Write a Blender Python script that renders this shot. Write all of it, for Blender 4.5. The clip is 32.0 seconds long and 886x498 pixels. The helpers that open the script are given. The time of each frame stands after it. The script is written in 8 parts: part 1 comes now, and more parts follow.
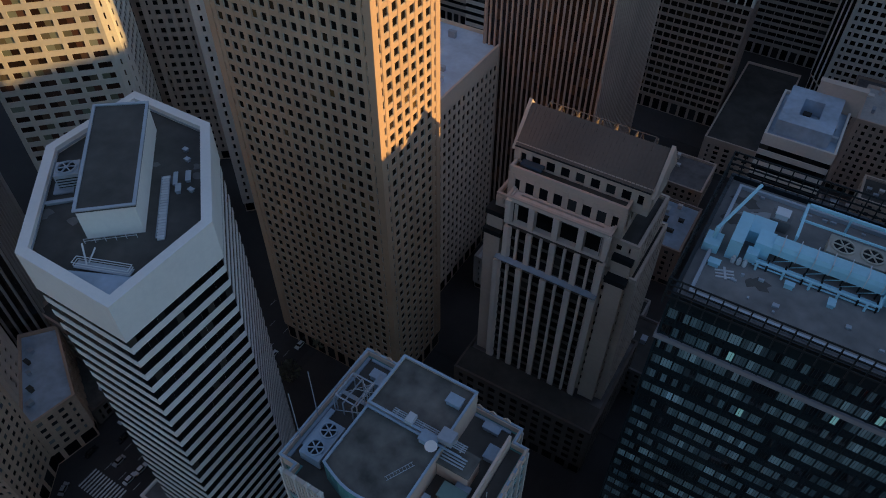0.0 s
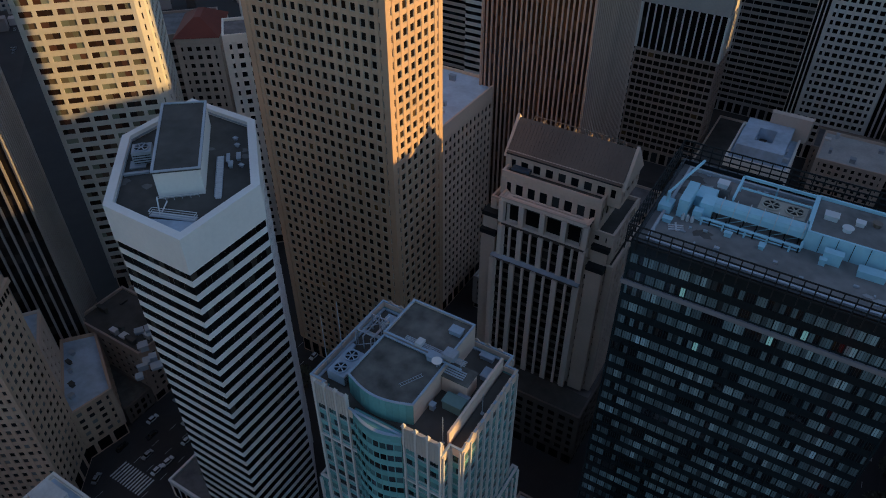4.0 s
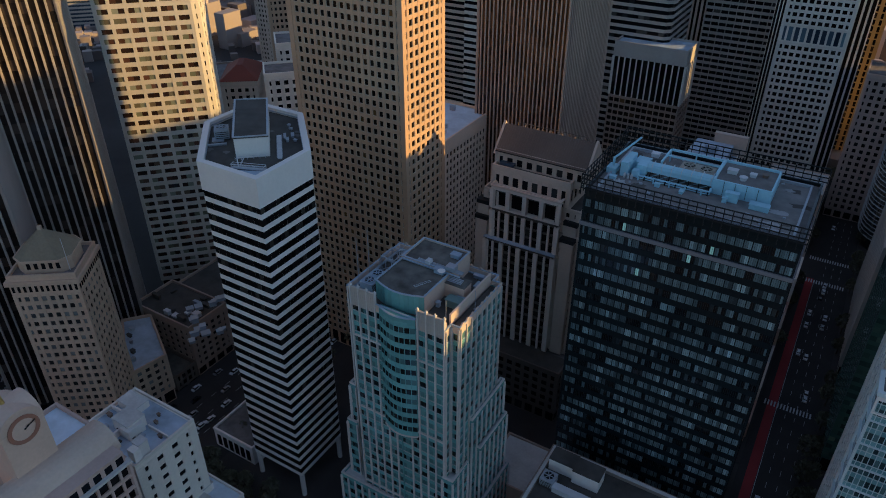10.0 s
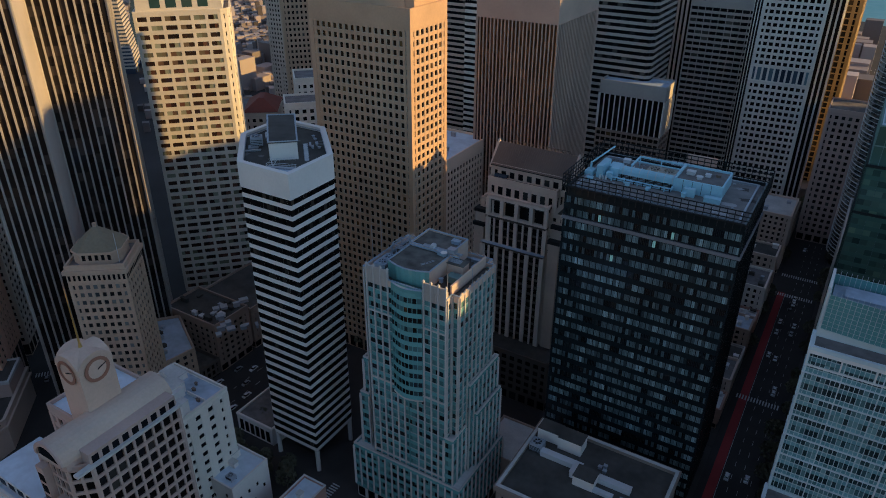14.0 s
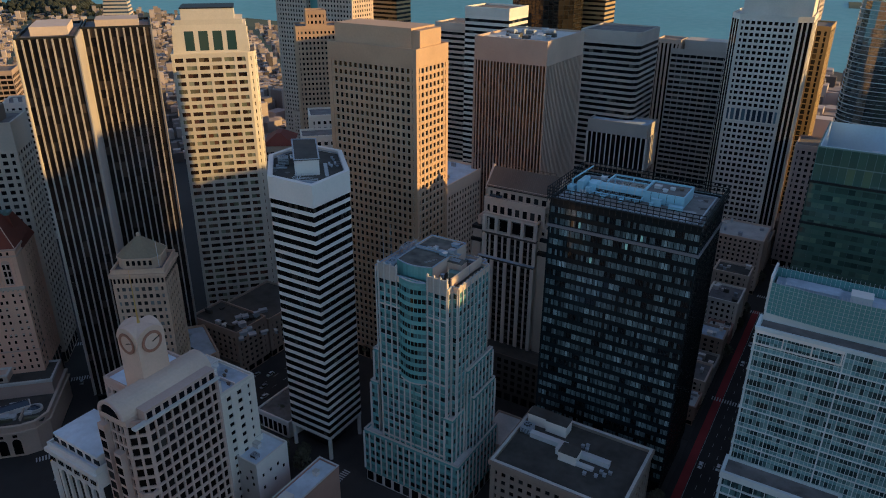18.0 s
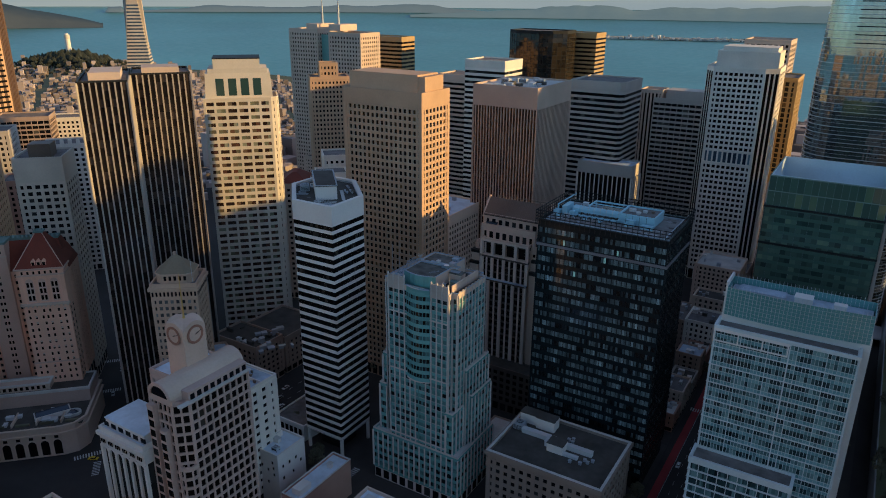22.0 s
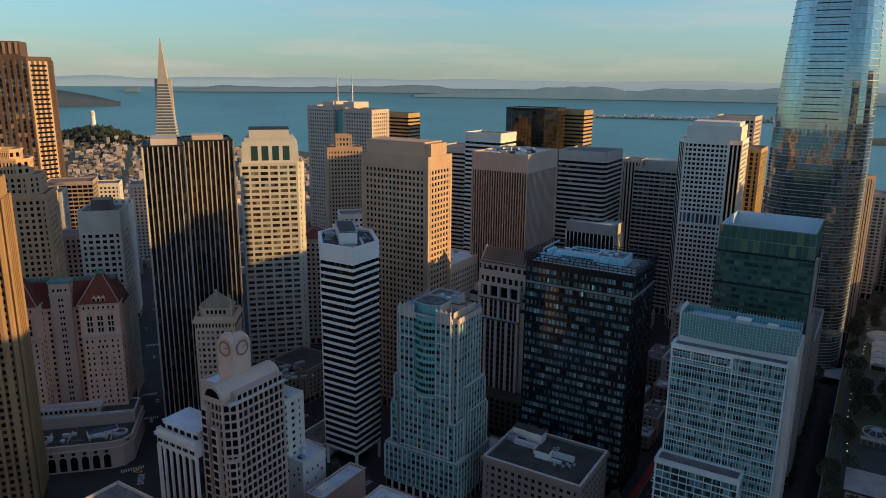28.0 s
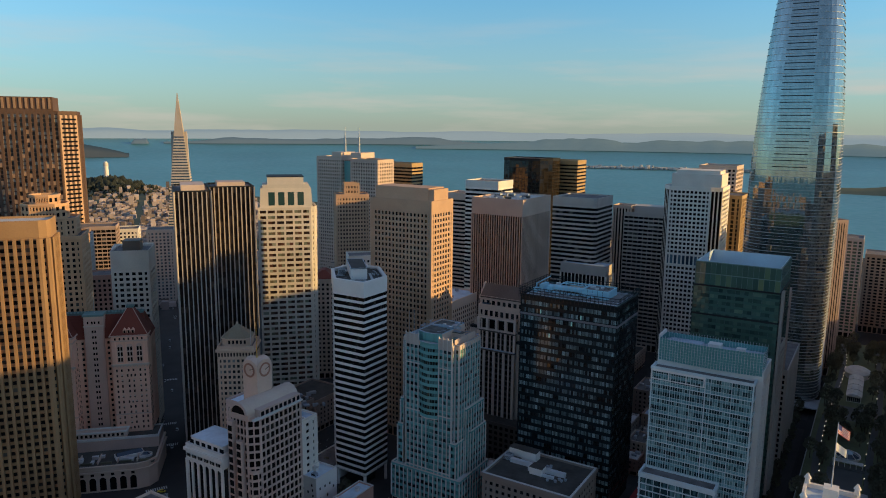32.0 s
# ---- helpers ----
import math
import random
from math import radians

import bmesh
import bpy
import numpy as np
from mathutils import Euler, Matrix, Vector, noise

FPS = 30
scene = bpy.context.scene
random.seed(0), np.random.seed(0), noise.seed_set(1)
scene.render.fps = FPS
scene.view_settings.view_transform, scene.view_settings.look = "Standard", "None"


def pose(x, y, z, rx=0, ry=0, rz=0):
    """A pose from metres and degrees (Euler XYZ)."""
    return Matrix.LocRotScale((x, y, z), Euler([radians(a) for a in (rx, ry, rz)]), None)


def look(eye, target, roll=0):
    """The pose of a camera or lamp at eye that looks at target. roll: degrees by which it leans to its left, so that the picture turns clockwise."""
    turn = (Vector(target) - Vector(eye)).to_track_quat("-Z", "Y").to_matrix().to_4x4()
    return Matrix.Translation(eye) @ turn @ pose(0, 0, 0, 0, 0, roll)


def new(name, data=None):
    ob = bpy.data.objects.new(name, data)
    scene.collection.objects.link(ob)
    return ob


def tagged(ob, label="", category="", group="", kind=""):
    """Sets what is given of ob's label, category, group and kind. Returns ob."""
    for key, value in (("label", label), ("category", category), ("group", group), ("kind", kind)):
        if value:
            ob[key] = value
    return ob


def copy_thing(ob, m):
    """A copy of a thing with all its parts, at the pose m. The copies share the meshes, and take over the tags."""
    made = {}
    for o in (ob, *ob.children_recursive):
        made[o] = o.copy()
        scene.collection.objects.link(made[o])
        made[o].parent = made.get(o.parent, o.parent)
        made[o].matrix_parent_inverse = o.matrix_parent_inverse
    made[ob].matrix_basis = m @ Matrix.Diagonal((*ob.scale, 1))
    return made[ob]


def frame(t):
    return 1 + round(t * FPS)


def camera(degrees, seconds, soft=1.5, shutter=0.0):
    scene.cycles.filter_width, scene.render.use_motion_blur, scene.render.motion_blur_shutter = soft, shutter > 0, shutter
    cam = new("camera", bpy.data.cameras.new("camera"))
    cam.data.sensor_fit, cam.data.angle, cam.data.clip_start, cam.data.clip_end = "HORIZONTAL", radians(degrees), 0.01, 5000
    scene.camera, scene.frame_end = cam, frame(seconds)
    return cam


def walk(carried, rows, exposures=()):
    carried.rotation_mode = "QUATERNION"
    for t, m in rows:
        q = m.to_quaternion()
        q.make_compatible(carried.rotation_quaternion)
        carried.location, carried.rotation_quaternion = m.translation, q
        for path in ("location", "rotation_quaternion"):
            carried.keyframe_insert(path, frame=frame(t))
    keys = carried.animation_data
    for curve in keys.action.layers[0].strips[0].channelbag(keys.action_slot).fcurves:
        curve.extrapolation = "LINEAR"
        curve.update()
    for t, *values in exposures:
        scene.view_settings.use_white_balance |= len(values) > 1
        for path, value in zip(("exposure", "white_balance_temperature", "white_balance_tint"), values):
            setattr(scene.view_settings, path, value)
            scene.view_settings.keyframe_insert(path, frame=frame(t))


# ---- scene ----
cam = camera(63.7, 32.0, soft=1.0)
METRES, EYE, TILT, LEAN, TURN = 323.4, 213.3, 0.0, 0.0, 31.2
ROWS = [
    (0.0, 0.0, 0.0, 0.0, 0.14, -45.95, -0.14),
    (0.5, -0.0002, -0.0123, 0.0001, 0.13, -45.45, -0.11),
    (1.0, -0.0004, -0.0279, -0.0001, 0.12, -44.73, -0.08),
    (1.5, -0.0006, -0.042, -0.0001, 0.1, -43.69, -0.07),
    (2.0, -0.0009, -0.0582, -0.0002, 0.07, -42.4, -0.05),
    (2.5, -0.001, -0.0721, -0.0003, 0.07, -41.33, -0.03),
    (3.0, -0.0012, -0.089, -0.0002, 0.06, -40.14, -0.0),
    (3.5, -0.0015, -0.1037, -0.0002, 0.05, -39.48, 0.0),
    (5.5, -0.002, -0.1667, 0.0013, 0.02, -37.3, 0.08),
    (6.0, -0.0024, -0.1838, 0.0011, 0.01, -36.67, 0.06),
    (6.5, -0.0025, -0.1986, 0.0011, 0.02, -36.14, 0.07),
    (7.0, -0.0026, -0.2155, 0.0012, 0.03, -35.55, 0.07),
    (7.5, -0.0029, -0.2304, 0.0014, 0.03, -35.02, 0.06),
    (8.0, -0.0031, -0.2473, 0.0014, 0.04, -34.43, 0.05),
    (8.5, -0.0033, -0.2622, 0.0016, 0.03, -33.92, 0.04),
    (9.0, -0.0034, -0.2791, 0.0017, 0.05, -33.35, 0.02),
    (9.5, -0.004, -0.2941, 0.0024, 0.03, -32.87, 0.01),
    (10.0, -0.004, -0.311, 0.0025, 0.06, -32.3, -0.01),
    (10.5, -0.0044, -0.3259, 0.0026, 0.07, -31.8, -0.04),
    (11.0, -0.0047, -0.3429, 0.0031, 0.09, -31.26, -0.07),
    (11.5, -0.0049, -0.3578, 0.0031, 0.1, -30.77, -0.09),
    (12.0, -0.0051, -0.3749, 0.003, 0.11, -30.21, -0.1),
    (12.5, -0.0053, -0.3896, 0.0024, 0.12, -29.69, -0.13),
    (13.0, -0.0055, -0.4052, 0.0029, 0.14, -29.17, -0.16),
    (13.5, -0.0054, -0.4185, 0.003, 0.17, -28.69, -0.17),
    (14.0, -0.0059, -0.4338, 0.0028, 0.17, -28.12, -0.2),
    (14.5, -0.0059, -0.4472, 0.0033, 0.2, -27.68, -0.22),
    (16.5, -0.006, -0.5089, 0.0046, 0.24, -25.67, -0.26),
    (17.0, -0.0059, -0.5261, 0.0044, 0.26, -25.08, -0.27),
    (17.5, -0.0062, -0.541, 0.0045, 0.26, -24.59, -0.29),
    (18.0, -0.0064, -0.5581, 0.0046, 0.27, -24.04, -0.32),
    (18.5, -0.0062, -0.5733, 0.0043, 0.3, -23.53, -0.33),
    (19.0, -0.0065, -0.5915, 0.0049, 0.31, -22.95, -0.38),
    (19.5, -0.0062, -0.606, 0.0054, 0.34, -22.49, -0.36),
    (20.0, -0.0069, -0.6232, 0.0049, 0.34, -21.89, -0.41),
    (20.5, -0.0069, -0.638, 0.0051, 0.36, -21.41, -0.42),
    (21.0, -0.0069, -0.6551, 0.0054, 0.37, -20.85, -0.44),
    (21.5, -0.0069, -0.6701, 0.0053, 0.38, -20.35, -0.44),
    (22.0, -0.007, -0.6871, 0.0053, 0.39, -19.79, -0.45),
    (22.5, -0.0068, -0.7017, 0.0053, 0.42, -19.33, -0.45),
    (23.0, -0.0074, -0.7179, 0.0056, 0.42, -18.84, -0.48),
    (23.5, -0.0074, -0.7339, 0.0059, 0.43, -18.34, -0.49),
    (24.0, -0.0077, -0.7497, 0.0062, 0.44, -17.85, -0.5),
    (24.5, -0.0075, -0.7656, 0.0062, 0.47, -17.34, -0.48),
    (25.0, -0.0078, -0.7814, 0.0067, 0.48, -16.86, -0.52),
    (25.5, -0.0079, -0.7973, 0.007, 0.49, -16.36, -0.51),
    (27.5, -0.0086, -0.8615, 0.0069, 0.53, -14.29, -0.58),
    (28.0, -0.0086, -0.8764, 0.007, 0.55, -13.79, -0.6),
    (28.5, -0.0085, -0.891, 0.0072, 0.56, -13.29, -0.59),
    (29.0, -0.0085, -0.906, 0.0073, 0.57, -12.78, -0.59),
    (29.5, -0.0086, -0.9214, 0.0074, 0.58, -12.27, -0.59),
    (30.0, -0.0087, -0.9371, 0.0075, 0.59, -11.77, -0.57),
    (30.5, -0.0089, -0.9529, 0.0075, 0.59, -11.26, -0.57),
    (31.0, -0.0089, -0.9687, 0.0078, 0.6, -10.76, -0.56),
    (31.5, -0.0091, -0.9844, 0.0081, 0.61, -10.26, -0.56),
    (32.0, -0.0092, -0.9997, 0.0082, 0.63, -9.76, -0.56),
]
EXPOSURES = [(0.0, 0.80), (16.0, 0.86), (32.0, 0.73)]
walk(cam, [(t, pose(0, 0, EYE, TILT, LEAN, TURN) @ pose(METRES * x, METRES * y, METRES * z, 90 + pitch, roll, yaw)) for t, x, y, z, yaw, pitch, roll in ROWS], EXPOSURES)

# ---- light: a low morning sun from the south-east, and its sky ----
SUN_TURN, SUN_UP = 65.8, 12.0
to_sun = Vector((math.sin(radians(SUN_TURN)) * math.cos(radians(SUN_UP)), math.cos(radians(SUN_TURN)) * math.cos(radians(SUN_UP)), math.sin(radians(SUN_UP))))
world = bpy.data.worlds.new("sky")
scene.world = world
world.use_nodes = True
wn, wl = world.node_tree.nodes, world.node_tree.links
sky = wn.new("ShaderNodeTexSky")
sky.sky_type = "NISHITA"
sky.sun_disc = False
sky.sun_elevation, sky.sun_rotation = radians(SUN_UP), radians(SUN_TURN)
sky.altitude, sky.air_density, sky.dust_density, sky.ozone_density = 200, 0.80, 0.08, 2.0
# thin streaks of cloud low over the bay
wc = wn.new("ShaderNodeTexCoord")
wm = wn.new("ShaderNodeMapping")
wm.inputs["Scale"].default_value = (1.5, 1.5, 13.0)
wl.new(wc.outputs["Generated"], wm.inputs["Vector"])
wz = wn.new("ShaderNodeTexNoise")
wz.inputs["Scale"].default_value, wz.inputs["Detail"].default_value, wz.inputs["Roughness"].default_value = 2.2, 6, 0.55
wl.new(wm.outputs["Vector"], wz.inputs["Vector"])
wr = wn.new("ShaderNodeValToRGB")
wr.color_ramp.elements[0].position, wr.color_ramp.elements[1].position = 0.5, 0.78
wl.new(wz.outputs["Fac"], wr.inputs["Fac"])
ws = wn.new("ShaderNodeSeparateXYZ")
wl.new(wc.outputs["Generated"], ws.inputs["Vector"])
wb = wn.new("ShaderNodeMapRange")
wb.inputs["From Min"].default_value, wb.inputs["From Max"].default_value = 0.16, 0.05
wb.inputs["To Min"].default_value, wb.inputs["To Max"].default_value = 0.0, 0.62
wl.new(ws.outputs["Z"], wb.inputs["Value"])
wx = wn.new("ShaderNodeMath")
wx.operation = "MULTIPLY"
wl.new(wr.outputs["Color"], wx.inputs[0])
wl.new(wb.outputs["Result"], wx.inputs[1])
wmix = wn.new("ShaderNodeMixRGB")
wl.new(wx.outputs["Value"], wmix.inputs["Fac"])
# pale haze low over the horizon, all round
hz = wn.new("ShaderNodeMapRange")
hz.inputs["From Min"].default_value, hz.inputs["From Max"].default_value = 0.0, 0.17
hz.inputs["To Min"].default_value, hz.inputs["To Max"].default_value = 0.80, 0.0
wl.new(ws.outputs["Z"], hz.inputs["Value"])
haze = wn.new("ShaderNodeMixRGB")
wl.new(hz.outputs["Result"], haze.inputs["Fac"])
tint = wn.new("ShaderNodeMixRGB")
tint.blend_type = "MULTIPLY"
tint.inputs["Fac"].default_value = 1.0
wl.new(sky.outputs["Color"], tint.inputs["Color1"])
veil = wn.new("ShaderNodeMapRange")
veil.inputs["From Min"].default_value, veil.inputs["From Max"].default_value = 0.16, 0.5
wl.new(ws.outputs["Z"], veil.inputs["Value"])
hue = wn.new("ShaderNodeMixRGB")
hue.inputs["Color1"].default_value = (0.58, 0.90, 0.93, 1)
hue.inputs["Color2"].default_value = (1.30, 1.04, 0.96, 1)
wl.new(veil.outputs["Result"], hue.inputs["Fac"])
wl.new(hue.outputs["Color"], tint.inputs["Color2"])
wl.new(tint.outputs["Color"], haze.inputs["Color1"])
haze.inputs["Color2"].default_value = (1.44, 1.45, 1.40, 1)
wl.new(haze.outputs["Color"], wmix.inputs["Color1"])
wmix.inputs["Color2"].default_value = (3.3, 2.85, 2.55, 1)
bg = wn["Background"]
bg.inputs["Strength"].default_value = 0.119
wl.new(wmix.outputs["Color"], bg.inputs["Color"])

sun_data = bpy.data.lights.new("sun", "SUN")
sun_data.energy, sun_data.angle, sun_data.color = 3.1, radians(0.6), (1.0, 0.645, 0.225)
sun = new("sun", sun_data)
sun.matrix_world = look(to_sun * 900, (0, 0, 0))


# ---- materials ----
def mat(name, col, rough=0.75, metal=0.0, var=0.22, near=1.2, far=0.06, bump=0.15, rand=0.12, spec=0.4, island=False):
    m = bpy.data.materials.new(name)
    m.use_nodes = True
    n, l = m.node_tree.nodes, m.node_tree.links
    b = n["Principled BSDF"]
    geo = n.new("ShaderNodeNewGeometry")
    big, small = n.new("ShaderNodeTexNoise"), n.new("ShaderNodeTexNoise")
    big.inputs["Scale"].default_value, big.inputs["Detail"].default_value = far, 5
    small.inputs["Scale"].default_value, small.inputs["Detail"].default_value = near, 6
    for q in (big, small):
        l.new(geo.outputs["Position"], q.inputs["Vector"])

    def madd(src, k, add):
        q = n.new("ShaderNodeMath")
        q.operation = "MULTIPLY_ADD"
        l.new(src, q.inputs[0])
        q.inputs[1].default_value = k
        if isinstance(add, float):
            q.inputs[2].default_value = add
        else:
            l.new(add, q.inputs[2])
        return q.outputs[0]

    if island:
        dice = geo.outputs["Random Per Island"]
    else:
        info = n.new("ShaderNodeObjectInfo")
        dice = info.outputs["Random"]
    v = madd(big.outputs["Fac"], 2 * var, 1.0 - 1.5 * var - rand / 2)
    v = madd(small.outputs["Fac"], var, v)
    v = madd(dice, rand, v)
    s = n.new("ShaderNodeVectorMath")
    s.operation = "SCALE"
    s.inputs[0].default_value = col
    l.new(v, s.inputs["Scale"])
    l.new(s.outputs[0], b.inputs["Base Color"])
    b.inputs["Roughness"].default_value, b.inputs["Metallic"].default_value = rough, metal
    b.inputs["Specular IOR Level"].default_value = spec
    l.new(madd(small.outputs["Fac"], 0.25, rough - 0.12), b.inputs["Roughness"])
    if bump:
        bp = n.new("ShaderNodeBump")
        bp.inputs["Strength"].default_value, bp.inputs["Distance"].default_value = bump, 0.05
        l.new(small.outputs["Fac"], bp.inputs["Height"])
        l.new(bp.outputs["Normal"], b.inputs["Normal"])
    return m


def pane_mat(name, stops, rough=0.06, spec=0.6, metal=0.0, island=True, lit=0.0, lit_col=(1, 0.8, 0.5)):
    """Window glass: each pane takes its own tone from the stops (share, colour); lit: the share with a lamp on behind."""
    m = bpy.data.materials.new(name)
    m.use_nodes = True
    n, l = m.node_tree.nodes, m.node_tree.links
    b = n["Principled BSDF"]
    if island:
        dice = n.new("ShaderNodeNewGeometry").outputs["Random Per Island"]
    else:
        dice = n.new("ShaderNodeObjectInfo").outputs["Random"]
    r = n.new("ShaderNodeValToRGB")
    r.color_ramp.interpolation = "LINEAR"
    e = r.color_ramp.elements
    e[0].position, e[0].color = stops[0][0], (*stops[0][1], 1)
    e[1].position, e[1].color = stops[-1][0], (*stops[-1][1], 1)
    for at, c in stops[1:-1]:
        e.new(at).color = (*c, 1)
    l.new(dice, r.inputs["Fac"])
    l.new(r.outputs["Color"], b.inputs["Base Color"])
    b.inputs["Roughness"].default_value, b.inputs["Specular IOR Level"].default_value, b.inputs["Metallic"].default_value = rough, spec, metal
    if lit:
        g = n.new("ShaderNodeMath")
        g.operation = "MULTIPLY"
        g.inputs[1].default_value = 7.31
        l.new(dice, g.inputs[0])
        f = n.new("ShaderNodeMath")
        f.operation = "FRACT"
        l.new(g.outputs[0], f.inputs[0])
        h = n.new("ShaderNodeMath")
        h.operation = "LESS_THAN"
        h.inputs[1].default_value = lit
        l.new(f.outputs[0], h.inputs[0])
        k = n.new("ShaderNodeMath")
        k.operation = "MULTIPLY"
        k.inputs[1].default_value = 0.12
        l.new(h.outputs[0], k.inputs[0])
        b.inputs["Emission Color"].default_value = (*lit_col, 1)
        l.new(k.outputs[0], b.inputs["Emission Strength"])
    return m


def cluster(m, cell, share=0.7, origin=(0, 0, 0), world=False):
    """Neighbouring panes in one office share their blinds: the dice of pane material m follow cells of that size, in metres, from the origin."""
    n, l = m.node_tree.nodes, m.node_tree.links
    ramp = [q for q in n if q.type == "VALTORGB"][0]
    dice = ramp.inputs["Fac"].links[0].from_socket
    where = n.new("ShaderNodeNewGeometry").outputs["Position"] if world else n.new("ShaderNodeTexCoord").outputs["Object"]
    sub_ = n.new("ShaderNodeVectorMath")
    sub_.operation = "SUBTRACT"
    sub_.inputs[1].default_value = origin
    l.new(where, sub_.inputs[0])
    div = n.new("ShaderNodeVectorMath")
    div.operation = "DIVIDE"
    div.inputs[1].default_value = cell
    l.new(sub_.outputs[0], div.inputs[0])
    flo = n.new("ShaderNodeVectorMath")
    flo.operation = "FLOOR"
    l.new(div.outputs[0], flo.inputs[0])
    wh = n.new("ShaderNodeTexWhiteNoise")
    wh.noise_dimensions = "3D"
    l.new(flo.outputs[0], wh.inputs["Vector"])
    mx = n.new("ShaderNodeMix")
    mx.data_type = "FLOAT"
    mx.inputs[0].default_value = share
    l.new(dice, mx.inputs[2])
    l.new(wh.outputs["Value"], mx.inputs[3])
    l.new(mx.outputs[0], ramp.inputs["Fac"])
    return m


dark_panes = pane_mat("dark window glass", [(0, (0.005, 0.0055, 0.007)), (0.80, (0.009, 0.010, 0.013)), (0.93, (0.04, 0.04, 0.04)), (1, (0.14, 0.13, 0.11))], spec=0.1, rough=0.15)
bronze_panes = pane_mat("bronze window glass", [(0, (0.007, 0.0055, 0.005)), (0.8, (0.014, 0.010, 0.008)), (0.94, (0.05, 0.03, 0.016)), (1, (0.16, 0.09, 0.035))], spec=0.25, rough=0.1)
blue_panes = pane_mat("blue-grey window glass", [(0, (0.02, 0.03, 0.05)), (0.6, (0.05, 0.07, 0.1)), (0.9, (0.10, 0.15, 0.19)), (1, (0.2, 0.3, 0.33))], spec=0.7)
teal_panes = cluster(pane_mat("teal window glass", [(0, (0.006, 0.009, 0.010)), (0.42, (0.014, 0.024, 0.027)), (0.50, (0.08, 0.19, 0.19)), (1, (0.16, 0.35, 0.34))], spec=0.5), (2.727, 2.875, 3.591), 0.45, (-32.6, 3.0, 20))
teal_spandrel = mat("teal spandrel glass", (0.15, 0.37, 0.36), 0.2, var=0.25, rand=0.35, bump=0, spec=0.6)
smoke_panes = cluster(pane_mat("smoked curtain-wall glass with blinds", [(0, (0.004, 0.005, 0.006)), (0.36, (0.010, 0.013, 0.016)), (0.41, (0.08, 0.115, 0.125)), (0.75, (0.21, 0.295, 0.31)), (0.93, (0.42, 0.57, 0.59)), (1, (0.6, 0.78, 0.84))], spec=0.7, rough=0.03, lit=0.004, lit_col=(0.35, 0.85, 0.9)), (4.3846, 4.625, 4.44), 0.5, (-57, -0.01, 8))
green_panes = cluster(pane_mat("green curtain-wall glass", [(0, (0.016, 0.032, 0.027)), (0.45, (0.045, 0.085, 0.068)), (0.75, (0.09, 0.155, 0.115)), (0.94, (0.15, 0.22, 0.14)), (1, (0.32, 0.38, 0.19))], spec=0.9, rough=0.03), (4.6, 4.6, 3.6061), 0.35, (0, 0, 8))
aqua_panes = cluster(pane_mat("pale aqua curtain-wall glass", [(0, (0.010, 0.020, 0.023)), (0.50, (0.030, 0.062, 0.068)), (0.62, (0.08, 0.16, 0.165)), (1, (0.26, 0.43, 0.43))], spec=0.7), (4.78, 4.4, 3.8083), 0.35, (-50.4, -9.0, 6))
aqua_spandrel = cluster(pane_mat("aqua spandrel glass", [(0, (0.08, 0.18, 0.19)), (0.35, (0.15, 0.32, 0.34)), (1, (0.27, 0.48, 0.50))], rough=0.1, spec=0.6), (4.78, 4.4, 3.8083), 0.35, (-50.4, -9.0, 6))
mirror_panes = pane_mat("mirror glass", [(0, (0.30, 0.32, 0.31)), (1, (0.41, 0.43, 0.41))], rough=0.04, metal=0.85)
black_panes = pane_mat("black mirror glass", [(0, (0.02, 0.016, 0.013)), (1, (0.06, 0.045, 0.03))], rough=0.04, spec=1.0, metal=0.3)

void_panes = pane_mat("deep-set dark glass", [(0, (0.004, 0.004, 0.004)), (0.9, (0.012, 0.010, 0.010)), (1, (0.06, 0.05, 0.04))], spec=0.12, rough=0.12)

pearl_stone = mat("pale grey stone", (0.58, 0.535, 0.50))
annex_stone = mat("pale buff stone", (0.76, 0.585, 0.44))
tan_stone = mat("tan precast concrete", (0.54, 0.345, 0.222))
brown_stone = mat("brown-grey precast concrete", (0.40, 0.285, 0.225))
grey_stone = mat("grey precast concrete", (0.50, 0.44, 0.39))
pale_stone = mat("pale warm stone", (0.62, 0.47, 0.375))
white_stone = mat("white precast concrete", (0.80, 0.72, 0.63))
white_panel = mat("white metal panel", (0.80, 0.735, 0.68), 0.5, var=0.14)
cream_stone = mat("cream stone cladding", (0.66, 0.585, 0.49))
pink_stone = mat("pinkish granite", (0.53, 0.38, 0.32))
# pink brick made brighter and redder in place of sun thrown back onto it
hotel_brick = mat("pink hotel brick with reflected sun put in", (0.84, 0.49, 0.35), near=2.5)
hob_stone = mat("weathered buff terracotta", (0.58, 0.395, 0.285), var=0.32)
bay_stone = mat("red-brown polished granite", (0.33, 0.205, 0.13))
hotel_dull = mat("dull pink hotel brick", (0.66, 0.43, 0.34), near=2.5)
glass_black = mat("black spandrel glass", (0.012, 0.018, 0.021), 0.18, var=0.4, rand=0.3, spec=0.35)
terra = mat("orange terracotta", (0.62, 0.37, 0.21))
rose_brick = mat("rose brick", (0.488, 0.272, 0.209), near=2.5)
# stone colour darkened to imitate deep shade at the foot of the towers
shade_stone = mat("stone darkened for street shade", (0.15, 0.115, 0.095))
ochre_stone = mat("brown-ochre stone cladding", (0.33, 0.195, 0.095), var=0.3)
gold_stone = mat("ochre stone cladding", (0.44, 0.285, 0.13))
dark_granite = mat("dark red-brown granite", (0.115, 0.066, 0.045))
dark_metal = mat("dark painted metal", (0.018, 0.019, 0.02), 0.6, var=0.3, spec=0.2)
steel = mat("galvanised steel", (0.40, 0.43, 0.47), 0.55, 0.3, var=0.3)
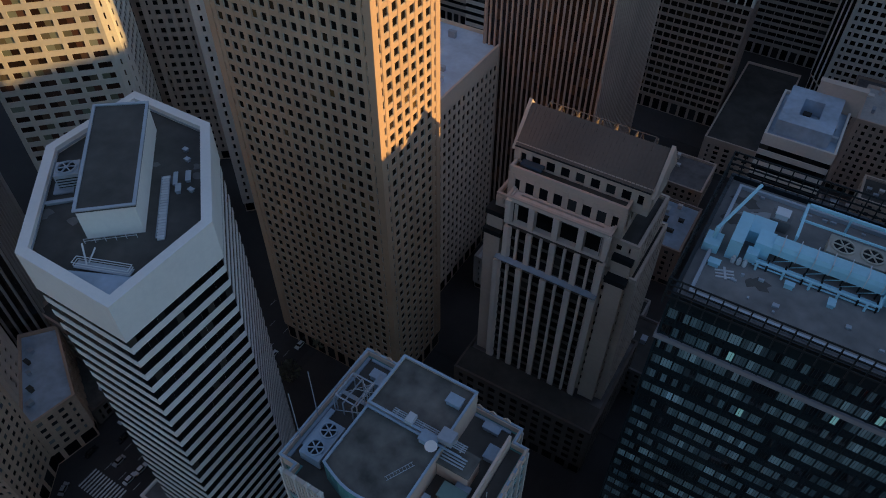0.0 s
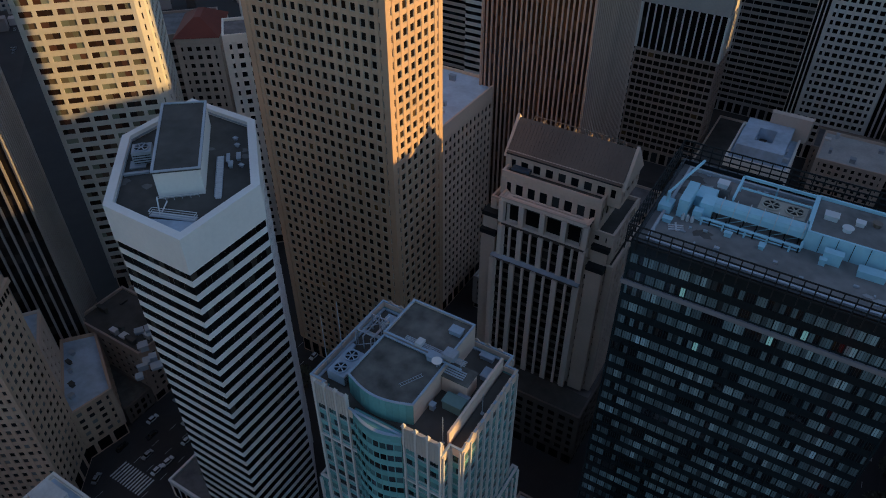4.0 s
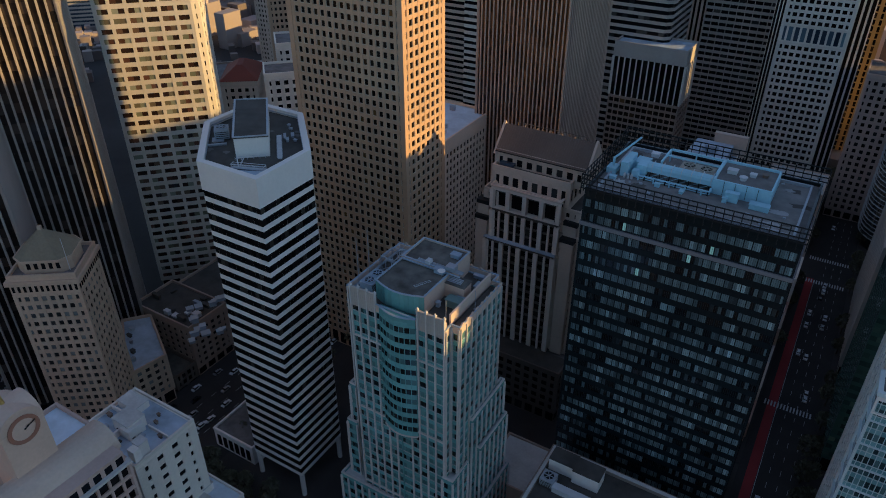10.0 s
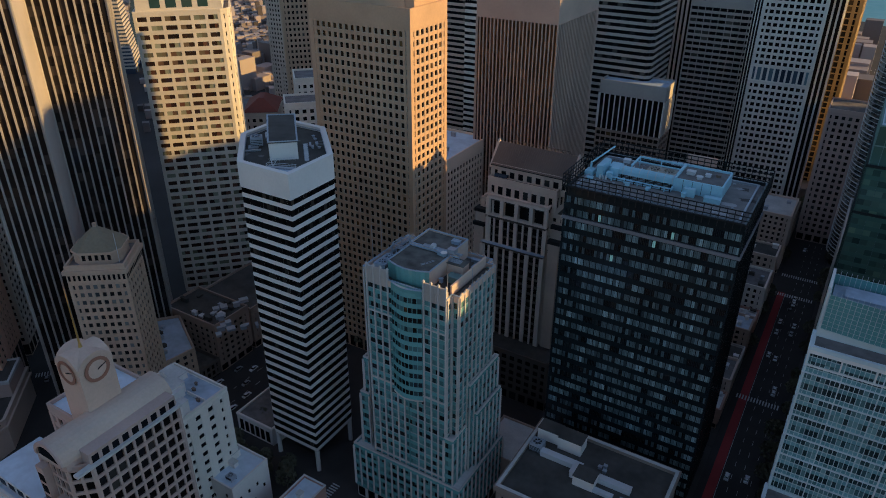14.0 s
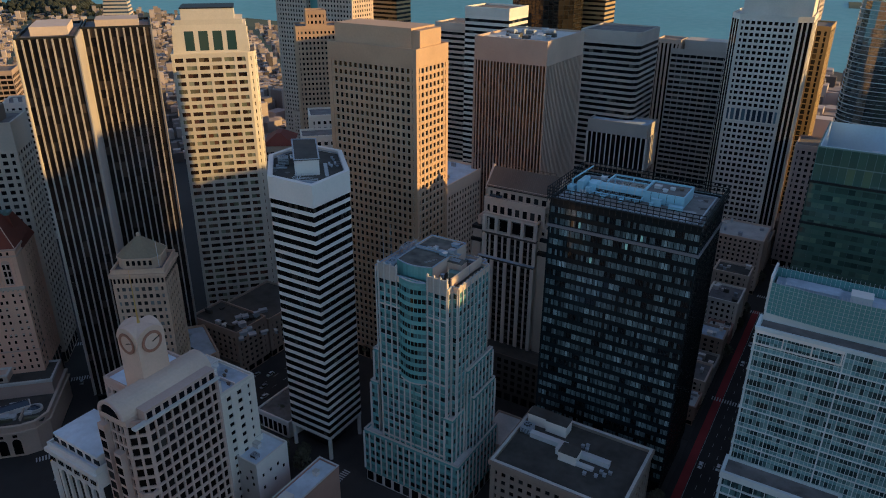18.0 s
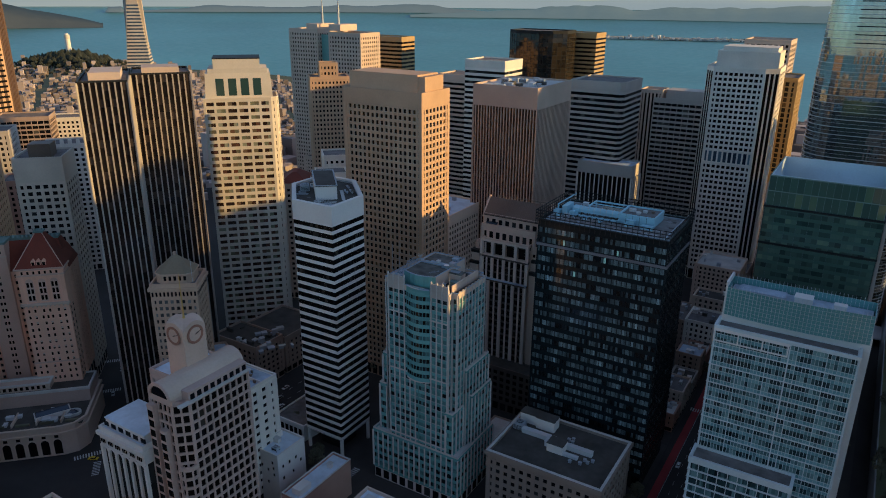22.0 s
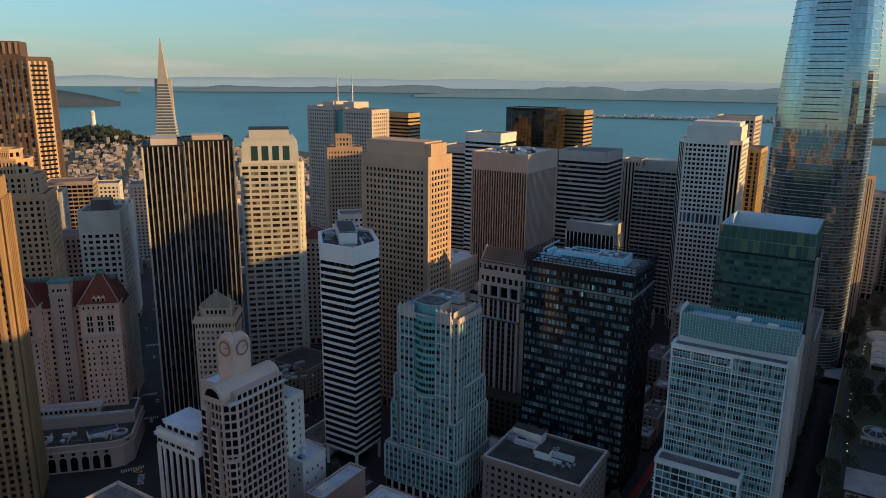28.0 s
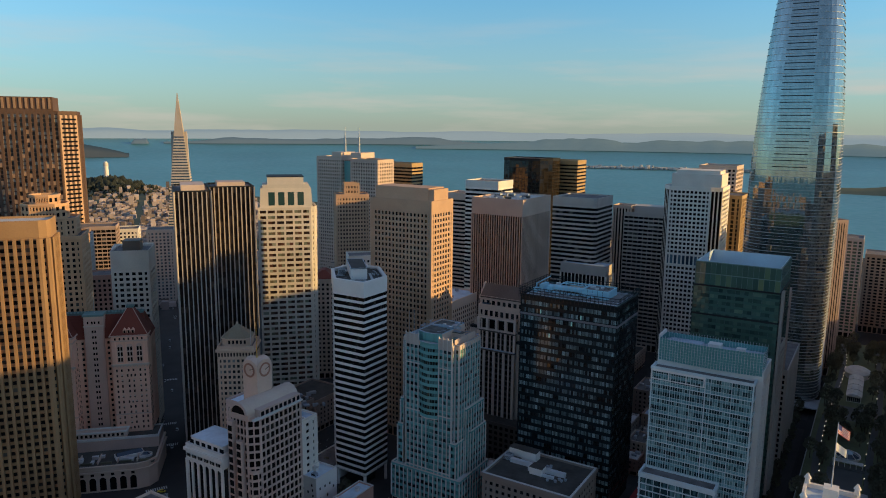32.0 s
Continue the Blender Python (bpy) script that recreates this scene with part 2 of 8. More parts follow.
pale_metal = mat("pale painted metal", (0.583, 0.582, 0.589), 0.5, var=0.15)
# blue skylight is put into the colour of this white roofing
white_roof = mat("white roof membrane tinted for skylight", (0.60, 0.69, 0.77), 0.75, var=0.35, far=0.12, near=0.5)
blue_roof = mat("pale blue-grey roof coating", (0.40, 0.48, 0.56), 0.85, var=0.55, far=0.1, near=0.5)
bitumen = mat("dark bitumen roofing", (0.080, 0.073, 0.064), 0.9, var=0.7, far=0.12, near=0.45)
gravel_roof = mat("grey gravel roofing", (0.180, 0.160, 0.152), 0.95, var=0.65, far=0.2, near=0.6)
worn_roof = mat("worn brown-grey roof screed", (0.20, 0.19, 0.18), 0.9, var=0.7, far=0.1, near=0.5)
stained_roof = mat("stained brown-grey roofing", (0.125, 0.115, 0.10), 0.9, var=0.95, far=0.22, near=0.5)
# pale metal coloured blue-grey, as the open sky would tint it
skylit_steel = mat("pale steel tinted blue for skylight", (0.33, 0.41, 0.49), 0.55, 0.1, var=0.3)
brick_wall = mat("dull brown brick", (0.26, 0.20, 0.165), near=2.5)
light_roof = mat("light membrane roofing", (0.58, 0.56, 0.53), 0.8, var=0.3, far=0.15)
copper_roof = mat("brown standing-seam metal roof", (0.19, 0.135, 0.105), 0.55, 0.2, var=0.35)
red_tile = mat("red clay roof tiles", (0.22, 0.05, 0.03), 0.8, var=0.4)
verdigris = mat("green weathered copper", (0.16, 0.25, 0.23), 0.7, var=0.3)
ice_paint = mat("pale ice-blue painted steel", (0.36, 0.62, 0.72), 0.55, var=0.18)
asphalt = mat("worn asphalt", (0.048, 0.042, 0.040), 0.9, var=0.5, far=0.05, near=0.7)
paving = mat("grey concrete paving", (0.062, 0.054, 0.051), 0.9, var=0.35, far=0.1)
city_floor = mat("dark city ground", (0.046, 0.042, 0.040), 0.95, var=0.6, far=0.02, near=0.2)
road_paint = mat("worn white road paint", (0.55, 0.55, 0.53), 0.8, var=0.5, near=3)
red_lane = mat("red bus-lane paint", (0.34, 0.04, 0.042), 0.85, var=0.4, near=1.5)
wood_leaf = mat("dark hillside trees", (0.04, 0.045, 0.03), 0.9, var=0.5, near=0.1, bump=0)
leaf = mat("dark green leaves", (0.12, 0.115, 0.075), 0.8, var=0.6, near=0.8, rand=0.5, bump=0)
bark = mat("grey-brown bark", (0.10, 0.075, 0.055), 0.9)
lawn = mat("dim lawn", (0.15, 0.165, 0.09), 0.95, var=0.5, far=0.05)


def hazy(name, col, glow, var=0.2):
    """Far land; the bright sea air before it is put in as a faint glow."""
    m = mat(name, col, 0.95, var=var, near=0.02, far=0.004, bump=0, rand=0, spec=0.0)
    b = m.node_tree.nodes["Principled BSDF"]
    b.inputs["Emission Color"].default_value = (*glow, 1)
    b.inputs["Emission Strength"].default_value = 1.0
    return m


# ---- mesh helpers ----
class Solid:
    """Collects boxes, prisms and quads into one mesh."""

    def __init__(self):
        self.v, self.f = [], []

    def add(self, verts, faces):
        k = len(self.v)
        self.v += verts
        self.f += [tuple(k + i for i in f) for f in faces]
        return self

    def box(self, x0, x1, y0, y1, z0, z1):
        return self.add([(x0, y0, z0), (x1, y0, z0), (x1, y1, z0), (x0, y1, z0), (x0, y0, z1), (x1, y0, z1), (x1, y1, z1), (x0, y1, z1)],
                        [(0, 3, 2, 1), (4, 5, 6, 7), (0, 1, 5, 4), (1, 2, 6, 5), (2, 3, 7, 6), (3, 0, 4, 7)])

    def prism(self, poly, z0, z1, top=None):
        n = len(poly)
        top = top or poly
        return self.add([(x, y, z0) for x, y in poly] + [(x, y, z1) for x, y in top],
                        [tuple(range(n - 1, -1, -1)), tuple(range(n, 2 * n))] + [(i, (i + 1) % n, n + (i + 1) % n, n + i) for i in range(n)])

    def ring(self, outer, inner, z0, z1):
        n = len(outer)
        v = [(x, y, z) for z in (z0, z1) for p in (outer, inner) for x, y in p]
        f = []
        for i in range(n):
            j = (i + 1) % n
            f += [(i, j, 2 * n + j, 2 * n + i), (n + j, n + i, 3 * n + i, 3 * n + j), (2 * n + i, 2 * n + j, 3 * n + j, 3 * n + i), (j, i, n + i, n + j)]
        return self.add(v, f)

    def quad(self, a, b, c, d):
        return self.add([a, b, c, d], [(0, 1, 2, 3)])

    def cyl(self, x, y, z0, z1, r, r2=None, n=12):
        r2 = r if r2 is None else r2
        a = [(x + r * math.cos(2 * math.pi * i / n), y + r * math.sin(2 * math.pi * i / n)) for i in range(n)]
        b = [(x + r2 * math.cos(2 * math.pi * i / n), y + r2 * math.sin(2 * math.pi * i / n)) for i in range(n)]
        return self.prism(a, z0, z1, b)

    def rod(self, p, q, r, n=6):
        p, q = Vector(p), Vector(q)
        d = (q - p).normalized()
        s = d.orthogonal().normalized()
        t = d.cross(s)
        c = [r * (math.cos(2 * math.pi * i / n) * s + math.sin(2 * math.pi * i / n) * t) for i in range(n)]
        return self.add([tuple(p + k) for k in c] + [tuple(q + k) for k in c],
                        [tuple(range(n - 1, -1, -1)), tuple(range(n, 2 * n))] + [(i, (i + 1) % n, n + (i + 1) % n, n + i) for i in range(n)])

    def mesh(self, name, material):
        m = bpy.data.meshes.new(name)
        m.from_pydata(self.v, [], self.f)
        m.materials.append(material)
        return m


def thing(name, label, category, x=0, y=0, z=0, turn=0, group="", kind=""):
    e = new(name)
    e.empty_display_size = 1
    e.matrix_basis = pose(x, y, z, 0, 0, turn)
    return tagged(e, label, category, group, kind)


def part(name, made, material, parent, label="", at=(0, 0, 0), turn=0, kind=""):
    """One mesh object under a thing or a part; made is a Solid or a mesh that alike pieces share."""
    data = made.mesh(name, material) if isinstance(made, Solid) else made
    ob = new(name, data)
    ob.parent = parent
    ob.matrix_basis = pose(*at, 0, 0, turn)
    return tagged(ob, label, kind=kind)


def solid(name, made, material, label, category, at=(0, 0, 0), turn=0, group="", kind=""):
    data = made.mesh(name, material) if isinstance(made, Solid) else made
    ob = new(name, data)
    ob.matrix_basis = pose(*at, 0, 0, turn)
    return tagged(ob, label, category, group, kind)


def offset(poly, d):
    """A convex outline, counter-clockwise, grown outwards by d."""
    n, out = len(poly), []
    lines = []
    for i in range(n):
        (x0, y0), (x1, y1) = poly[i], poly[(i + 1) % n]
        k = math.hypot(x1 - x0, y1 - y0)
        nx, ny = (y1 - y0) / k, -(x1 - x0) / k
        lines.append((nx, ny, nx * x0 + ny * y0 + d))
    for i in range(n):
        a, b, c = lines[i - 1]
        p, q, r = lines[i]
        det = a * q - b * p
        out.append(((c * q - b * r) / det, (a * r - c * p) / det))
    return out


def rect(b, a):
    """Outline with its front right corner at the origin: b to the left, a to the back; edges front, right, back, left."""
    return [(-b, 0), (0, 0), (0, a), (-b, a)]


def edge_frame(poly, i):
    (x0, y0), (x1, y1) = poly[i], poly[(i + 1) % len(poly)]
    k = math.hypot(x1 - x0, y1 - y0)
    return x0, y0, (x1 - x0) / k, (y1 - y0) / k, k


def pane_grid(s, poly, i, cols, z0, z1, n, inset, rng, gap=0.0, low=0.0, high=1.0):
    """Panes of one face: cols by n, each its own quad, set a little out of true."""
    x0, y0, ux, uy, k = edge_frame(poly, i)
    nx, ny = uy, -ux
    fh, w = (z1 - z0) / n, k / cols
    for r in range(n):
        za, zb = z0 + (r + low) * fh, z0 + (r + high) * fh
        for c in range(cols):
            p, q = c * w + gap, (c + 1) * w - gap
            j = [inset + rng.uniform(-0.02, 0.02) for _ in range(3)]
            j.append(j[0] + j[2] - j[1])
            cs = ((p, za, j[0]), (q, za, j[1]), (q, zb, j[2]), (p, zb, j[3]))
            s.quad(*[(x0 + ux * u - nx * o, y0 + uy * u - ny * o, z) for u, z, o in cs])


def tower(name, label, at, turn, poly, height, floors, cols, wall, panes, z0=6.0, z1=None, pier=0.42, band=0.38, pier_out=0.12, band_out=0.06,
          inset=0.22, roof=gravel_roof, base=None, shown=(0, 1), corner=None, solo=(), group="", parapet_label="", seed=1, top=None, pier_wall=None, band_wall=None,
          singles=0, single_panes=None, sub=1, into=None, z_base=0.0, cap=True, frames=None):
    """A tower: piers, spandrel bands, recessed panes, base, parapet and roof over a convex outline.
    pier, band: share of the bay's width and of the storey's height. shown: the faces whose piers stand single."""
    rng = random.Random(seed)
    z1 = height - 3.0 if z1 is None else z1
    t = into or thing(name, label, "building", at[0], at[1], 0, turn, group)
    fh = (z1 - z0) / floors
    base = base or wall
    inner = offset(poly, -inset - 0.6)
    # base
    if z_base == 0:
        part("base", Solid().prism(offset(poly, -0.4), 0, z0 - 0.3), base, t)
        shop = Solid()
        for i in range(len(poly)):
            k = edge_frame(poly, i)[4]
            pane_grid(shop, poly, i, max(1, int(k / 4.5)), 0.6, z0 - 1.4, 1, 0.36, rng, gap=0.7)
        part("shopfront_panes", shop, dark_panes, t, kind="stuff")
    # bands
    if band:
        ring = Solid().ring(offset(poly, band_out), inner, -band * fh / 2, band * fh / 2).mesh("spandrel", band_wall or wall)
        if shown:
            for r in range(floors + 1):
                part("spandrel", ring, None, t, at=(0, 0, z0 + r * fh))
        else:
            rings = Solid()
            for r in range(floors + 1):
                rings.ring(offset(poly, band_out), inner, z0 + r * fh - band * fh / 2, z0 + r * fh + band * fh / 2)
            part("spandrel_rest", rings, band_wall or wall, t, kind="stuff")
    if frames:
        trim = Solid()
        for i in range(len(poly)):
            x0, y0, ux, uy, k = edge_frame(poly, i)
            w = k / cols[i]
            for c in range(cols[i]):
                for r in range(floors):
                    a, b = c * w + pier * w / 2, (c + 1) * w - pier * w / 2
                    lo, hi = z0 + r * fh + band * fh / 2, z0 + (r + 1) * fh - band * fh / 2
                    for u0, u1, za, zb in ((a, b, lo, lo + 0.16), (a, a + 0.13, lo, hi), (b - 0.13, b, lo, hi)):
                        cs = [(u0, -0.02), (u1, -0.02), (u1, inset), (u0, inset)]
                        trim.prism([(x0 + ux * u - uy * o, y0 + uy * u + ux * o) for u, o in cs], za, zb)
        part("window_frames", trim, frames, t, kind="stuff")
    # piers
    if pier:
        rest = Solid()
        for i in range(len(poly)):
            x0, y0, ux, uy, k = edge_frame(poly, i)
            w = k / cols[i]
            pw = pier * w
            a = math.degrees(math.atan2(uy, ux))
            one = None
            for c in range(1, cols[i]):
                if i in shown:
                    one = one or Solid().box(-pw / 2, pw / 2, -pier_out, inset, z0, z1).mesh("pier", pier_wall or wall)
                    part("pier", one, None, t, at=(x0 + ux * c * w, y0 + uy * c * w, 0), turn=a)
                else:
                    nx, ny = uy, -ux
                    q = [(c * w - pw / 2, pier_out), (c * w + pw / 2, pier_out), (c * w + pw / 2, -inset), (c * w - pw / 2, -inset)]
                    rest.prism([(x0 + ux * u + nx * o, y0 + uy * u + ny * o) for u, o in q], z0, z1)
        if rest.v:
            part("pier_rest", rest, pier_wall or wall, t, kind="stuff")
        cw = corner if corner is not None else max(0.5, pier * edge_frame(poly, 0)[4] / cols[0])
        if cw:
            n = len(poly)
            for i in range(n):
                (px, py), (qx, qy), (rx, ry) = poly[i - 1], poly[i], poly[(i + 1) % n]
                a, b = Vector((px - qx, py - qy)).normalized(), Vector((rx - qx, ry - qy)).normalized()
                o = offset(poly, pier_out + 0.03)[i]
                in_ = offset(poly, -inset)[i]
                pts = [o, (o[0] + b.x * cw, o[1] + b.y * cw), (in_[0] + b.x * (cw - inset * 0.5), in_[1] + b.y * (cw - inset * 0.5)), in_,
                       (in_[0] + a.x * (cw - inset * 0.5), in_[1] + a.y * (cw - inset * 0.5)), (o[0] + a.x * cw, o[1] + a.y * cw)]
                part("corner_post", Solid().prism(pts, z0, z1), pier_wall or wall, t)
    # panes
    s = Solid()
    made = 0
    for i in range(len(poly)):
        if not cols[i]:
            continue
        rows = min(floors, singles // (cols[i] * sub)) if i == 0 else 0
        if rows < floors:
            pane_grid(s, poly, i, cols[i] * sub, z0, z1 - rows * fh, floors - rows, inset - 0.02, rng)
        if rows:
            x0, y0, ux, uy, k = edge_frame(poly, i)
            w = k / (cols[i] * sub)
            one = Solid().quad((0, 0, 0), (w, 0, 0), (w, 0, fh), (0, 0, fh)).mesh("pane", single_panes)
            for r in range(floors - rows, floors):
                for c in range(cols[i] * sub):
                    o = part("pane", one, None, t, at=(x0 + ux * c * w + uy * -(inset - 0.02), y0 + uy * c * w + ux * (inset - 0.02), z0 + r * fh), turn=math.degrees(math.atan2(uy, ux)) + rng.uniform(-0.25, 0.25))
    part("window_panes", s, panes, t, kind="stuff")
    if not cap:
        return t
    # parapet and roof
    pz = z1 + band * fh / 2 + 0.01 if band else z1
    part("parapet", Solid().ring(offset(poly, band_out + 0.05), offset(poly, -0.6), pz, height), top or wall, t, parapet_label)
    part("roof", Solid().prism(offset(poly, -0.55), min(pz, height - 2) - 0.3, height - 1.1), roof, t)
    return t


# ---- ground, water, far shore ----
CX, CY = 120.0, -180.0


def far_z(d):
    """The bay is drawn nearer than it lies; its level rises so that the far shore stands where it is seen."""
    if d < 1500:
        return 0.0
    real = d + 2.7e-4 * (d - 1500) ** 2
    real += 2.8e-6 * max(0.0, d - 3300) ** 3
    return 215.0 * (1 - d / real)


def shore(a):
    """Distance to the water, by the angle from north-east, positive to the left."""
    k = math.degrees(a)
    if -30 < k < 95:
        return 1330 + 9.5 * max(0, k) + 60 * math.sin(k / 7.0) + 25 * math.sin(k / 2.3)
    return 4600.0


def disc(name, radius, rings, material, level, label, category, z_of=None):
    s, n = Solid(), 180
    rows = []
    for r in range(rings + 1):
        row = []
        for i in range(n):
            a = 2 * math.pi * i / n - math.pi
            d = radius(a) * (r / rings)
            row.append((CX - d * math.sin(a), CY + d * math.cos(a), level + (z_of(d) if z_of else 0.0)))
        rows.append(row)
    s.v = [v for row in rows for v in row]
    s.f = [(r * n + i, r * n + (i + 1) % n, (r + 1) * n + (i + 1) % n, (r + 1) * n + i) for r in range(rings) for i in range(n)]
    ob = solid(name, s, material, label, category, kind="structure")
    for p in ob.data.polygons:
        p.use_smooth = True
    return ob


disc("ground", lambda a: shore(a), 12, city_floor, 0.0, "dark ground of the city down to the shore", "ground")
water_mat = mat("bay water", (0.07, 0.235, 0.245), 0.38, var=0.35, near=0.05, far=0.0025, bump=0.0, spec=0.5, rand=0)
disc("water", lambda a: 4700.0, 60, water_mat, -2.0, "calm blue-green water of the bay", "water", far_z)


def away(t_angle, d):
    """A place at an angle (degrees left of north-east) and distance from the last eye."""
    a = radians(t_angle)
    return 165 - d * math.sin(a), -278 + d * math.cos(a)


# second colour: haze over the land, added as emission
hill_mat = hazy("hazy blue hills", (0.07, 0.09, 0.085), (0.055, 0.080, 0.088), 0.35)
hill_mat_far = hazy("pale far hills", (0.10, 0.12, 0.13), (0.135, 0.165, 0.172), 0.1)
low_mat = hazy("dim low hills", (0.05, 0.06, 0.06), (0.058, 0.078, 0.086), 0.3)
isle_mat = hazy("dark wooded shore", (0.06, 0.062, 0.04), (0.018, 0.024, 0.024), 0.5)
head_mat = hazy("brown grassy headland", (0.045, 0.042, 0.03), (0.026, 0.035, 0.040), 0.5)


def range_of_hills(name, a0, a1, d, low, high, material, label, seed, depth=250, flat=1.0, fall=0.0):
    s, n = Solid(), 160
    for i in range(n + 1):
        a = a0 + (a1 - a0) * i / n
        k = 0.5 + 0.5 * noise.fractal(Vector((a * 0.11 + seed, seed, 0)), 0.9, 2.0, 5)
        k = 0.55 + flat * (k - 0.5)
        k *= min(1, 6 * i / n, 6 * (n - i) / n)
        if fall:
            k = min(1, fall * (1 - i / n)) ** 0.75 * (0.75 + 0.35 * k)
        x0, y0 = away(a, d)
        x1, y1 = away(a, d + depth)
        x2, y2 = away(a, d + depth * 0.25)
        top = low + (high - low) * max(0.05, k)
        s.v += [(x0, y0, low - 6), (x2, y2, low + (top - low) * 0.45), (x1, y1, top), (x1, y1, low - 40)]
    s.f = [(4 * i + j, 4 * i + j + 1, 4 * i + 5 + j, 4 * i + 4 + j) for i in range(n) for j in range(3)]
    ob = solid(name, s, material, label, "hills", kind="structure")
    for p in ob.data.polygons:
        p.use_smooth = True


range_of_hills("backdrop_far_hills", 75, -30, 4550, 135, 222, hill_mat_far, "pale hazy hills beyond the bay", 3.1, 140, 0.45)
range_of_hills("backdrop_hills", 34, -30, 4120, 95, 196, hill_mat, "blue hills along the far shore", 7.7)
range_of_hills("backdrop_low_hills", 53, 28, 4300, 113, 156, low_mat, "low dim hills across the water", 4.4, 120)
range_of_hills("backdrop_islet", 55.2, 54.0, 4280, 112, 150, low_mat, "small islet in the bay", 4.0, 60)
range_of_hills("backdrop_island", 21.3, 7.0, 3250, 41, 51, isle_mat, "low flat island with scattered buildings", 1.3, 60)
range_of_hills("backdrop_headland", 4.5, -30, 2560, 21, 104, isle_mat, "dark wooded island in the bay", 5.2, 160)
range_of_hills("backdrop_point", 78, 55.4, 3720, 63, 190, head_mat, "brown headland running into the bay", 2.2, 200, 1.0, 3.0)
# pale sheds and houses on the flat island
shed_mat = mat("pale island houses", (0.5, 0.46, 0.42), 0.85, rand=0.9, island=True, bump=0, var=0.1)
sheds = Solid()
rng = random.Random(88)
for k in range(900):
    x, y = away(rng.uniform(20.8, 7.4), 3240 + rng.uniform(0, 60))
    w = rng.uniform(4, 16)
    sheds.box(x, x + w, y, y + rng.uniform(4, 9), 40, 44 + rng.uniform(0.5, 5) + (rng.random() < 0.02) * 9)
solid("island_houses", sheds, shed_mat, "pale sheds and houses on the flat island", "houses", kind="stuff")


# ---- towers ----
tan = tower("tan_office_tower", "tall tan concrete tower with a grid of square windows", (-83, 108.2), 0, rect(49.5, 26.8), 168, 42, (17, 8, 17, 8), tan_stone, bronze_panes,
            z0=8, z1=160, pier=0.37, band=0.36, pier_out=0.14, band_out=0.07, inset=0.3, roof=light_roof, seed=11, corner=2.0, frames=mat("pale window frame", (0.62, 0.50, 0.39), 0.6))
part("penthouse", Solid().box(-48, -5, 4, 23, 166.5, 176), tan_stone, tan)
part("penthouse_block", Solid().box(-5.02, -0.9, 4.5, 22, 166.5, 175.2), tan_stone, tan)

wing = tower("stone_annex", "pale stone block beside the tan tower with small square windows", (-95, 150), 0, rect(38, 48), 90, 21, (12, 16, 12, 16), annex_stone, dark_panes,
             z0=7, z1=84, pier=0.5, band=0.45, roof=white_roof, seed=12)

cream_panes = cluster(pane_mat("brown-tinted window glass", [(0, (0.012, 0.009, 0.008)), (0.45, (0.035, 0.018, 0.013)), (0.58, (0.13, 0.06, 0.04)), (0.78, (0.17, 0.18, 0.12)), (1, (0.34, 0.35, 0.28))], spec=0.6), (6.4, 7.5, 4.0417), 0.25, (-42.8, -1.0, 9))
white = tower("cream_tower", "cream stone tower with wide windows and a stepped crown", (-194.6, 123.4), 46, [(-42.8, 0), (-4.4, 0), (-1.4, 1.4), (0, 4.4), (0, 30), (-42.8, 30)], 156, 36,
              (6, 1, 1, 7, 8, 8), cream_stone, cream_panes, z0=9, z1=154.5, pier=0.22, band=0.48, pier_out=0.05, band_out=0.07, inset=0.22, seed=13, sub=2)
crown = Solid().prism([(-41.5, 0.6), (-3, 0.6), (-3, 26), (-41.5, 26)], 155, 170, [(-40.5, 0.6), (-4, 0.6), (-4, 26), (-40.5, 26)])
part("crown", crown, cream_stone, white)
part("crown_shoulder", Solid().box(-39, -5.5, 0.75, 25, 170.01, 172.6), cream_stone, white)
part("crown_top", Solid().box(-35.6, -9.4, 0.7, 24, 172.61, 178), cream_stone, white)
part("crown_coping", Solid().box(-35.9, -9.1, 0.4, 24.3, 178.003, 178.5), dark_metal, white)
deep_teal = pane_mat("deep teal glass", [(0, (0.02, 0.05, 0.05)), (1, (0.04, 0.09, 0.09))])
slot = Solid().box(0, 4.6, -0.04, 0.5, 157.2, 167).mesh("crown_opening", deep_teal)
for k in range(4):
    part("crown_opening", slot, None, white, at=(-35 + 7.0 * k, 0.6, 0))

rib_stone = mat("warm grey stone ribs", (0.40, 0.35, 0.31))
ribbed_panes = pane_mat("black ribbed glass", [(0, (0.010, 0.008, 0.008)), (0.7, (0.018, 0.014, 0.013)), (1, (0.06, 0.045, 0.038))], rough=0.08, spec=0.35)
black = tower("black_ribbed_tower", "black glass tower of two offset slabs with pale ribs", (-185.8, 18), 53, rect(21.3, 56), 176, 44, (8, 1, 8, 20), grey_stone, ribbed_panes,
              z0=10, z1=175.2, pier=0.24, band=0.0, pier_out=0.55, inset=0.2, seed=14, pier_wall=rib_stone, top=dark_metal, base=dark_metal, shown=(0,), corner=0.4)
part("blank_flank", Solid().box(-0.4, 0.62, 0.5, 28.1, 10, 175.4), mat("dull pale flank stone", (0.42, 0.36, 0.32)), black, "blank pale stone flank")
BR = [(0.7, 28.2), (28.8, 28.2), (28.8, 62), (0.7, 62)]
tower("", "", (0, 0), 0, BR, 176, 44, (10, 13, 10, 13), grey_stone, ribbed_panes, z0=10, z1=175.2, pier=0.24, band=0.0, pier_out=0.55, inset=0.2, seed=15, pier_wall=rib_stone, top=dark_metal, base=dark_metal, into=black, shown=(0,), corner=0.4)
part("roof_house", Solid().box(-17, -3, 12, 40, 175, 178.5), pale_stone, black)
part("roof_house", Solid().box(6, 24, 36, 54, 175, 178), pale_stone, black)

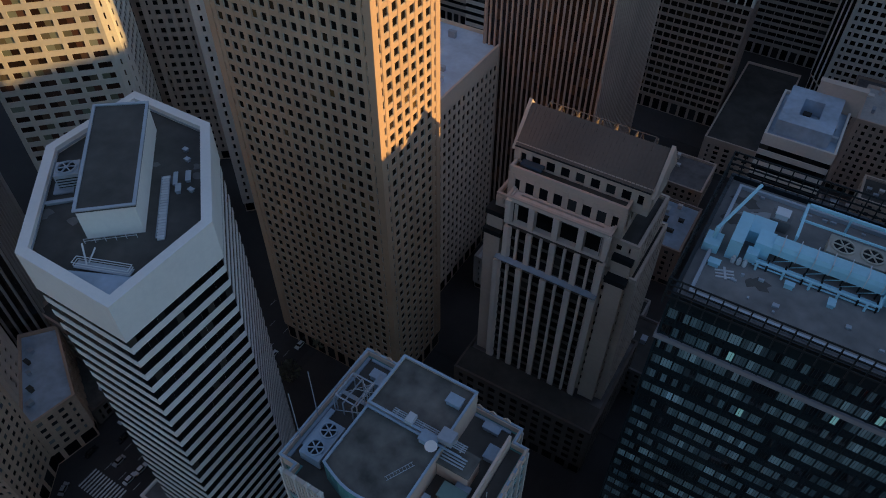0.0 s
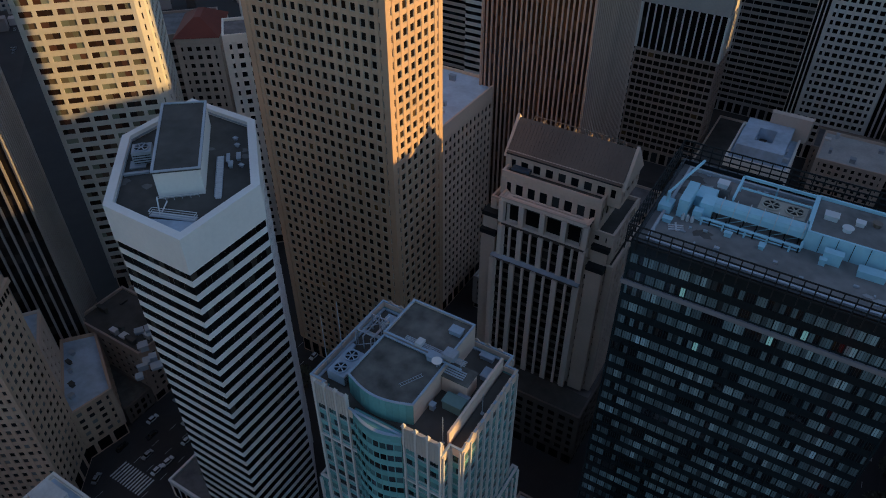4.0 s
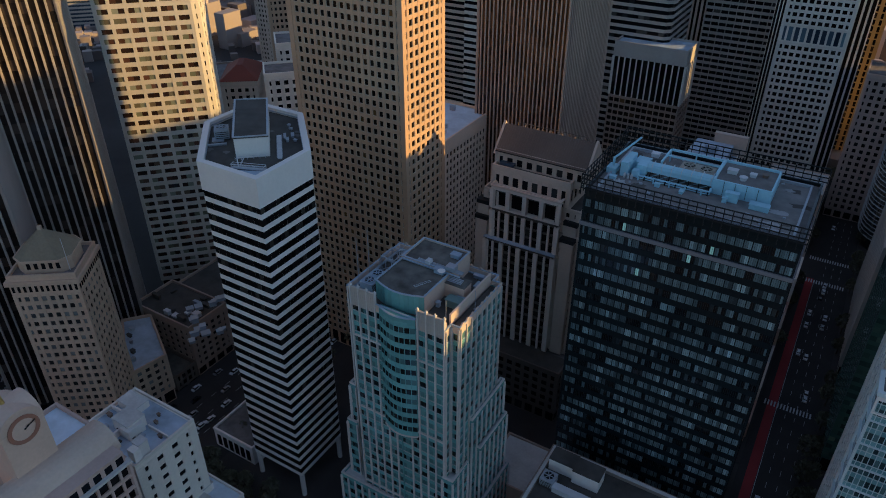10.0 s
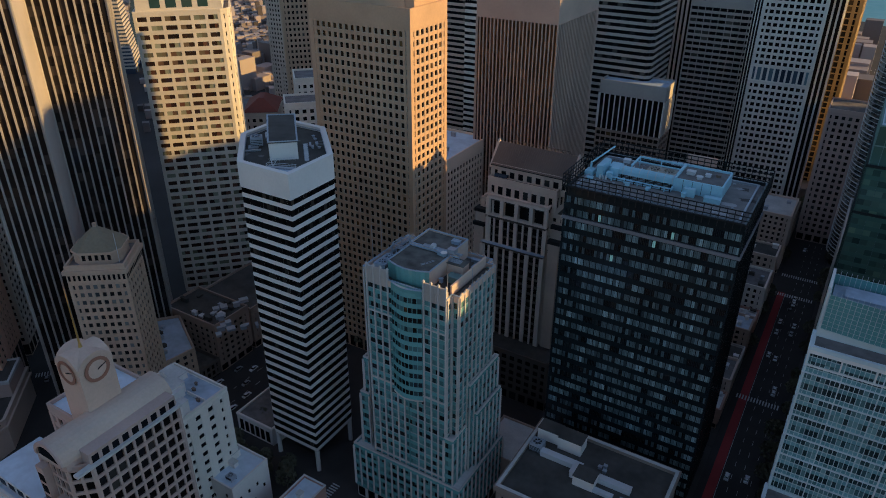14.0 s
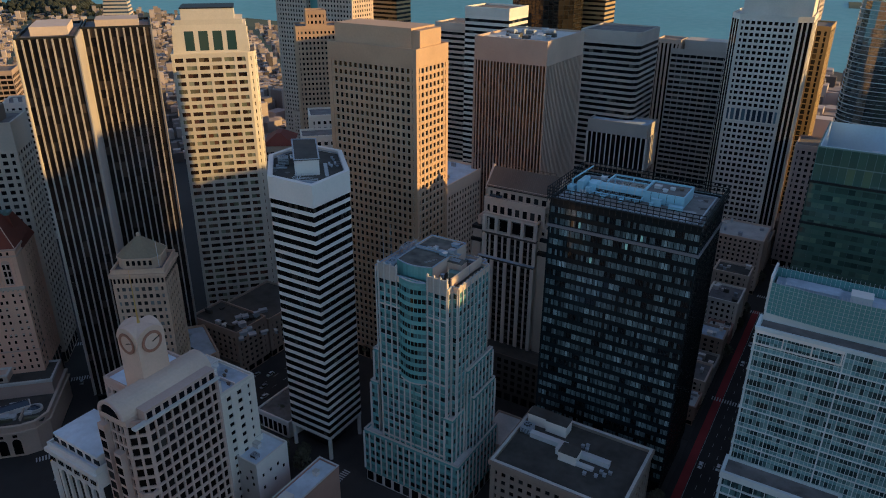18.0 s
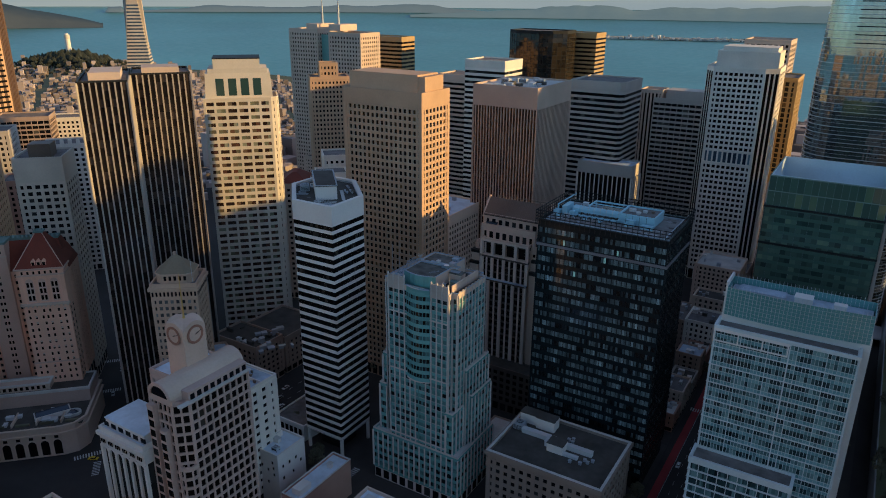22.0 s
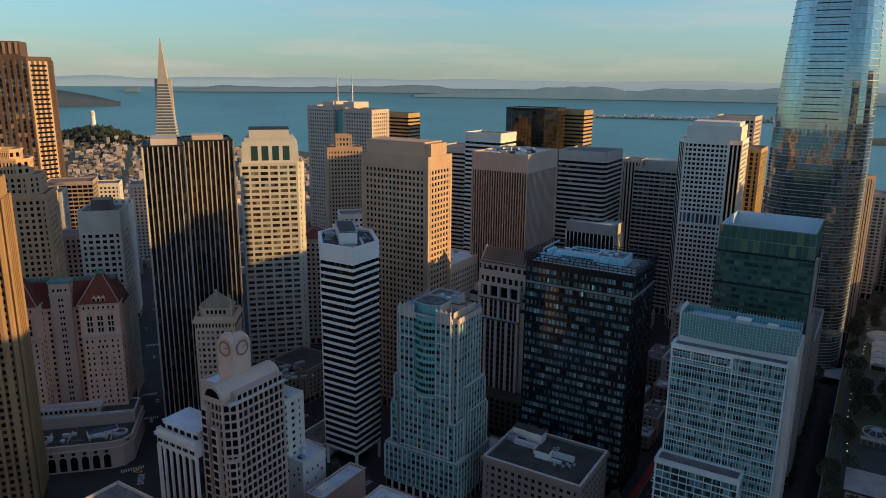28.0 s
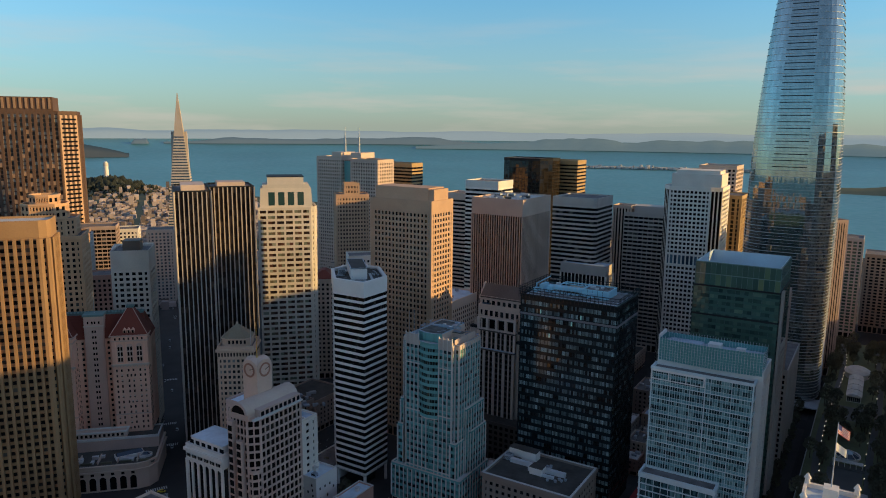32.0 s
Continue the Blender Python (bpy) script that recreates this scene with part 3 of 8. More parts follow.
brown_rib = mat("brown-grey ribbed concrete", (0.56, 0.40, 0.31))
brown_panes = pane_mat("dark red-brown window glass", [(0, (0.022, 0.013, 0.010)), (0.6, (0.055, 0.029, 0.020)), (1, (0.15, 0.075, 0.045))], spec=0.3, rough=0.12)
brown = tower("brown_ribbed_tower", "brown concrete tower with close vertical ribs and a blank top", (-58.3, 192.6), 0, rect(42.4, 51), 163.6, 38, (22, 26, 22, 26), brown_stone, brown_panes,
              z0=9, z1=151, pier=0.3, band=0.0, pier_out=0.3, inset=0.3, roof=light_roof, seed=15, pier_wall=brown_rib, top=brown_rib)

WT = [(-50, 12), (-43.5, 0), (-8.5, 0), (0.5, 5), (0.5, 45), (-50, 45)]
wtower = tower("white_grid_tower", "white tower with a regular grid of dark windows", (45.8, 368), 2, WT, 96, 21, (3, 10, 3, 14, 14, 12), white_stone, void_panes, z0=10, z1=95, pier=0.34, band=0.44, seed=16, cap=False)
tower("", "", (0, 0), 0, WT, 106, 1, (3, 10, 3, 14, 14, 12), white_stone, blue_panes, z0=96, z1=105, pier=0.34, band=0.12, seed=116, cap=False, into=wtower, z_base=1)
tower("", "", (0, 0), 0, WT, 166, 15, (3, 10, 3, 14, 14, 12), white_stone, void_panes, z0=105.6, z1=163, pier=0.34, band=0.44, roof=light_roof, seed=117, into=wtower, z_base=1)
part("crown", Solid().box(-43, -1, 5, 40, 165, 177), white_stone, wtower)
part("crown_cap", Solid().box(-40, -3, 8, 36, 177.003, 180), white_stone, wtower)
for e in (0, 2):
    x0, y0, ux, uy, k = edge_frame(WT, e)
    for c in range(3):
        u = k * (c + 0.5) / 3
        part("dark_glass_strip", Solid().box(-0.1 * k, 0.1 * k, -0.22, 0.1, 10, 162.5), void_panes, wtower, at=(x0 + ux * u, y0 + uy * u, 0), turn=math.degrees(math.atan2(uy, ux)))

small = tower("grey_capped_office", "office block with tall slim mullions under a blank grey top", (-36, 318), 0, rect(42, 22), 64, 14, (12, 6, 12, 6), brown_stone, bronze_panes, z0=8, z1=63, pier=0.16, band=0.38, seed=17, cap=False)
tower("", "", (0, 0), 0, rect(42, 22), 96, 3, (12, 6, 12, 6), pink_stone, void_panes, z0=64, z1=87, pier=0.18, band=0, pier_out=0.5, inset=0.3, roof=blue_roof, seed=118, top=grey_stone, into=small, z_base=1, pier_wall=white_stone)

grey = tower("grey_banded_tower", "grey tower with horizontal window bands", (-51, 330), 0, [(-42, 0), (-3, 0), (0, 3), (0, 43), (-42, 43)], 154, 34, (1, 1, 1, 1, 1), grey_stone, dark_panes,
             z0=8, z1=146, pier=0, band=0.45, seed=18, sub=12)
wstrip = tower("pale_banded_tower", "pale tower with dark window bands and lit flank", (-134, 300), 0, rect(34.4, 30), 167, 38, (1, 1, 1, 1), white_stone, dark_panes,
               z0=8, z1=160, pier=0, band=0.5, seed=19, sub=10)
strip2 = tower("low_banded_tower", "stone tower with narrow window bands", (-168, 340), 0, rect(50, 30), 150, 34, (1, 1, 1, 1), pale_stone, dark_panes, z0=8, z1=144, pier=0, band=0.5, seed=20, sub=10)
dstrip = tower("dark_banded_tower", "dark grey tower with thin pale floor bands", (0, 400), 0, rect(48, 30), 136, 32, (10, 6, 10, 6), grey_stone, dark_panes, z0=8, z1=133, pier=0.08, band=0.46, seed=21)
part("penthouse", Solid().box(-40, -8, 6, 24, 134, 142), grey_stone, dstrip)
brR = tower("slim_tan_tower", "slim tan tower catching the sun", (-42, 402), 0, rect(18, 20), 142, 34, (6, 6, 6, 6), pale_stone, bronze_panes, z0=8, pier=0.5, band=0, seed=22)
boxb = tower("brown_banded_block", "brown banded office block in the sun", (-318, 430), 0, rect(46, 24), 172, 40, (1, 1, 1, 1), gold_stone, bronze_panes, z0=8, z1=168, pier=0, band=0.5, seed=23, sub=9)
dark = tower("black_glass_tower", "black mirror-glass tower with a faceted face", (-162, 470), 0, [(-57, 8), (-46, 0), (-22, 0), (-10, 6), (0, 18), (0, 40), (-57, 40)], 181, 42,
             (3, 6, 3, 3, 4, 10, 6), dark_metal, black_panes, z0=8, z1=178, pier=0.08, band=0.08, pier_out=0.05, band_out=0.04, inset=0.15, corner=0.2, seed=24)
darkR = tower("tan_banded_tower", "tan tower with fine horizontal bands", (-144, 520), 0, rect(34, 28), 178, 40, (1, 1, 1, 1), gold_stone, bronze_panes, z0=8, z1=174, pier=0, band=0.55, seed=25, sub=8)
bw1 = tower("sunlit_slab_tower", "pale slab tower in low sun", (38, 480), 0, rect(36, 40), 180, 42, (8, 9, 8, 9), pale_stone, dark_panes, z0=8, pier=0.35, band=0.45, seed=26)
bw2 = tower("ochre_slab_tower", "ochre slab tower behind the white grid tower", (53, 430), 0, rect(24, 40), 155, 36, (5, 9, 5, 9), gold_stone, bronze_panes, z0=8, pier=0.45, band=0.2, seed=27)
pink = tower("pink_ribbed_tower", "pinkish granite tower with close ribs", (141, 424), 40, rect(28, 30), 140, 34, (12, 11, 12, 11), pink_stone, dark_panes, z0=8, pier=0.55, band=0.0, seed=28)
part("lift_housing", Solid().box(-20, -13, 6, 14, 139, 147), dark_metal, pink)
grns = tower("olive_tower", "olive-grey tower with stacked balconies", (152, 560), 0, rect(20, 30), 107, 28, (4, 6, 4, 6), grey_stone, green_panes, z0=8, pier=0.3, band=0.35, seed=29)
brn2 = tower("dim_brown_tower", "dim brown apartment tower", (200, 600), 0, rect(46, 36), 86, 22, (9, 7, 9, 7), brown_stone, dark_panes, z0=8, pier=0.4, band=0.4, seed=30)

BP = [(-84, 0), (0, 0), (15, 13), (15, 40), (-84, 40)]
bay_panes = pane_mat("bay window glass with pale blinds", [(0, (0.02, 0.015, 0.012)), (0.45, (0.04, 0.03, 0.025)), (0.55, (0.30, 0.25, 0.19)), (1, (0.42, 0.36, 0.28))], spec=0.5)
bofa = tower("dark_bay_window_tower", "tall dark red granite tower with jagged bays", (-523.0, 122.6), 52, BP, 227, 52, (17, 4, 5, 17, 8), dark_granite, bay_panes,
             z0=10, pier=0.5, band=0.35, pier_out=0.9, inset=0.3, band_out=-0.1, seed=31, corner=1.2, pier_wall=dark_granite)
# tan stone on this granite flank stands in for low sunlight
part("flank_bay", Solid().prism([(0.6, -0.6), (15.8, 12.6), (15.4, 13.6), (0.2, 0.6)], 10, 223), tan_stone, bofa, "granite flank with low sun put into its tan colour")
fw = Solid().box(2.2, 17.6, -0.35, 0.3, 0, 1.8).mesh("flank_window", dark_panes)
for k in range(48):
    part("flank_window", fw, None, bofa, at=(0.5, -0.5, 16 + 4.3 * k), turn=41)
for k, (x0, x1, zt) in enumerate(((-84, -4, 240), (-84, -40, 240), (-30, -12, 236))):
    part("upper_block", Solid().box(x0, x1, 0.6 + 1.2 * k, 36, 226, zt - k), dark_granite, bofa)
bay = Solid().box(-1.0, 1.0, -0.6, 0.6, 0, 10).mesh("crown_bay", bay_stone)
for k in range(16):
    part("crown_bay", bay, None, bofa, at=(-81 + 4.94 * k, 0.4, 229))
rng = random.Random(6)
strip = Solid().box(-1.3, 1.3, -0.9, 0.5, 0, 3.9).mesh("stone_bay", bay_stone)
for k in range(17):
    top = rng.choice((150, 172, 190, 205))
    for r in range(rng.choice((6, 9))):
        if rng.random() < 0.6:
            part("stone_bay", strip, None, bofa, at=(-81.5 + 4.94 * k, 0.2, top - 8.4 * r))
gold = tower("ochre_ribbed_tower", "sunlit ochre tower with deep vertical piers and a rounded corner", (-187, -82), 52, [(-60, 0), (-5, 0), (-1.5, 1.5), (0, 5), (0, 22), (-60, 22)], 168, 40,
             (15, 1, 1, 5, 15, 6), ochre_stone, dark_panes, z0=8, z1=159, pier=0.40, band=0.46, band_out=-0.35, inset=0.8, pier_out=0.9, roof=light_roof, seed=32)
org = tower("stepped_terracotta_tower", "old stepped terracotta tower with a sunlit eight-sided top", (-307.8, 6.6), 50, rect(48, 36), 138, 32, (13, 9, 13, 9), terra, dark_panes, z0=8, pier=0.5, band=0.45, seed=33)
part("cornice", Solid().ring(offset(rect(48, 36), 0.9), offset(rect(48, 36), -0.6), 136.5, 138.4), terra, org)
for k, (x0, x1, y0, y1, c, za, zb) in enumerate(((-44, -4, 3, 33, 6, 138, 150), (-38, -10, 6, 30, 6, 150, 160), (-33, -15, 9, 27, 5, 160, 166))):
    op = [(x0 + c, y0), (x1 - c, y0), (x1, y0 + c), (x1, y1 - c), (x1 - c, y1), (x0 + c, y1), (x0, y1 - c), (x0, y0 + c)]
    n = max(1, int((zb - za) / 4))
    tower("", "", (0, 0), 0, op, zb, n, (8, 2, 5, 2, 8, 2, 5, 2), terra, dark_panes, z0=za + 0.3, z1=zb - 1, pier=0.5, band=0.4, seed=133 + k, into=org, z_base=1, shown=())
    part("tier_cornice", Solid().ring(offset(op, 0.6), offset(op, -0.5), zb - 0.9, zb + 0.3), terra, org)
warm_white = mat("warm white precast", (0.66, 0.57, 0.48))
whsm = tower("white_slab_tower", "white tower with square windows and a rooftop box", (-251.6, 19), 45, rect(24, 26), 132, 30, (6, 6, 6, 6), warm_white, dark_panes, z0=8, z1=118, pier=0.4, band=0.45, seed=34)
part("roof_box", Solid().box(-17, -6, 5, 16, 131, 138), copper_roof, whsm)

# twin tower with two masts
twin = tower("twin_mast_tower", "stone tower with two sunlit turrets and twin masts", (-318, 338), 0, rect(56, 30), 60, 14, (17, 9, 17, 9), pale_stone, dark_panes, z0=8, seed=35, pier=0.5, band=0.5)
for k, (ox, wd) in enumerate(((-80, 36), (-30, 38))):
    tower("", "", (0, 0), 0, [(ox, 14), (ox + wd, 14), (ox + wd, 44), (ox, 44)], 181 - 2 * k, 43, (11, 9, 11, 9), pale_stone, dark_panes, z0=8, pier=0.5, band=0.5, seed=36 + k, into=twin, z_base=1)
    part("turret_block", Solid().box(ox + (22 if k == 0 else 0), ox + (36 if k == 0 else 14), 15, 40, 180, 186), pale_stone, twin)
    mx = ox + (33 if k == 0 else 3)
    part("mast", Solid().cyl(mx, 26, 185, 203, 1.3, 0.9).cyl(mx, 26, 203, 214, 0.5, 0.25), steel, twin)
part("glass_link", Solid().box(-44, -30, 20, 36, 8, 176), teal_spandrel, twin)

mid = tower("tan_mid_tower", "tan stone tower with a sunlit stepped top", (-269.4, 283.6), 46, rect(32.4, 26), 149, 36, (11, 9, 11, 9), tan_stone, dark_panes, z0=8, pier=0.5, band=0.5, seed=136)
tower("", "", (0, 0), 0, [(-24, 3), (-9, 3), (-9, 18), (-24, 18)], 160, 2, (5, 5, 5, 5), tan_stone, dark_panes, z0=149, z1=158, pier=0.5, band=0.5, seed=137, into=mid, z_base=1, shown=())

# pyramid tower
quartz = mat("pale quartz aggregate panels", (0.50, 0.42, 0.35))
px, py = -706, 405
pyr = thing("pyramid_tower", "slender white pyramid tower with a long spire", "building", px, py, 0, 45)
s = Solid()
for k in range(48):
    za, zb = 6 + k * 4.0, 6 + k * 4.0 + 2.1
    ra, rb = 26.5 - 19.7 * za / 200, 26.5 - 19.7 * zb / 200
    s.prism([(-ra, -ra), (ra, -ra), (ra, ra), (-ra, ra)], za, zb, [(-rb, -rb), (rb, -rb), (rb, rb), (-rb, rb)])
part("floor_band", s, quartz, pyr, kind="stuff")
part("glass_core", Solid().prism([(-26, -26), (26, -26), (26, 26), (-26, 26)], 0, 199, [(-6.4, -6.4), (6.4, -6.4), (6.4, 6.4), (-6.4, 6.4)]), blue_panes, pyr)
part("spire", Solid().prism([(-6.9, -6.9), (6.9, -6.9), (6.9, 6.9), (-6.9, 6.9)], 198, 259, [(-0.4, -0.4), (0.4, -0.4), (0.4, 0.4), (-0.4, 0.4)]), quartz, pyr)
for sx in (-1, 1):
    part("fin", Solid().prism([(sx * 10 - 3, -4), (sx * 10 + 3, -4), (sx * 10 + 3, 4), (sx * 10 - 3, 4)], 118, 205, [(sx * 8 - 2.6, -3), (sx * 8 + 2.6, -3), (sx * 8 + 2.6, 3), (sx * 8 - 2.6, 3)]), quartz, pyr)

# tapered glass tower
sx, sy = 103.4, 350.0
sf = thing("tapered_glass_tower", "very tall tapered mirror-glass tower with rounded corners", "building", sx, sy, 0, 0)


def sf_half(z):
    return 32.0 if z < 150 else 32.0 - 13.5 * ((z - 150) / 196.0) ** 1.75


def sf_ring(z, grow=0.0):
    h = sf_half(z) + grow
    r = h * 0.62
    out = []
    for cx_, cy_, a0 in ((1, -1, -90), (1, 1, 0), (-1, 1, 90), (-1, -1, 180)):
        for k in range(7):
            a = radians(a0 + 15 * k)
            out.append((cx_ * (h - r) + r * math.cos(a), cy_ * (h - r) + r * math.sin(a)))
    return out


skin, lev = Solid(), 70
rng = random.Random(5)
for k in range(lev):
    za, zb = 8 + k * 4.8, 8 + (k + 1) * 4.8
    lo, hi = sf_ring(za), sf_ring(zb)
    n = len(lo)
    for i in range(n):
        j = (i + 1) % n
        m = 26 if i % 7 == 6 else 3
        for q in range(m):
            f0, f1 = q / m, (q + 1) / m
            lerp = lambda p, r_, f: (p[0] + (r_[0] - p[0]) * f, p[1] + (r_[1] - p[1]) * f)
            a, b, c, d = lerp(lo[i], lo[j], f0), lerp(lo[i], lo[j], f1), lerp(hi[i], hi[j], f1), lerp(hi[i], hi[j], f0)
            u = [rng.uniform(-0.012, 0.012) for _ in range(4)]
            skin.quad(*[(p[0] * (1 + e / 30), p[1] * (1 + e / 30), z) for p, e, z in ((a, u[0], za), (b, u[1], za), (c, u[2], zb), (d, u[0] + u[2] - u[1], zb))])
part("glass_skin", skin, mirror_panes, sf, kind="stuff")
fins = Solid()
fin_metal = mat("satin grey fin metal", (0.55, 0.54, 0.52), 0.45, 0.2)
for k in range(lev + 1):
    z = 8 + k * 4.8
    part("floor_fin", Solid().ring(sf_ring(z, 0.4), sf_ring(z, -0.3), z - (0.17 if z < 235 else 0.08), z + (0.17 if z < 235 else 0.08)), fin_metal, sf)
    if k < lev and z < 235:
        fins.ring(sf_ring(z + 2.4, 0.3), sf_ring(z + 2.4, -0.3), z + 2.36, z + 2.44)
part("mid_fin", fins, fin_metal, sf, kind="stuff")
part("base", Solid().prism(sf_ring(0, -2), 0, 8), dark_metal, sf)
for k in range(37, 64):
    z = 8 + (k + 0.55) * 4.8
    w = sf_half(z) * 0.42
    part("louvre_slot", Solid().box(-w, w * 0.8, -sf_half(z) - 0.06, -sf_half(z) + 0.3, z - 0.35, z + 0.35), dark_metal, sf)
part("canopy", Solid().box(10, 44, -40, -18, 5.5, 6.3), pale_metal, sf)

# striped hexagonal tower
HX = [(-102, 33), (-80, 33), (-80, 55), (-100.5, 75.5), (-121.5, 75.5), (-121.5, 54)]
hexa = thing("striped_hexagonal_tower", "six-sided tower with black and white bands and a blank white top", "building")
top0, top1, low0 = 119.5, 128.5, 11.0
stripes = 28
fh = (top0 - low0) / stripes
band = Solid().ring(offset(HX, 0.06), offset(HX, -1.2), -0.78, 0.78).mesh("white_band", white_panel)
for k in range(stripes):
    part("white_band", band, None, hexa, at=(0, 0, low0 + 1.0 + k * fh))
s = Solid()
rng = random.Random(8)
for i in range(6):
    pane_grid(s, HX, i, 14, low0, top0, stripes, 0.06, rng)
part("window_panes", s, void_panes, hexa, kind="stuff")
part("top_band", Solid().ring(offset(HX, 0.3), offset(HX, -1.6), top0, top1), white_panel, hexa, "blank white parapet band")
part("roof", Solid().prism(offset(HX, -1.55), top1 - 3, top1 - 1.6), bitumen, hexa)
part("soffit", Solid().prism(offset(HX, -0.5), low0 - 0.6, low0), white_panel, hexa)
for i in range(6):
    x, y = offset(HX, -1.0)[i]
    part("leg", Solid().cyl(x, y, 0.15, low0 - 0.6, 0.9, n=10), white_panel, hexa)
part("lobby", Solid().prism(offset(HX, -7), 0.15, low0 - 0.6), dark_metal, hexa)
part("lift_house", Solid().prism([(-96.2, 41.9), (-89.1, 48.2), (-109.6, 69.9), (-117.4, 63.8)], top1 - 1.6, top1 + 4.5), white_panel, hexa)


# low roof block
rh = tower("brick_block", "brick office block with a dark flat roof and pale cornice", (47.5, 34), 0, rect(49.5, 37), 35, 7, (14, 10, 14, 10), brick_wall, dark_panes, z0=6, z1=32, pier=0.5, band=0.5, roof=bitumen, seed=46)

# old corner tower with a pyramid roof
hob_panes = pane_mat("sash window glass", [(0, (0.015, 0.014, 0.014)), (0.55, (0.03, 0.03, 0.032)), (0.7, (0.12, 0.12, 0.12)), (1, (0.26, 0.26, 0.25))], spec=0.3)
olive_tile = mat("olive-brown roof tiles", (0.27, 0.215, 0.145), 0.8, var=0.4)
hob = tower("old_terracotta_tower", "slim old terracotta tower with a tiled pyramid roof", (-150.2, 14.8), 37, rect(21.5, 20), 84, 20, (8, 7, 8, 7), hob_stone, hob_panes, z0=8, z1=76.4, pier=0.42, band=0.46, seed=47)
HA = [(-16.5, 2.5), (-5, 2.5), (-2, 5.5), (-2, 14.5), (-5, 17.5), (-16.5, 17.5), (-19.5, 14.5), (-19.5, 5.5)]
part("pyramid_roof", Solid().prism(offset(HA, 0.3), 88, 95.5, [(-11.2 + 0.05 * (x + 10.7), 10 + 0.05 * (y - 10)) for x, y in HA]), olive_tile, hob, "olive tiled pyramid roof")
part("finial", Solid().box(-11.8, -10.6, 9.4, 10.6, 95, 96.6), hob_stone, hob)
part("attic", Solid().prism(HA, 82.8, 88), hob_stone, hob)
fz = Solid().box(-0.42, 0.42, -0.06, 0.06, 77.6, 79.8).mesh("frieze_window", dark_panes)
for k in range(12):
    part("frieze_window", fz, None, hob, at=(-20.6 + 1.79 * k, -0.16, 0))
    part("frieze_window", fz, None, hob, at=(0.16, 0.8 + 1.66 * k, 0), turn=90)

lw = tower("white_brick_block", "white-painted brick block with scattered windows", (-91.6, -16), 0, rect(26, 21), 58, 13, (6, 4, 6, 4), white_stone, dark_panes, z0=5, z1=56, pier=0.6, band=0.55, roof=blue_roof, seed=50)
la = thing("low_white_block", "low white-painted block with a pale roof", "building", -81.4, -8)
part("body", Solid().box(-16, 0, 0, 17, 0.15, 25.8), white_panel, la)
part("parapet", Solid().ring(offset(rect(16, 17), 0.05), offset(rect(16, 17), -0.5), 25.803, 27), white_panel, la)
part("roof", Solid().box(-15.5, -0.5, 0.5, 16.5, 25.803, 25.95), white_roof, la)
one = Solid().box(-0.45, 0.45, -0.05, 0.05, -0.7, 0.7).mesh("window", void_panes)
for x, z in ((-13.5, 14.5), (-9.6, 19.2), (-6.0, 18.0), (-3.2, 22.4), (-2.8, 19.6), (-2.6, 16.4), (-6.4, 11.6), (-11, 9.2)):
    part("window", one, None, la, at=(x, -0.02, z))
for y, z in ((3, 20), (7, 20), (11, 20), (14, 17), (3, 14), (9, 14)):
    part("window", one, None, la, at=(0.02, y, z), turn=90)
rd = thing("red_brick_block", "low red brick block with a pale roof", "building", -61, -17)
part("body", Solid().box(-10, 0, 0, 33, 0.15, 17.4), rose_brick, rd)
part("parapet", Solid().ring(offset(rect(10, 33), 0.05), offset(rect(10, 33), -0.45), 17.403, 18.6), rose_brick, rd)
part("coping", Solid().ring(offset(rect(10, 33), 0.15), offset(rect(10, 33), -0.5), 18.603, 18.8), light_roof, rd)
part("roof", Solid().box(-9.55, -0.45, 0.45, 32.55, 17.403, 17.6), white_roof, rd)
part("roof_hatch", Solid().box(-7, -2.6, 3, 10, 17.603, 20.4), white_panel, rd)
# blocks at the foot of the walk: a flat pale roof, and a corner block over the street
pr = tower("pale_roofed_block", "low block with a bright pale flat roof", (-12, -44), 0, rect(24, 40), 28, 6, (7, 12, 7, 12), pale_stone, dark_panes, z0=5, z1=26.4, pier=0.55, band=0.5, roof=white_roof, seed=160)
cb = tower("street_corner_block", "stone block with a pale-rimmed roof over the street corner", (-76, -124), 0, rect(40, 40), 45, 10, (11, 11, 11, 11), pale_stone, dark_panes, z0=5, z1=43.4, pier=0.55, band=0.5, roof=gravel_roof, seed=161)
acb = tower("black_white_banded_block", "low white block with black window bands and roof plant", (13, 205), 0, rect(21, 28), 80, 18, (1, 1, 1, 1), white_stone, dark_panes, z0=6, pier=0, band=0.5, roof=blue_roof, seed=53, sub=8)
lob = tower("low_stone_hall", "low stone hall with a dark roof", (-8, 284), 0, rect(26, 74), 18, 4, (6, 14, 6, 14), pale_stone, dark_panes, z0=4, pier=0.5, band=0.4, roof=bitumen, seed=54)
rr = tower("red_roofed_block", "old pale block with a red hipped roof", (-223, 175), 37, rect(19, 30), 88, 20, (5, 8, 5, 8), pale_stone, dark_panes, z0=6, pier=0.5, band=0.5, seed=56)


# ---- near towers ----
smoke_one = cluster(pane_mat("smoked glass with blinds, single", [(0, (0.004, 0.005, 0.006)), (0.36, (0.010, 0.013, 0.016)), (0.41, (0.08, 0.115, 0.125)), (0.75, (0.21, 0.295, 0.31)), (0.93, (0.42, 0.57, 0.59)), (1, (0.6, 0.78, 0.84))], spec=0.7, rough=0.03, island=False, lit=0.008, lit_col=(0.35, 0.85, 0.9)), (4.3846, 4.625, 4.44), 0.5, (-7.6, 87.2, 8), True)

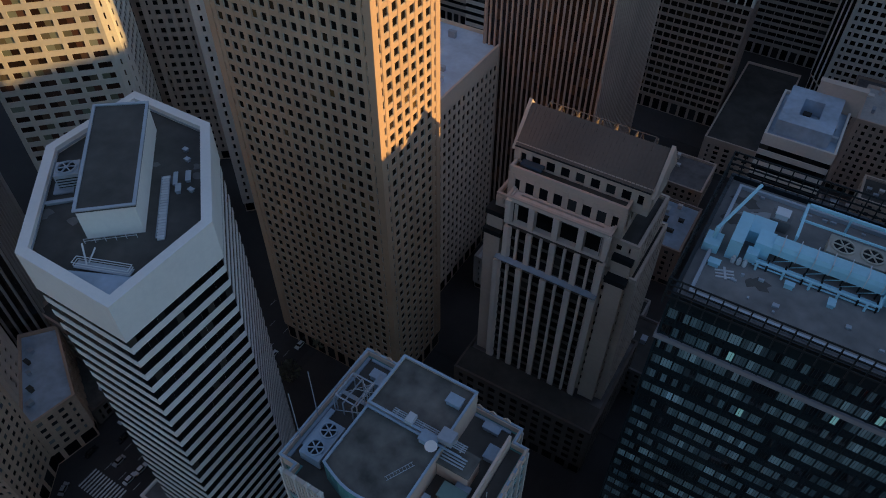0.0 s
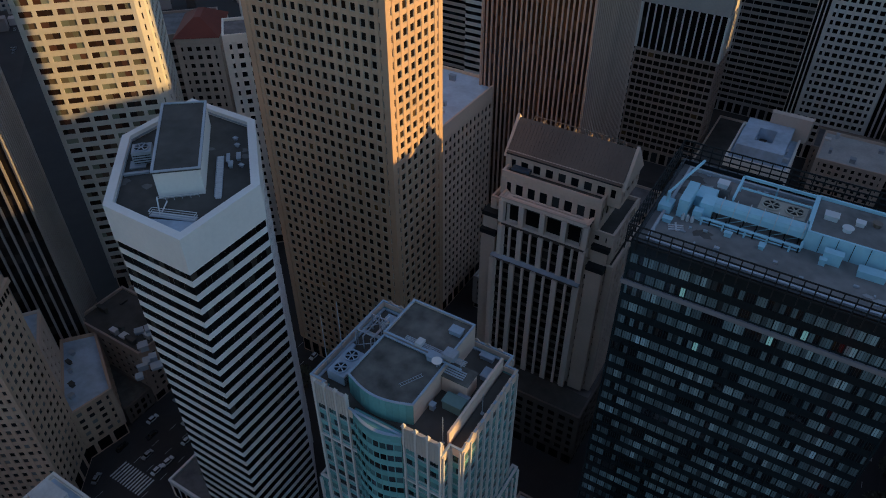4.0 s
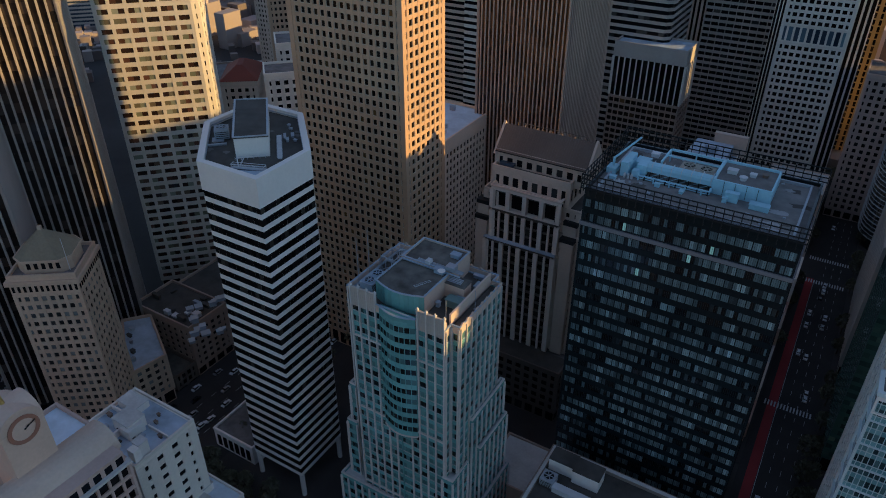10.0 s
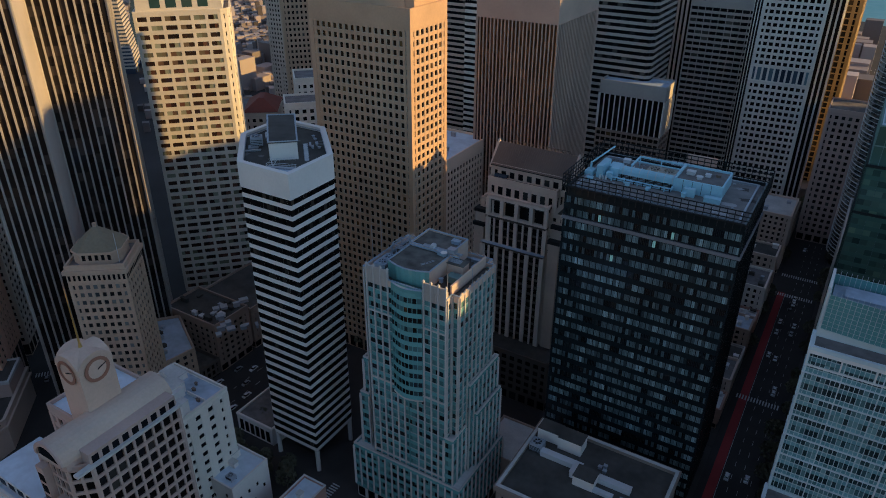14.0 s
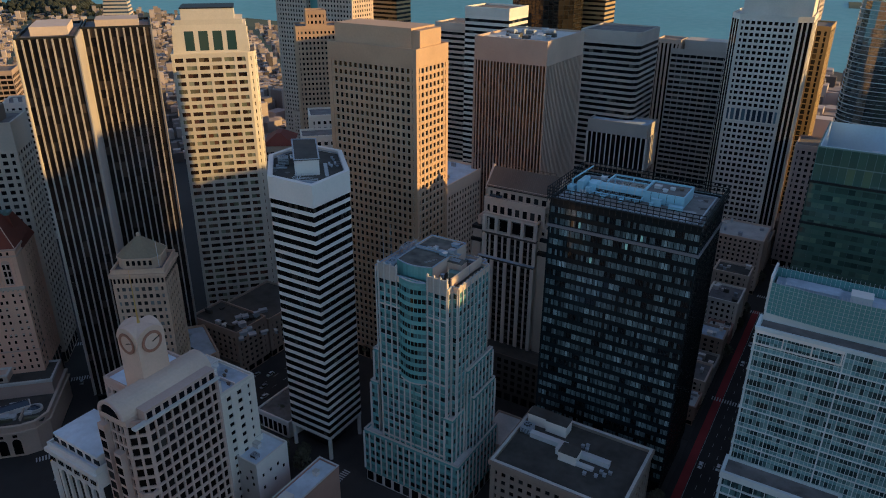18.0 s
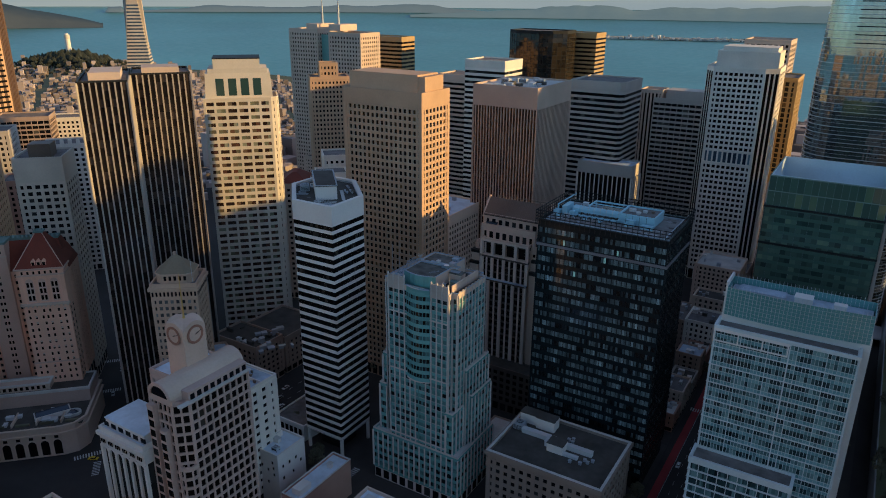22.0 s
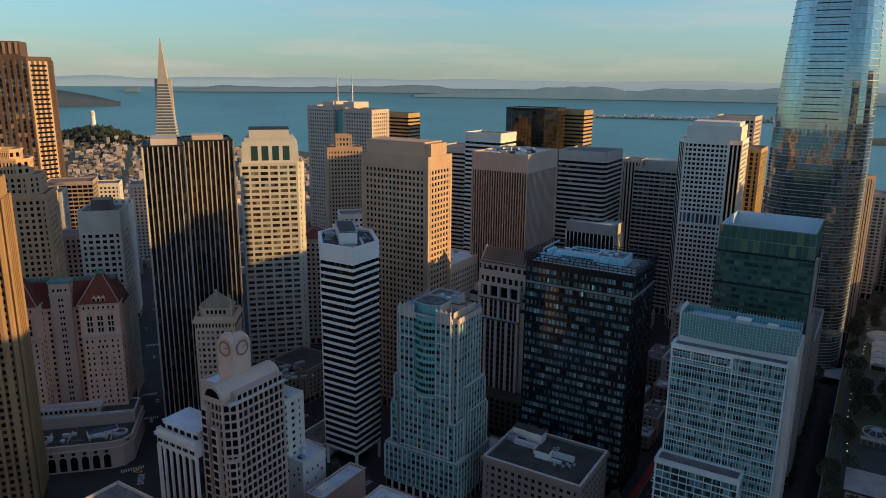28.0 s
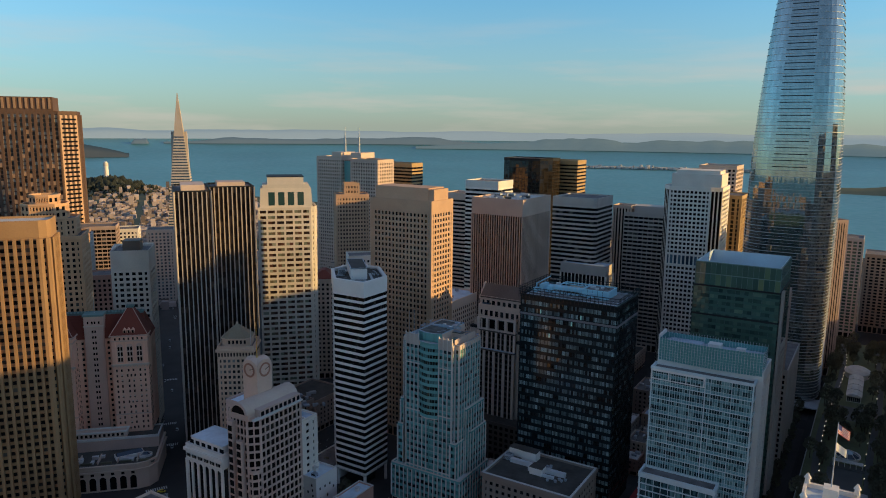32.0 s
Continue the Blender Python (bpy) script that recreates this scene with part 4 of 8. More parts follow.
# teal glass and stone tower with a bowed centre bay, stepped flanks and a terrace roof
tealp = [(-36, 3), (-32.6, 3), (-32.6, 0), (-2.6, 0), (-2.6, 3), (0, 3), (0, 26), (-2.6, 26), (-2.6, 29), (-36, 29)]
teal = tower("teal_stone_tower", "teal glass and pale stone tower with a bowed centre bay", (-18.7, 33.5), 0, tealp, 102.5, 22, (2, 2, 22, 2, 2, 16, 2, 2, 24, 18), pearl_stone, teal_panes,
             z0=20, z1=99, pier=0.0, band=0.42, band_out=-0.1, inset=0.22, roof=bitumen, seed=41, band_wall=teal_spandrel, cap=False, z_base=1)
TEAL_F = 79.0 / 22
teal_trim = mat("grey-teal stone trim", (0.36, 0.42, 0.41))
pier_tall = Solid().box(-0.2, 0.2, -0.34, 0.42, 20, 104.6).add([(-0.42, -0.42, 104.603), (0.42, -0.42, 104.603), (0.42, 0.42, 104.603), (-0.42, 0.42, 104.603), (0, 0, 105.5)], [(0, 1, 4), (1, 2, 4), (2, 3, 4), (3, 0, 4), (3, 2, 1, 0)]).mesh("pier", pearl_stone)
pier_short = Solid().box(-0.2, 0.2, -0.34, 0.42, 20, 60.3).mesh("pier", pearl_stone)
pier_side = Solid().box(-0.2, 0.2, -0.34, 0.42, 20, 100.4).mesh("pier", pearl_stone)
BOW0, BOW1 = -22.9, -11.5
for c in range(12):
    x = -32.3 + c * 29.4 / 11
    bowed = BOW0 + 0.4 < x < BOW1 - 0.4
    if bowed and -18.6 < x < -15.4:
        continue
    part("pier", pier_short if bowed else pier_tall, None, teal, at=(x, 0, 0))
for i, n in ((0, 1), (1, 1), (3, 1), (4, 1), (5, 8), (6, 1), (7, 1), (8, 11), (9, 9)):
    x0, y0, ux, uy, k = edge_frame(tealp, i)
    for c in range(n + 1):
        part("pier", pier_side, None, teal, at=(x0 + ux * (0.33 + c * (k - 0.66) / n), y0 + uy * (0.33 + c * (k - 0.66) / n), 0), turn=math.degrees(math.atan2(uy, ux)))
rail = Solid().ring(offset(tealp, 0.04), offset(tealp, -0.3), -0.09, 0.09).mesh("floor_rail", teal_trim)
for r in range(1, 22):
    part("floor_rail", rail, None, teal, at=(0, 0, 20 + (r + 0.24) * TEAL_F))
# the bowed bay, all glass, over the upper storeys
def bow(swell, grow=0.0):
    q = [(BOW0 + (BOW1 - BOW0) * k / 8, -0.15 - swell * math.sin(math.pi * k / 8) - grow) for k in range(9)]
    return q + [(BOW1, 1.0), (BOW0, 1.0)]


bow_p = bow(1.7)
bow_z0, bow_n = 20 + 11 * TEAL_F, 11
bow_panes = pane_mat("bow window glass", [(0, (0.005, 0.007, 0.008)), (0.66, (0.012, 0.018, 0.02)), (0.74, (0.05, 0.11, 0.115)), (1, (0.11, 0.23, 0.23))], spec=0.5)
for r in range(bow_n + 1):
    part("bow_spandrel", Solid().prism(bow_p, bow_z0 + r * TEAL_F - 0.85, bow_z0 + r * TEAL_F + 0.85), teal_spandrel, teal)
s = Solid()
rng = random.Random(141)
for i in range(8):
    pane_grid(s, bow_p, i, 1, bow_z0, 99, bow_n, 0.1, rng)
part("bow_panes", s, bow_panes, teal, kind="stuff")
for k in range(9):
    x, y = bow_p[k]
    part("bow_mullion", Solid().box(x - 0.06, x + 0.06, y - 0.08, y + 0.2, bow_z0, 99), teal_spandrel, teal)
part("bow_sill", Solid().prism(bow(1.7, 0.25), bow_z0 - 1.3, bow_z0 - 0.86), pearl_stone, teal)
# narrow glass strip under the bow
part("strip_mullion", Solid().box(-17.3, -17.0, -0.3, 0.1, 20, bow_z0 - 1.31), teal_spandrel, teal)
for z in (27.6, 60.4, 87.6):
    for x0, x1 in ((-32.6, BOW0), (BOW1, -2.6)) if z > 50 else ((-32.6, -2.6),):
        part("belt_course", Solid().box(x0, x1, -0.28, 0.3, z, z + 0.5), pearl_stone, teal)
# fluted stone parapets, and lower ones on the flanks
flute = Solid().box(-1.22, 1.22, -0.14, 0.5, 98.2, 104.2).box(-0.12, 0.12, -0.26, -0.13, 98.2, 104.0).box(-0.75, -0.55, -0.22, -0.13, 98.2, 103.8).box(0.55, 0.75, -0.22, -0.13, 98.2, 103.8).mesh("parapet_panel", grey_stone)
for c in range(11):
    x = -32.3 + (c + 0.5) * 29.4 / 11
    if BOW0 - 0.3 < x < BOW1 + 0.3:
        continue
    part("parapet_panel", flute, None, teal, at=(x, 0, 0))
part("parapet", Solid().ring(offset(tealp, 0.05), offset(tealp, -0.5), 98.6, 101.0), pale_stone, teal)
part("parapet_rim", Solid().ring(offset(tealp, 0.12), offset(tealp, -0.3), 101.003, 101.25), skylit_steel, teal)
for k in range(9):
    part("parapet_peak", Solid().add([(-0.3, 3.6 + 2.6 * k, 101.26), (-0.3, 5.2 + 2.6 * k, 101.26), (-0.3, 4.4 + 2.6 * k, 101.9), (0.1, 3.6 + 2.6 * k, 101.26), (0.1, 5.2 + 2.6 * k, 101.26), (0.1, 4.4 + 2.6 * k, 101.9)], [(0, 1, 2), (5, 4, 3), (0, 2, 5, 3), (2, 1, 4, 5), (1, 0, 3, 4)]), pale_stone, teal)
for k in range(11):
    part("parapet_peak", Solid().add([(-34.5 + 2.8 * k, 28.8, 101.26), (-32.9 + 2.8 * k, 28.8, 101.26), (-33.7 + 2.8 * k, 28.8, 101.9), (-34.5 + 2.8 * k, 29.1, 101.26), (-32.9 + 2.8 * k, 29.1, 101.26), (-33.7 + 2.8 * k, 29.1, 101.9)], [(0, 2, 1), (3, 4, 5), (0, 3, 5, 2), (2, 5, 4, 1), (1, 4, 3, 0)]), pale_stone, teal)
part("roof", Solid().prism(offset(tealp, -0.45), 98.2, 99.6), bitumen, teal)
drum = [(-27.0 + 15.4 * k / 12, 4.3 - 2.0 * math.sin(math.pi * k / 12)) for k in range(13)]
front_block = drum + [(-11.6, 16.9), (-27.0, 16.9)]
part("front_penthouse", Solid().prism(offset(front_block, -0.3), 99.5, 105.2), stained_roof, teal, "penthouse with a stained flat roof")
for k in range(12):
    (xa, ya), (xb, yb) = drum[k], drum[k + 1]
    part("crown_glass", Solid().prism([(xa + 0.03, ya), (xb - 0.03, yb), (xb - 0.03, yb + 0.28), (xa + 0.03, ya + 0.28)], 98.9, 105.3), teal_spandrel, teal, "curved teal glass screen")
part("crown_coping", Solid().ring(offset(front_block, 0.08), offset(front_block, -0.34), 105.303, 105.6), skylit_steel, teal)
part("bow_coping", Solid().prism(bow(1.5, 0.1), 99.0, 101.0), teal_spandrel, teal)
part("bow_rim", Solid().ring(bow(1.55, 0.2), bow(1.3, -0.2), 101.003, 101.25), skylit_steel, teal)
part("penthouse_wall", Solid().box(-11.9, -11.55, 4.5, 16.9, 99.5, 105.3), pale_stone, teal, "pale rendered penthouse wall")
part("penthouse_wall", Solid().box(-27.05, -26.7, 4.5, 16.9, 99.5, 105.3), pale_stone, teal, "pale rendered penthouse wall")
part("rear_penthouse", Solid().box(-26.7, -11.9, 17.3, 28.3, 99.5, 105.5), stained_roof, teal, "penthouse with a stained flat roof")
part("rear_penthouse_wall", Solid().ring([(-27.05, 17.0), (-11.6, 17.0), (-11.6, 28.6), (-27.05, 28.6)], [(-26.7, 17.3), (-11.9, 17.3), (-11.9, 28.3), (-26.7, 28.3)], 99.5, 106.0), pale_stone, teal)
part("rear_coping", Solid().ring([(-27.12, 16.93), (-11.53, 16.93), (-11.53, 28.67), (-27.12, 28.67)], [(-26.6, 17.4), (-12.0, 17.4), (-12.0, 28.2), (-26.6, 28.2)], 106.003, 106.2), skylit_steel, teal)
part("stair_head", Solid().box(-11.5, -5.6, 14.6, 18.6, 99.5, 103.9), pale_stone, teal)
part("stair_head_roof", Solid().box(-11.5, -5.4, 14.4, 18.8, 103.903, 104.15), stained_roof, teal)
part("inner_screen", Solid().box(-3.6, -3.1, 3.6, 25.4, 99.5, 103.6), pale_stone, teal)
part("front_screen", Solid().box(-11.0, -3.0, 1.0, 1.5, 99.5, 102.6), pale_stone, teal)
part("roof_beam", Solid().box(-26.5, -8, 16.3, 16.6, 105.61, 105.95), skylit_steel, teal)
for k in range(4):
    part("roof_pipe", Solid().rod((-11.4, 15.4 + 0.5 * k, 104.4 + 0.1 * k), (-7.0, 15.4 + 0.5 * k, 104.4 + 0.1 * k), 0.16, 6), steel, teal)
for seg, (poly, zt, cl) in enumerate((([(-0.5, 9), (1.2, 9), (1.2, 29.3), (-0.5, 29.3)], 64, (1, 7, 1, 1)), ([(-0.5, 12), (2.6, 12), (2.6, 29.6), (-0.5, 29.6)], 50.5, (1, 6, 1, 1)),
                                      ([(-38.0, 2.5), (-35.5, 2.5), (-35.5, 29.5), (-38.0, 29.5)], 65, (1, 1, 1, 9)), ([(-39.4, 1.6), (-35.6, 1.6), (-35.6, 29.8), (-39.4, 29.8)], 50, (1, 1, 1, 9)),
                                      ([(-3.3, -0.5), (0.4, -0.5), (0.4, 8.6), (-3.3, 8.6)], 47, (1, 3, 1, 1)), ([(-41.5, -1.6), (3.8, -1.6), (3.8, 31), (-41.5, 31)], 27, (16, 11, 16, 11)))):
    n = max(2, int((zt - 8) / 3.6))
    tower("", "", (0, 0), 0, poly, zt, n, cl, pearl_stone, teal_panes, z0=6.5, z1=zt - 1.4, pier=0.2, band=0.42, pier_out=0.22, band_out=-0.08, inset=0.2,
          roof=light_roof, shown=(), corner=0.45, seed=60 + seg, band_wall=teal_spandrel, sub=2, into=teal, z_base=0 if seg == 5 else 1)

# dark curtain-wall tower with a railed roof
glass = tower("dark_curtain_wall_tower", "dark glass curtain-wall tower with rows of pale blinds", (49.4, 87.3), 0, rect(57, 37), 121.6, 25, (26, 16, 26, 16), glass_black, smoke_panes,
              z0=8, z1=119, pier=0.13, band=0.45, pier_out=0.16, band_out=0.02, inset=0.12, roof=worn_roof, seed=42, sub=2, singles=312, single_panes=smoke_one, corner=0.4)
s = Solid()
for c in range(104):
    if c % 4:
        s.box(-57 + c * 57 / 104 - 0.035, -57 + c * 57 / 104 + 0.035, 0.04, 0.13, 8, 119)
for c in range(64):
    if c % 4:
        s.box(-0.13, -0.04, c * 37 / 64 - 0.035, c * 37 / 64 + 0.035, 8, 119)
part("mullion", s, dark_metal, glass, kind="stuff")
part("belt_course", Solid().ring(offset(rect(57, 37), 0.55), offset(rect(57, 37), -0.1), 109.6, 110.7), mat("grey belt stone", (0.22, 0.20, 0.21)), glass)
rail_poly = offset(rect(57, 37), 1.0)
for z in (121.4, 122.8, 124.2, 125.6):
    part("screen_rail", Solid().ring(offset(rect(57, 37), 1.05), offset(rect(57, 37), 0.9), z, z + 0.34), dark_metal, glass)
post = Solid().box(-0.12, 0.12, -0.12, 0.12, 119.5, 125.9).mesh("screen_post", dark_metal)
for i in range(4):
    x0, y0, ux, uy, k = edge_frame(rail_poly, i)
    n = int(k / 2.2)
    for c in range(n):
        part("screen_post", post, None, glass, at=(x0 + ux * c * k / n, y0 + uy * c * k / n, 0))
part("roof_kerb", Solid().ring(offset(rect(57, 37), -2.2), offset(rect(57, 37), -2.8), 120.4, 121.3), steel, glass)


def condenser(label, x, y, z, w, d, h, fans, paint, turn=0, group="rooftop cooling units"):
    t = thing("cooling_unit", label, "cooling unit", x, y, z, turn, group)
    part("casing", Solid().box(-w / 2, w / 2, -d / 2, d / 2, 0.5, h), paint, t)
    for sx_ in (-1, 1):
        for sy_ in (-1, 1):
            part("leg", Solid().box(sx_ * (w / 2 - 0.2) - 0.12, sx_ * (w / 2 - 0.2) + 0.12, sy_ * (d / 2 - 0.2) - 0.12, sy_ * (d / 2 - 0.2) + 0.12, 0, 0.5), dark_metal, t)
    for k in range(fans):
        cx_ = (k - (fans - 1) / 2) * w / fans
        r = min(w / fans, d) * 0.42
        ro = [(cx_ + r * math.cos(radians(22.5 * i)), r * math.sin(radians(22.5 * i))) for i in range(16)]
        ri = [(cx_ + 0.86 * r * math.cos(radians(22.5 * i)), 0.86 * r * math.sin(radians(22.5 * i))) for i in range(16)]
        part("fan_ring", Solid().ring(ro, ri, h + 0.004, h + 0.35), paint, t)
        part("fan_well", Solid().cyl(cx_, 0, h + 0.004, h + 0.06, 0.85 * r, n=16), dark_metal, t)
        for b in range(6):
            a = radians(60 * b)
            part("fan_blade", Solid().rod((cx_, 0, h + 0.25), (cx_ + 0.84 * r * math.cos(a), 0.84 * r * math.sin(a), h + 0.25), 0.14, 4), paint, t)
    for k in range(4):
        part("louvre", Solid().box(-w / 2 + 0.2, w / 2 - 0.2, -d / 2 - 0.06, -d / 2 + 0.02, 0.7 + k * (h - 1) / 4, 0.9 + k * (h - 1) / 4), dark_metal, t)
    return t


def roof_box(name, label, x, y, z, w, d, h, paint, cap=None, turn=0, group="rooftop boxes"):
    t = thing(name, label, "roof plant", x, y, z, turn, group)
    part("body", Solid().box(-w / 2, w / 2, -d / 2, d / 2, 0, h), paint, t)
    part("lid", Solid().box(-w / 2 - 0.15, w / 2 + 0.15, -d / 2 - 0.15, d / 2 + 0.15, h + 0.003, h + 0.2), cap or paint, t)
    return t


# its ice-blue roof plant
RZ = 120.5
plant = thing("roof_plant_house", "long ice-blue plant house with pipes and ducts", "roof plant", 0, 0, RZ)
part("low_house", Solid().ring([(23, 104), (38.6, 104), (38.6, 119), (23, 119)], [(23.5, 104.5), (38.1, 104.5), (38.1, 118.5), (23.5, 118.5)], 0, 4.4), ice_paint, plant)
part("low_house_roof", Solid().box(23.4, 38.2, 104.4, 118.6, 0, 3.7), worn_roof, plant)
for k in range(4):
    part("house_seam", Solid().box(26 + 3 * k, 26.12 + 3 * k, 103.9, 104.02, 0.2, 4.3), dark_metal, plant)
# a long round-backed duct on stands, open beneath
prof = [(104.6, 1.7), (104.6, 3.1), (105.0, 3.8), (105.8, 4.1), (106.8, 4.1), (107.5, 3.8), (107.8, 3.1), (107.8, 1.7)]
duct = Solid()
for x in (4.2, 22.9):
    duct.v += [(x, y, z) for y, z in prof]
n = len(prof)
duct.f = [(k, (k + 1) % n, n + (k + 1) % n, n + k) for k in range(n)] + [tuple(range(n - 1, -1, -1)), tuple(range(n, 2 * n))]
part("long_duct", duct, ice_paint, plant)
for k in range(7):
    part("duct_band", Solid().box(5.6 + 2.8 * k, 5.75 + 2.8 * k, 104.5, 107.9, 1.6, 4.2), pale_metal, plant)
    part("duct_leg", Solid().box(5.2 + 2.8 * k, 5.45 + 2.8 * k, 104.8, 105.05, 0, 1.7).box(5.2 + 2.8 * k, 5.45 + 2.8 * k, 107.3, 107.55, 0, 1.7), dark_metal, plant)
for k in range(6):
    part("duct_brace", Solid().rod((5.4 + 2.8 * k, 104.7, 0.1), (8.0 + 2.8 * k, 104.7, 1.7), 0.08, 4), ice_paint, plant)
part("duct_elbow", Solid().box(1.4, 4.2, 104.2, 108.2, 0.2, 3.4).box(0.6, 2.6, 102.2, 104.2, 0.2, 2.2), ice_paint, plant)
part("end_house", Solid().prism([(-2.6, 101.5), (-0.4, 101.5), (-0.4, 110), (-2.6, 110)], 0, 4.4), ice_paint, plant)
part("filter_house", Solid().box(-0.39, 3.6, 107.6, 112.4, 0, 2.6), ice_paint, plant)
for k in range(3):
    part("pump", Solid().cyl(-0.9 + 1.0 * k, 101.0, 0, 1.1, 0.4, n=8).cyl(-0.9 + 1.0 * k, 101.0, 1.1, 1.5, 0.25, n=8), pale_metal, plant)
for y, z, r in ((102.4, 0.9, 0.32), (103.4, 0.5, 0.22), (101.9, 0.4, 0.16)):
    part("pipe", Solid().rod((2.2, y, z), (23, y, z), r, 8), ice_paint, plant)
    part("pipe_elbow", Solid().rod((23, y, z), (23, y + 1.4, z + 0.6), r, 8), ice_paint, plant)
for k in range(7):
    part("pipe_stand", Solid().box(4.5 + 3 * k, 4.8 + 3 * k, 101.6, 103.8, 0, 1.0), dark_metal, plant)
for bx in ((7, 23, 118.4, 118.9, 3.6, 4.2), (7, 7.5, 108.5, 118.9, 3.6, 4.2), (22.6, 23.1, 107.9, 118.9, 3.6, 4.3), (7.5, 22.6, 113.6, 113.9, 3.7, 4.1)):
    part("frame_beam", Solid().box(*bx), ice_paint, plant)
for x, y in ((7.25, 109), (7.25, 118.6), (14.8, 118.6), (22.8, 118.6), (22.8, 113.7)):
    part("frame_post", Solid().box(x - 0.2, x + 0.2, y - 0.2, y + 0.2, 0, 3.6), ice_paint, plant)
part("vent_house", Solid().box(2.0, 5.6, 113.2, 116.4, 0, 2.4), worn_roof, plant)
for k in range(5):
    part("pipe_riser", Solid().cyl(3.0 + 4.5 * k, 101.2, 0, 1.8, 0.22, n=8), ice_paint, plant)
part("round_vent", Solid().cyl(30, 109, 3.7, 4.5, 0.9, n=14).cyl(30, 109, 4.5, 4.7, 1.15, n=14), pale_metal, plant)
part("round_vent", Solid().cyl(35, 114, 3.7, 4.4, 0.8, n=14).cyl(35, 114, 4.4, 4.6, 1.0, n=14), copper_roof, plant)
tan_metal = mat("tan painted cooling unit", (0.40, 0.36, 0.30), 0.6, 0.1)
condenser("tan cooling unit with two large roof fans", 17.2, 111.0, RZ, 9.6, 5.0, 3.4, 2, tan_metal)
for (x, y, w, d, h) in ((26.5, 112, 2.6, 2.0, 1.0), (32, 112.5, 1.6, 1.4, 0.8), (3.8, 114.6, 2.2, 2.0, 1.0)):
    roof_box("roof_vent", "square pale metal roof vent", x, y, RZ + (3.7 if x > 20 else 2.4), w, d, h, pale_metal)
for (x, y, w, d, h) in ((29.0, 101.8, 3.4, 1.6, 2.6), (27.5, 100.4, 1.2, 1.0, 1.3), (36.5, 101.0, 5.0, 2.2, 1.4), (9, 99.9, 1.4, 0.8, 0.9), (16, 99.6, 1.0, 1.6, 0.7), (-3.6, 98.6, 1.8, 1.2, 0.8)):
    roof_box("switch_cabinet", "ice-blue service cabinet on the roof", x, y, RZ, w, d, h, ice_paint)
cross = thing("helical_anchor", "pale cross-shaped roof anchor plate", "roof anchor", -1.2, 97.2, RZ, 20)
for k in range(3):
    part("bar", Solid().box(-1.6, 1.6, -0.9 + 0.8 * k, -0.6 + 0.8 * k, 0, 0.2), pale_metal, cross)
part("spine", Solid().box(-0.2, 0.2, -1.4, 1.6, 0.203, 0.35), pale_metal, cross)
davit = thing("window_washing_davit", "pale blue roof davit crane folded over the edge", "crane", -5.3, 103.5, RZ)
part("base", Solid().box(-1.4, 1.4, -2.2, 1.6, 0, 1.8), ice_paint, davit)
part("mast", Solid().cyl(0, 0, 1.8, 4.4, 0.4, n=8), ice_paint, davit)
part("boom", Solid().rod((0, 0, 4.2), (3.8, 12, 7.0), 0.32, 6), ice_paint, davit)
roofm = Solid()
rng = random.Random(3)
for k in range(26):
    a, b = rng.uniform(-4, 46), rng.choice((rng.uniform(91, 100), rng.uniform(119.5, 122)))
    roofm.box(a, a + rng.uniform(0.3, 1.2), b, b + rng.uniform(0.3, 0.8), RZ, RZ + rng.uniform(0.2, 0.6))
solid("roof_sleepers", roofm, steel, "small steel sleepers and anchors on the roof", "roof fittings", kind="stuff")

# aqua glass tower
aqua_frame = mat("pale grey-green frame metal", (0.66, 0.71, 0.71), 0.5, 0.1)
wg = tower("aqua_glass_tower", "aqua glass tower framed in white with a curved glass crown", (124.6, 77.2), 0, rect(49.7, 26), 102, 25, (12, 7, 12, 7), white_panel, aqua_panes,
           z0=7, z1=97, pier=0.1, band=0.2, pier_out=0.12, band_out=0.07, inset=0.25, roof=blue_roof, seed=43, sub=3, corner=3.0)
front = [(-50.4, -8), (-2.6, -8), (-2.6, 0.5), (-50.4, 0.5)]
tower("", "", (0, 0), 0, front, 98.6, 12, (5, 1, 5, 1), aqua_frame, aqua_panes, z0=6, z1=97.4, pier=0.03, band=0.035, pier_out=0.16, band_out=0.4, inset=0.25, roof=gravel_roof, seed=44, into=wg, corner=0.5, sub=1, cap=True)
s, s1 = Solid(), Solid()
rng = random.Random(77)
pane_grid(s, front, 0, 40, 6, 97.4, 24, 0.12, rng, gap=0.03, low=0.42, high=0.97)
pane_grid(s, front, 1, 8, 6, 97.4, 24, 0.12, rng, gap=0.03, low=0.42, high=0.97)
pane_grid(s1, front, 0, 40, 6, 97.4, 24, 0.10, rng, gap=0.03, low=0.02, high=0.42)
pane_grid(s1, front, 1, 8, 6, 97.4, 24, 0.10, rng, gap=0.03, low=0.02, high=0.42)
part("spandrel_panes", s1, aqua_spandrel, wg, kind="stuff")
part("front_panes", s, aqua_panes, wg, kind="stuff")
mull_mat = mat("grey-green mullion", (0.52, 0.61, 0.61), 0.5, 0.1)
fin = Solid().box(-0.07, 0.07, -0.2, 0.2, 6, 97.4).mesh("mullion", mull_mat)
for c in range(41):
    part("mullion", fin, None, wg, at=(-50.4 + c * 47.8 / 40, -8, 0))
for k in range(24):
    part("transom", Solid().box(-50.4, -2.6, -8.14, -7.9, 6 + 3.8083 * (k + 0.41), 6 + 3.8083 * (k + 0.41) + 0.12), mull_mat, wg)
part("top_frame", Solid().box(-50.6, -24.6, -8.5, -7.9, 96.4, 97.5).box(-50.6, -24.6, -8.5, -7.9, 92.2, 92.6), white_panel, wg, "white top-storey frame")
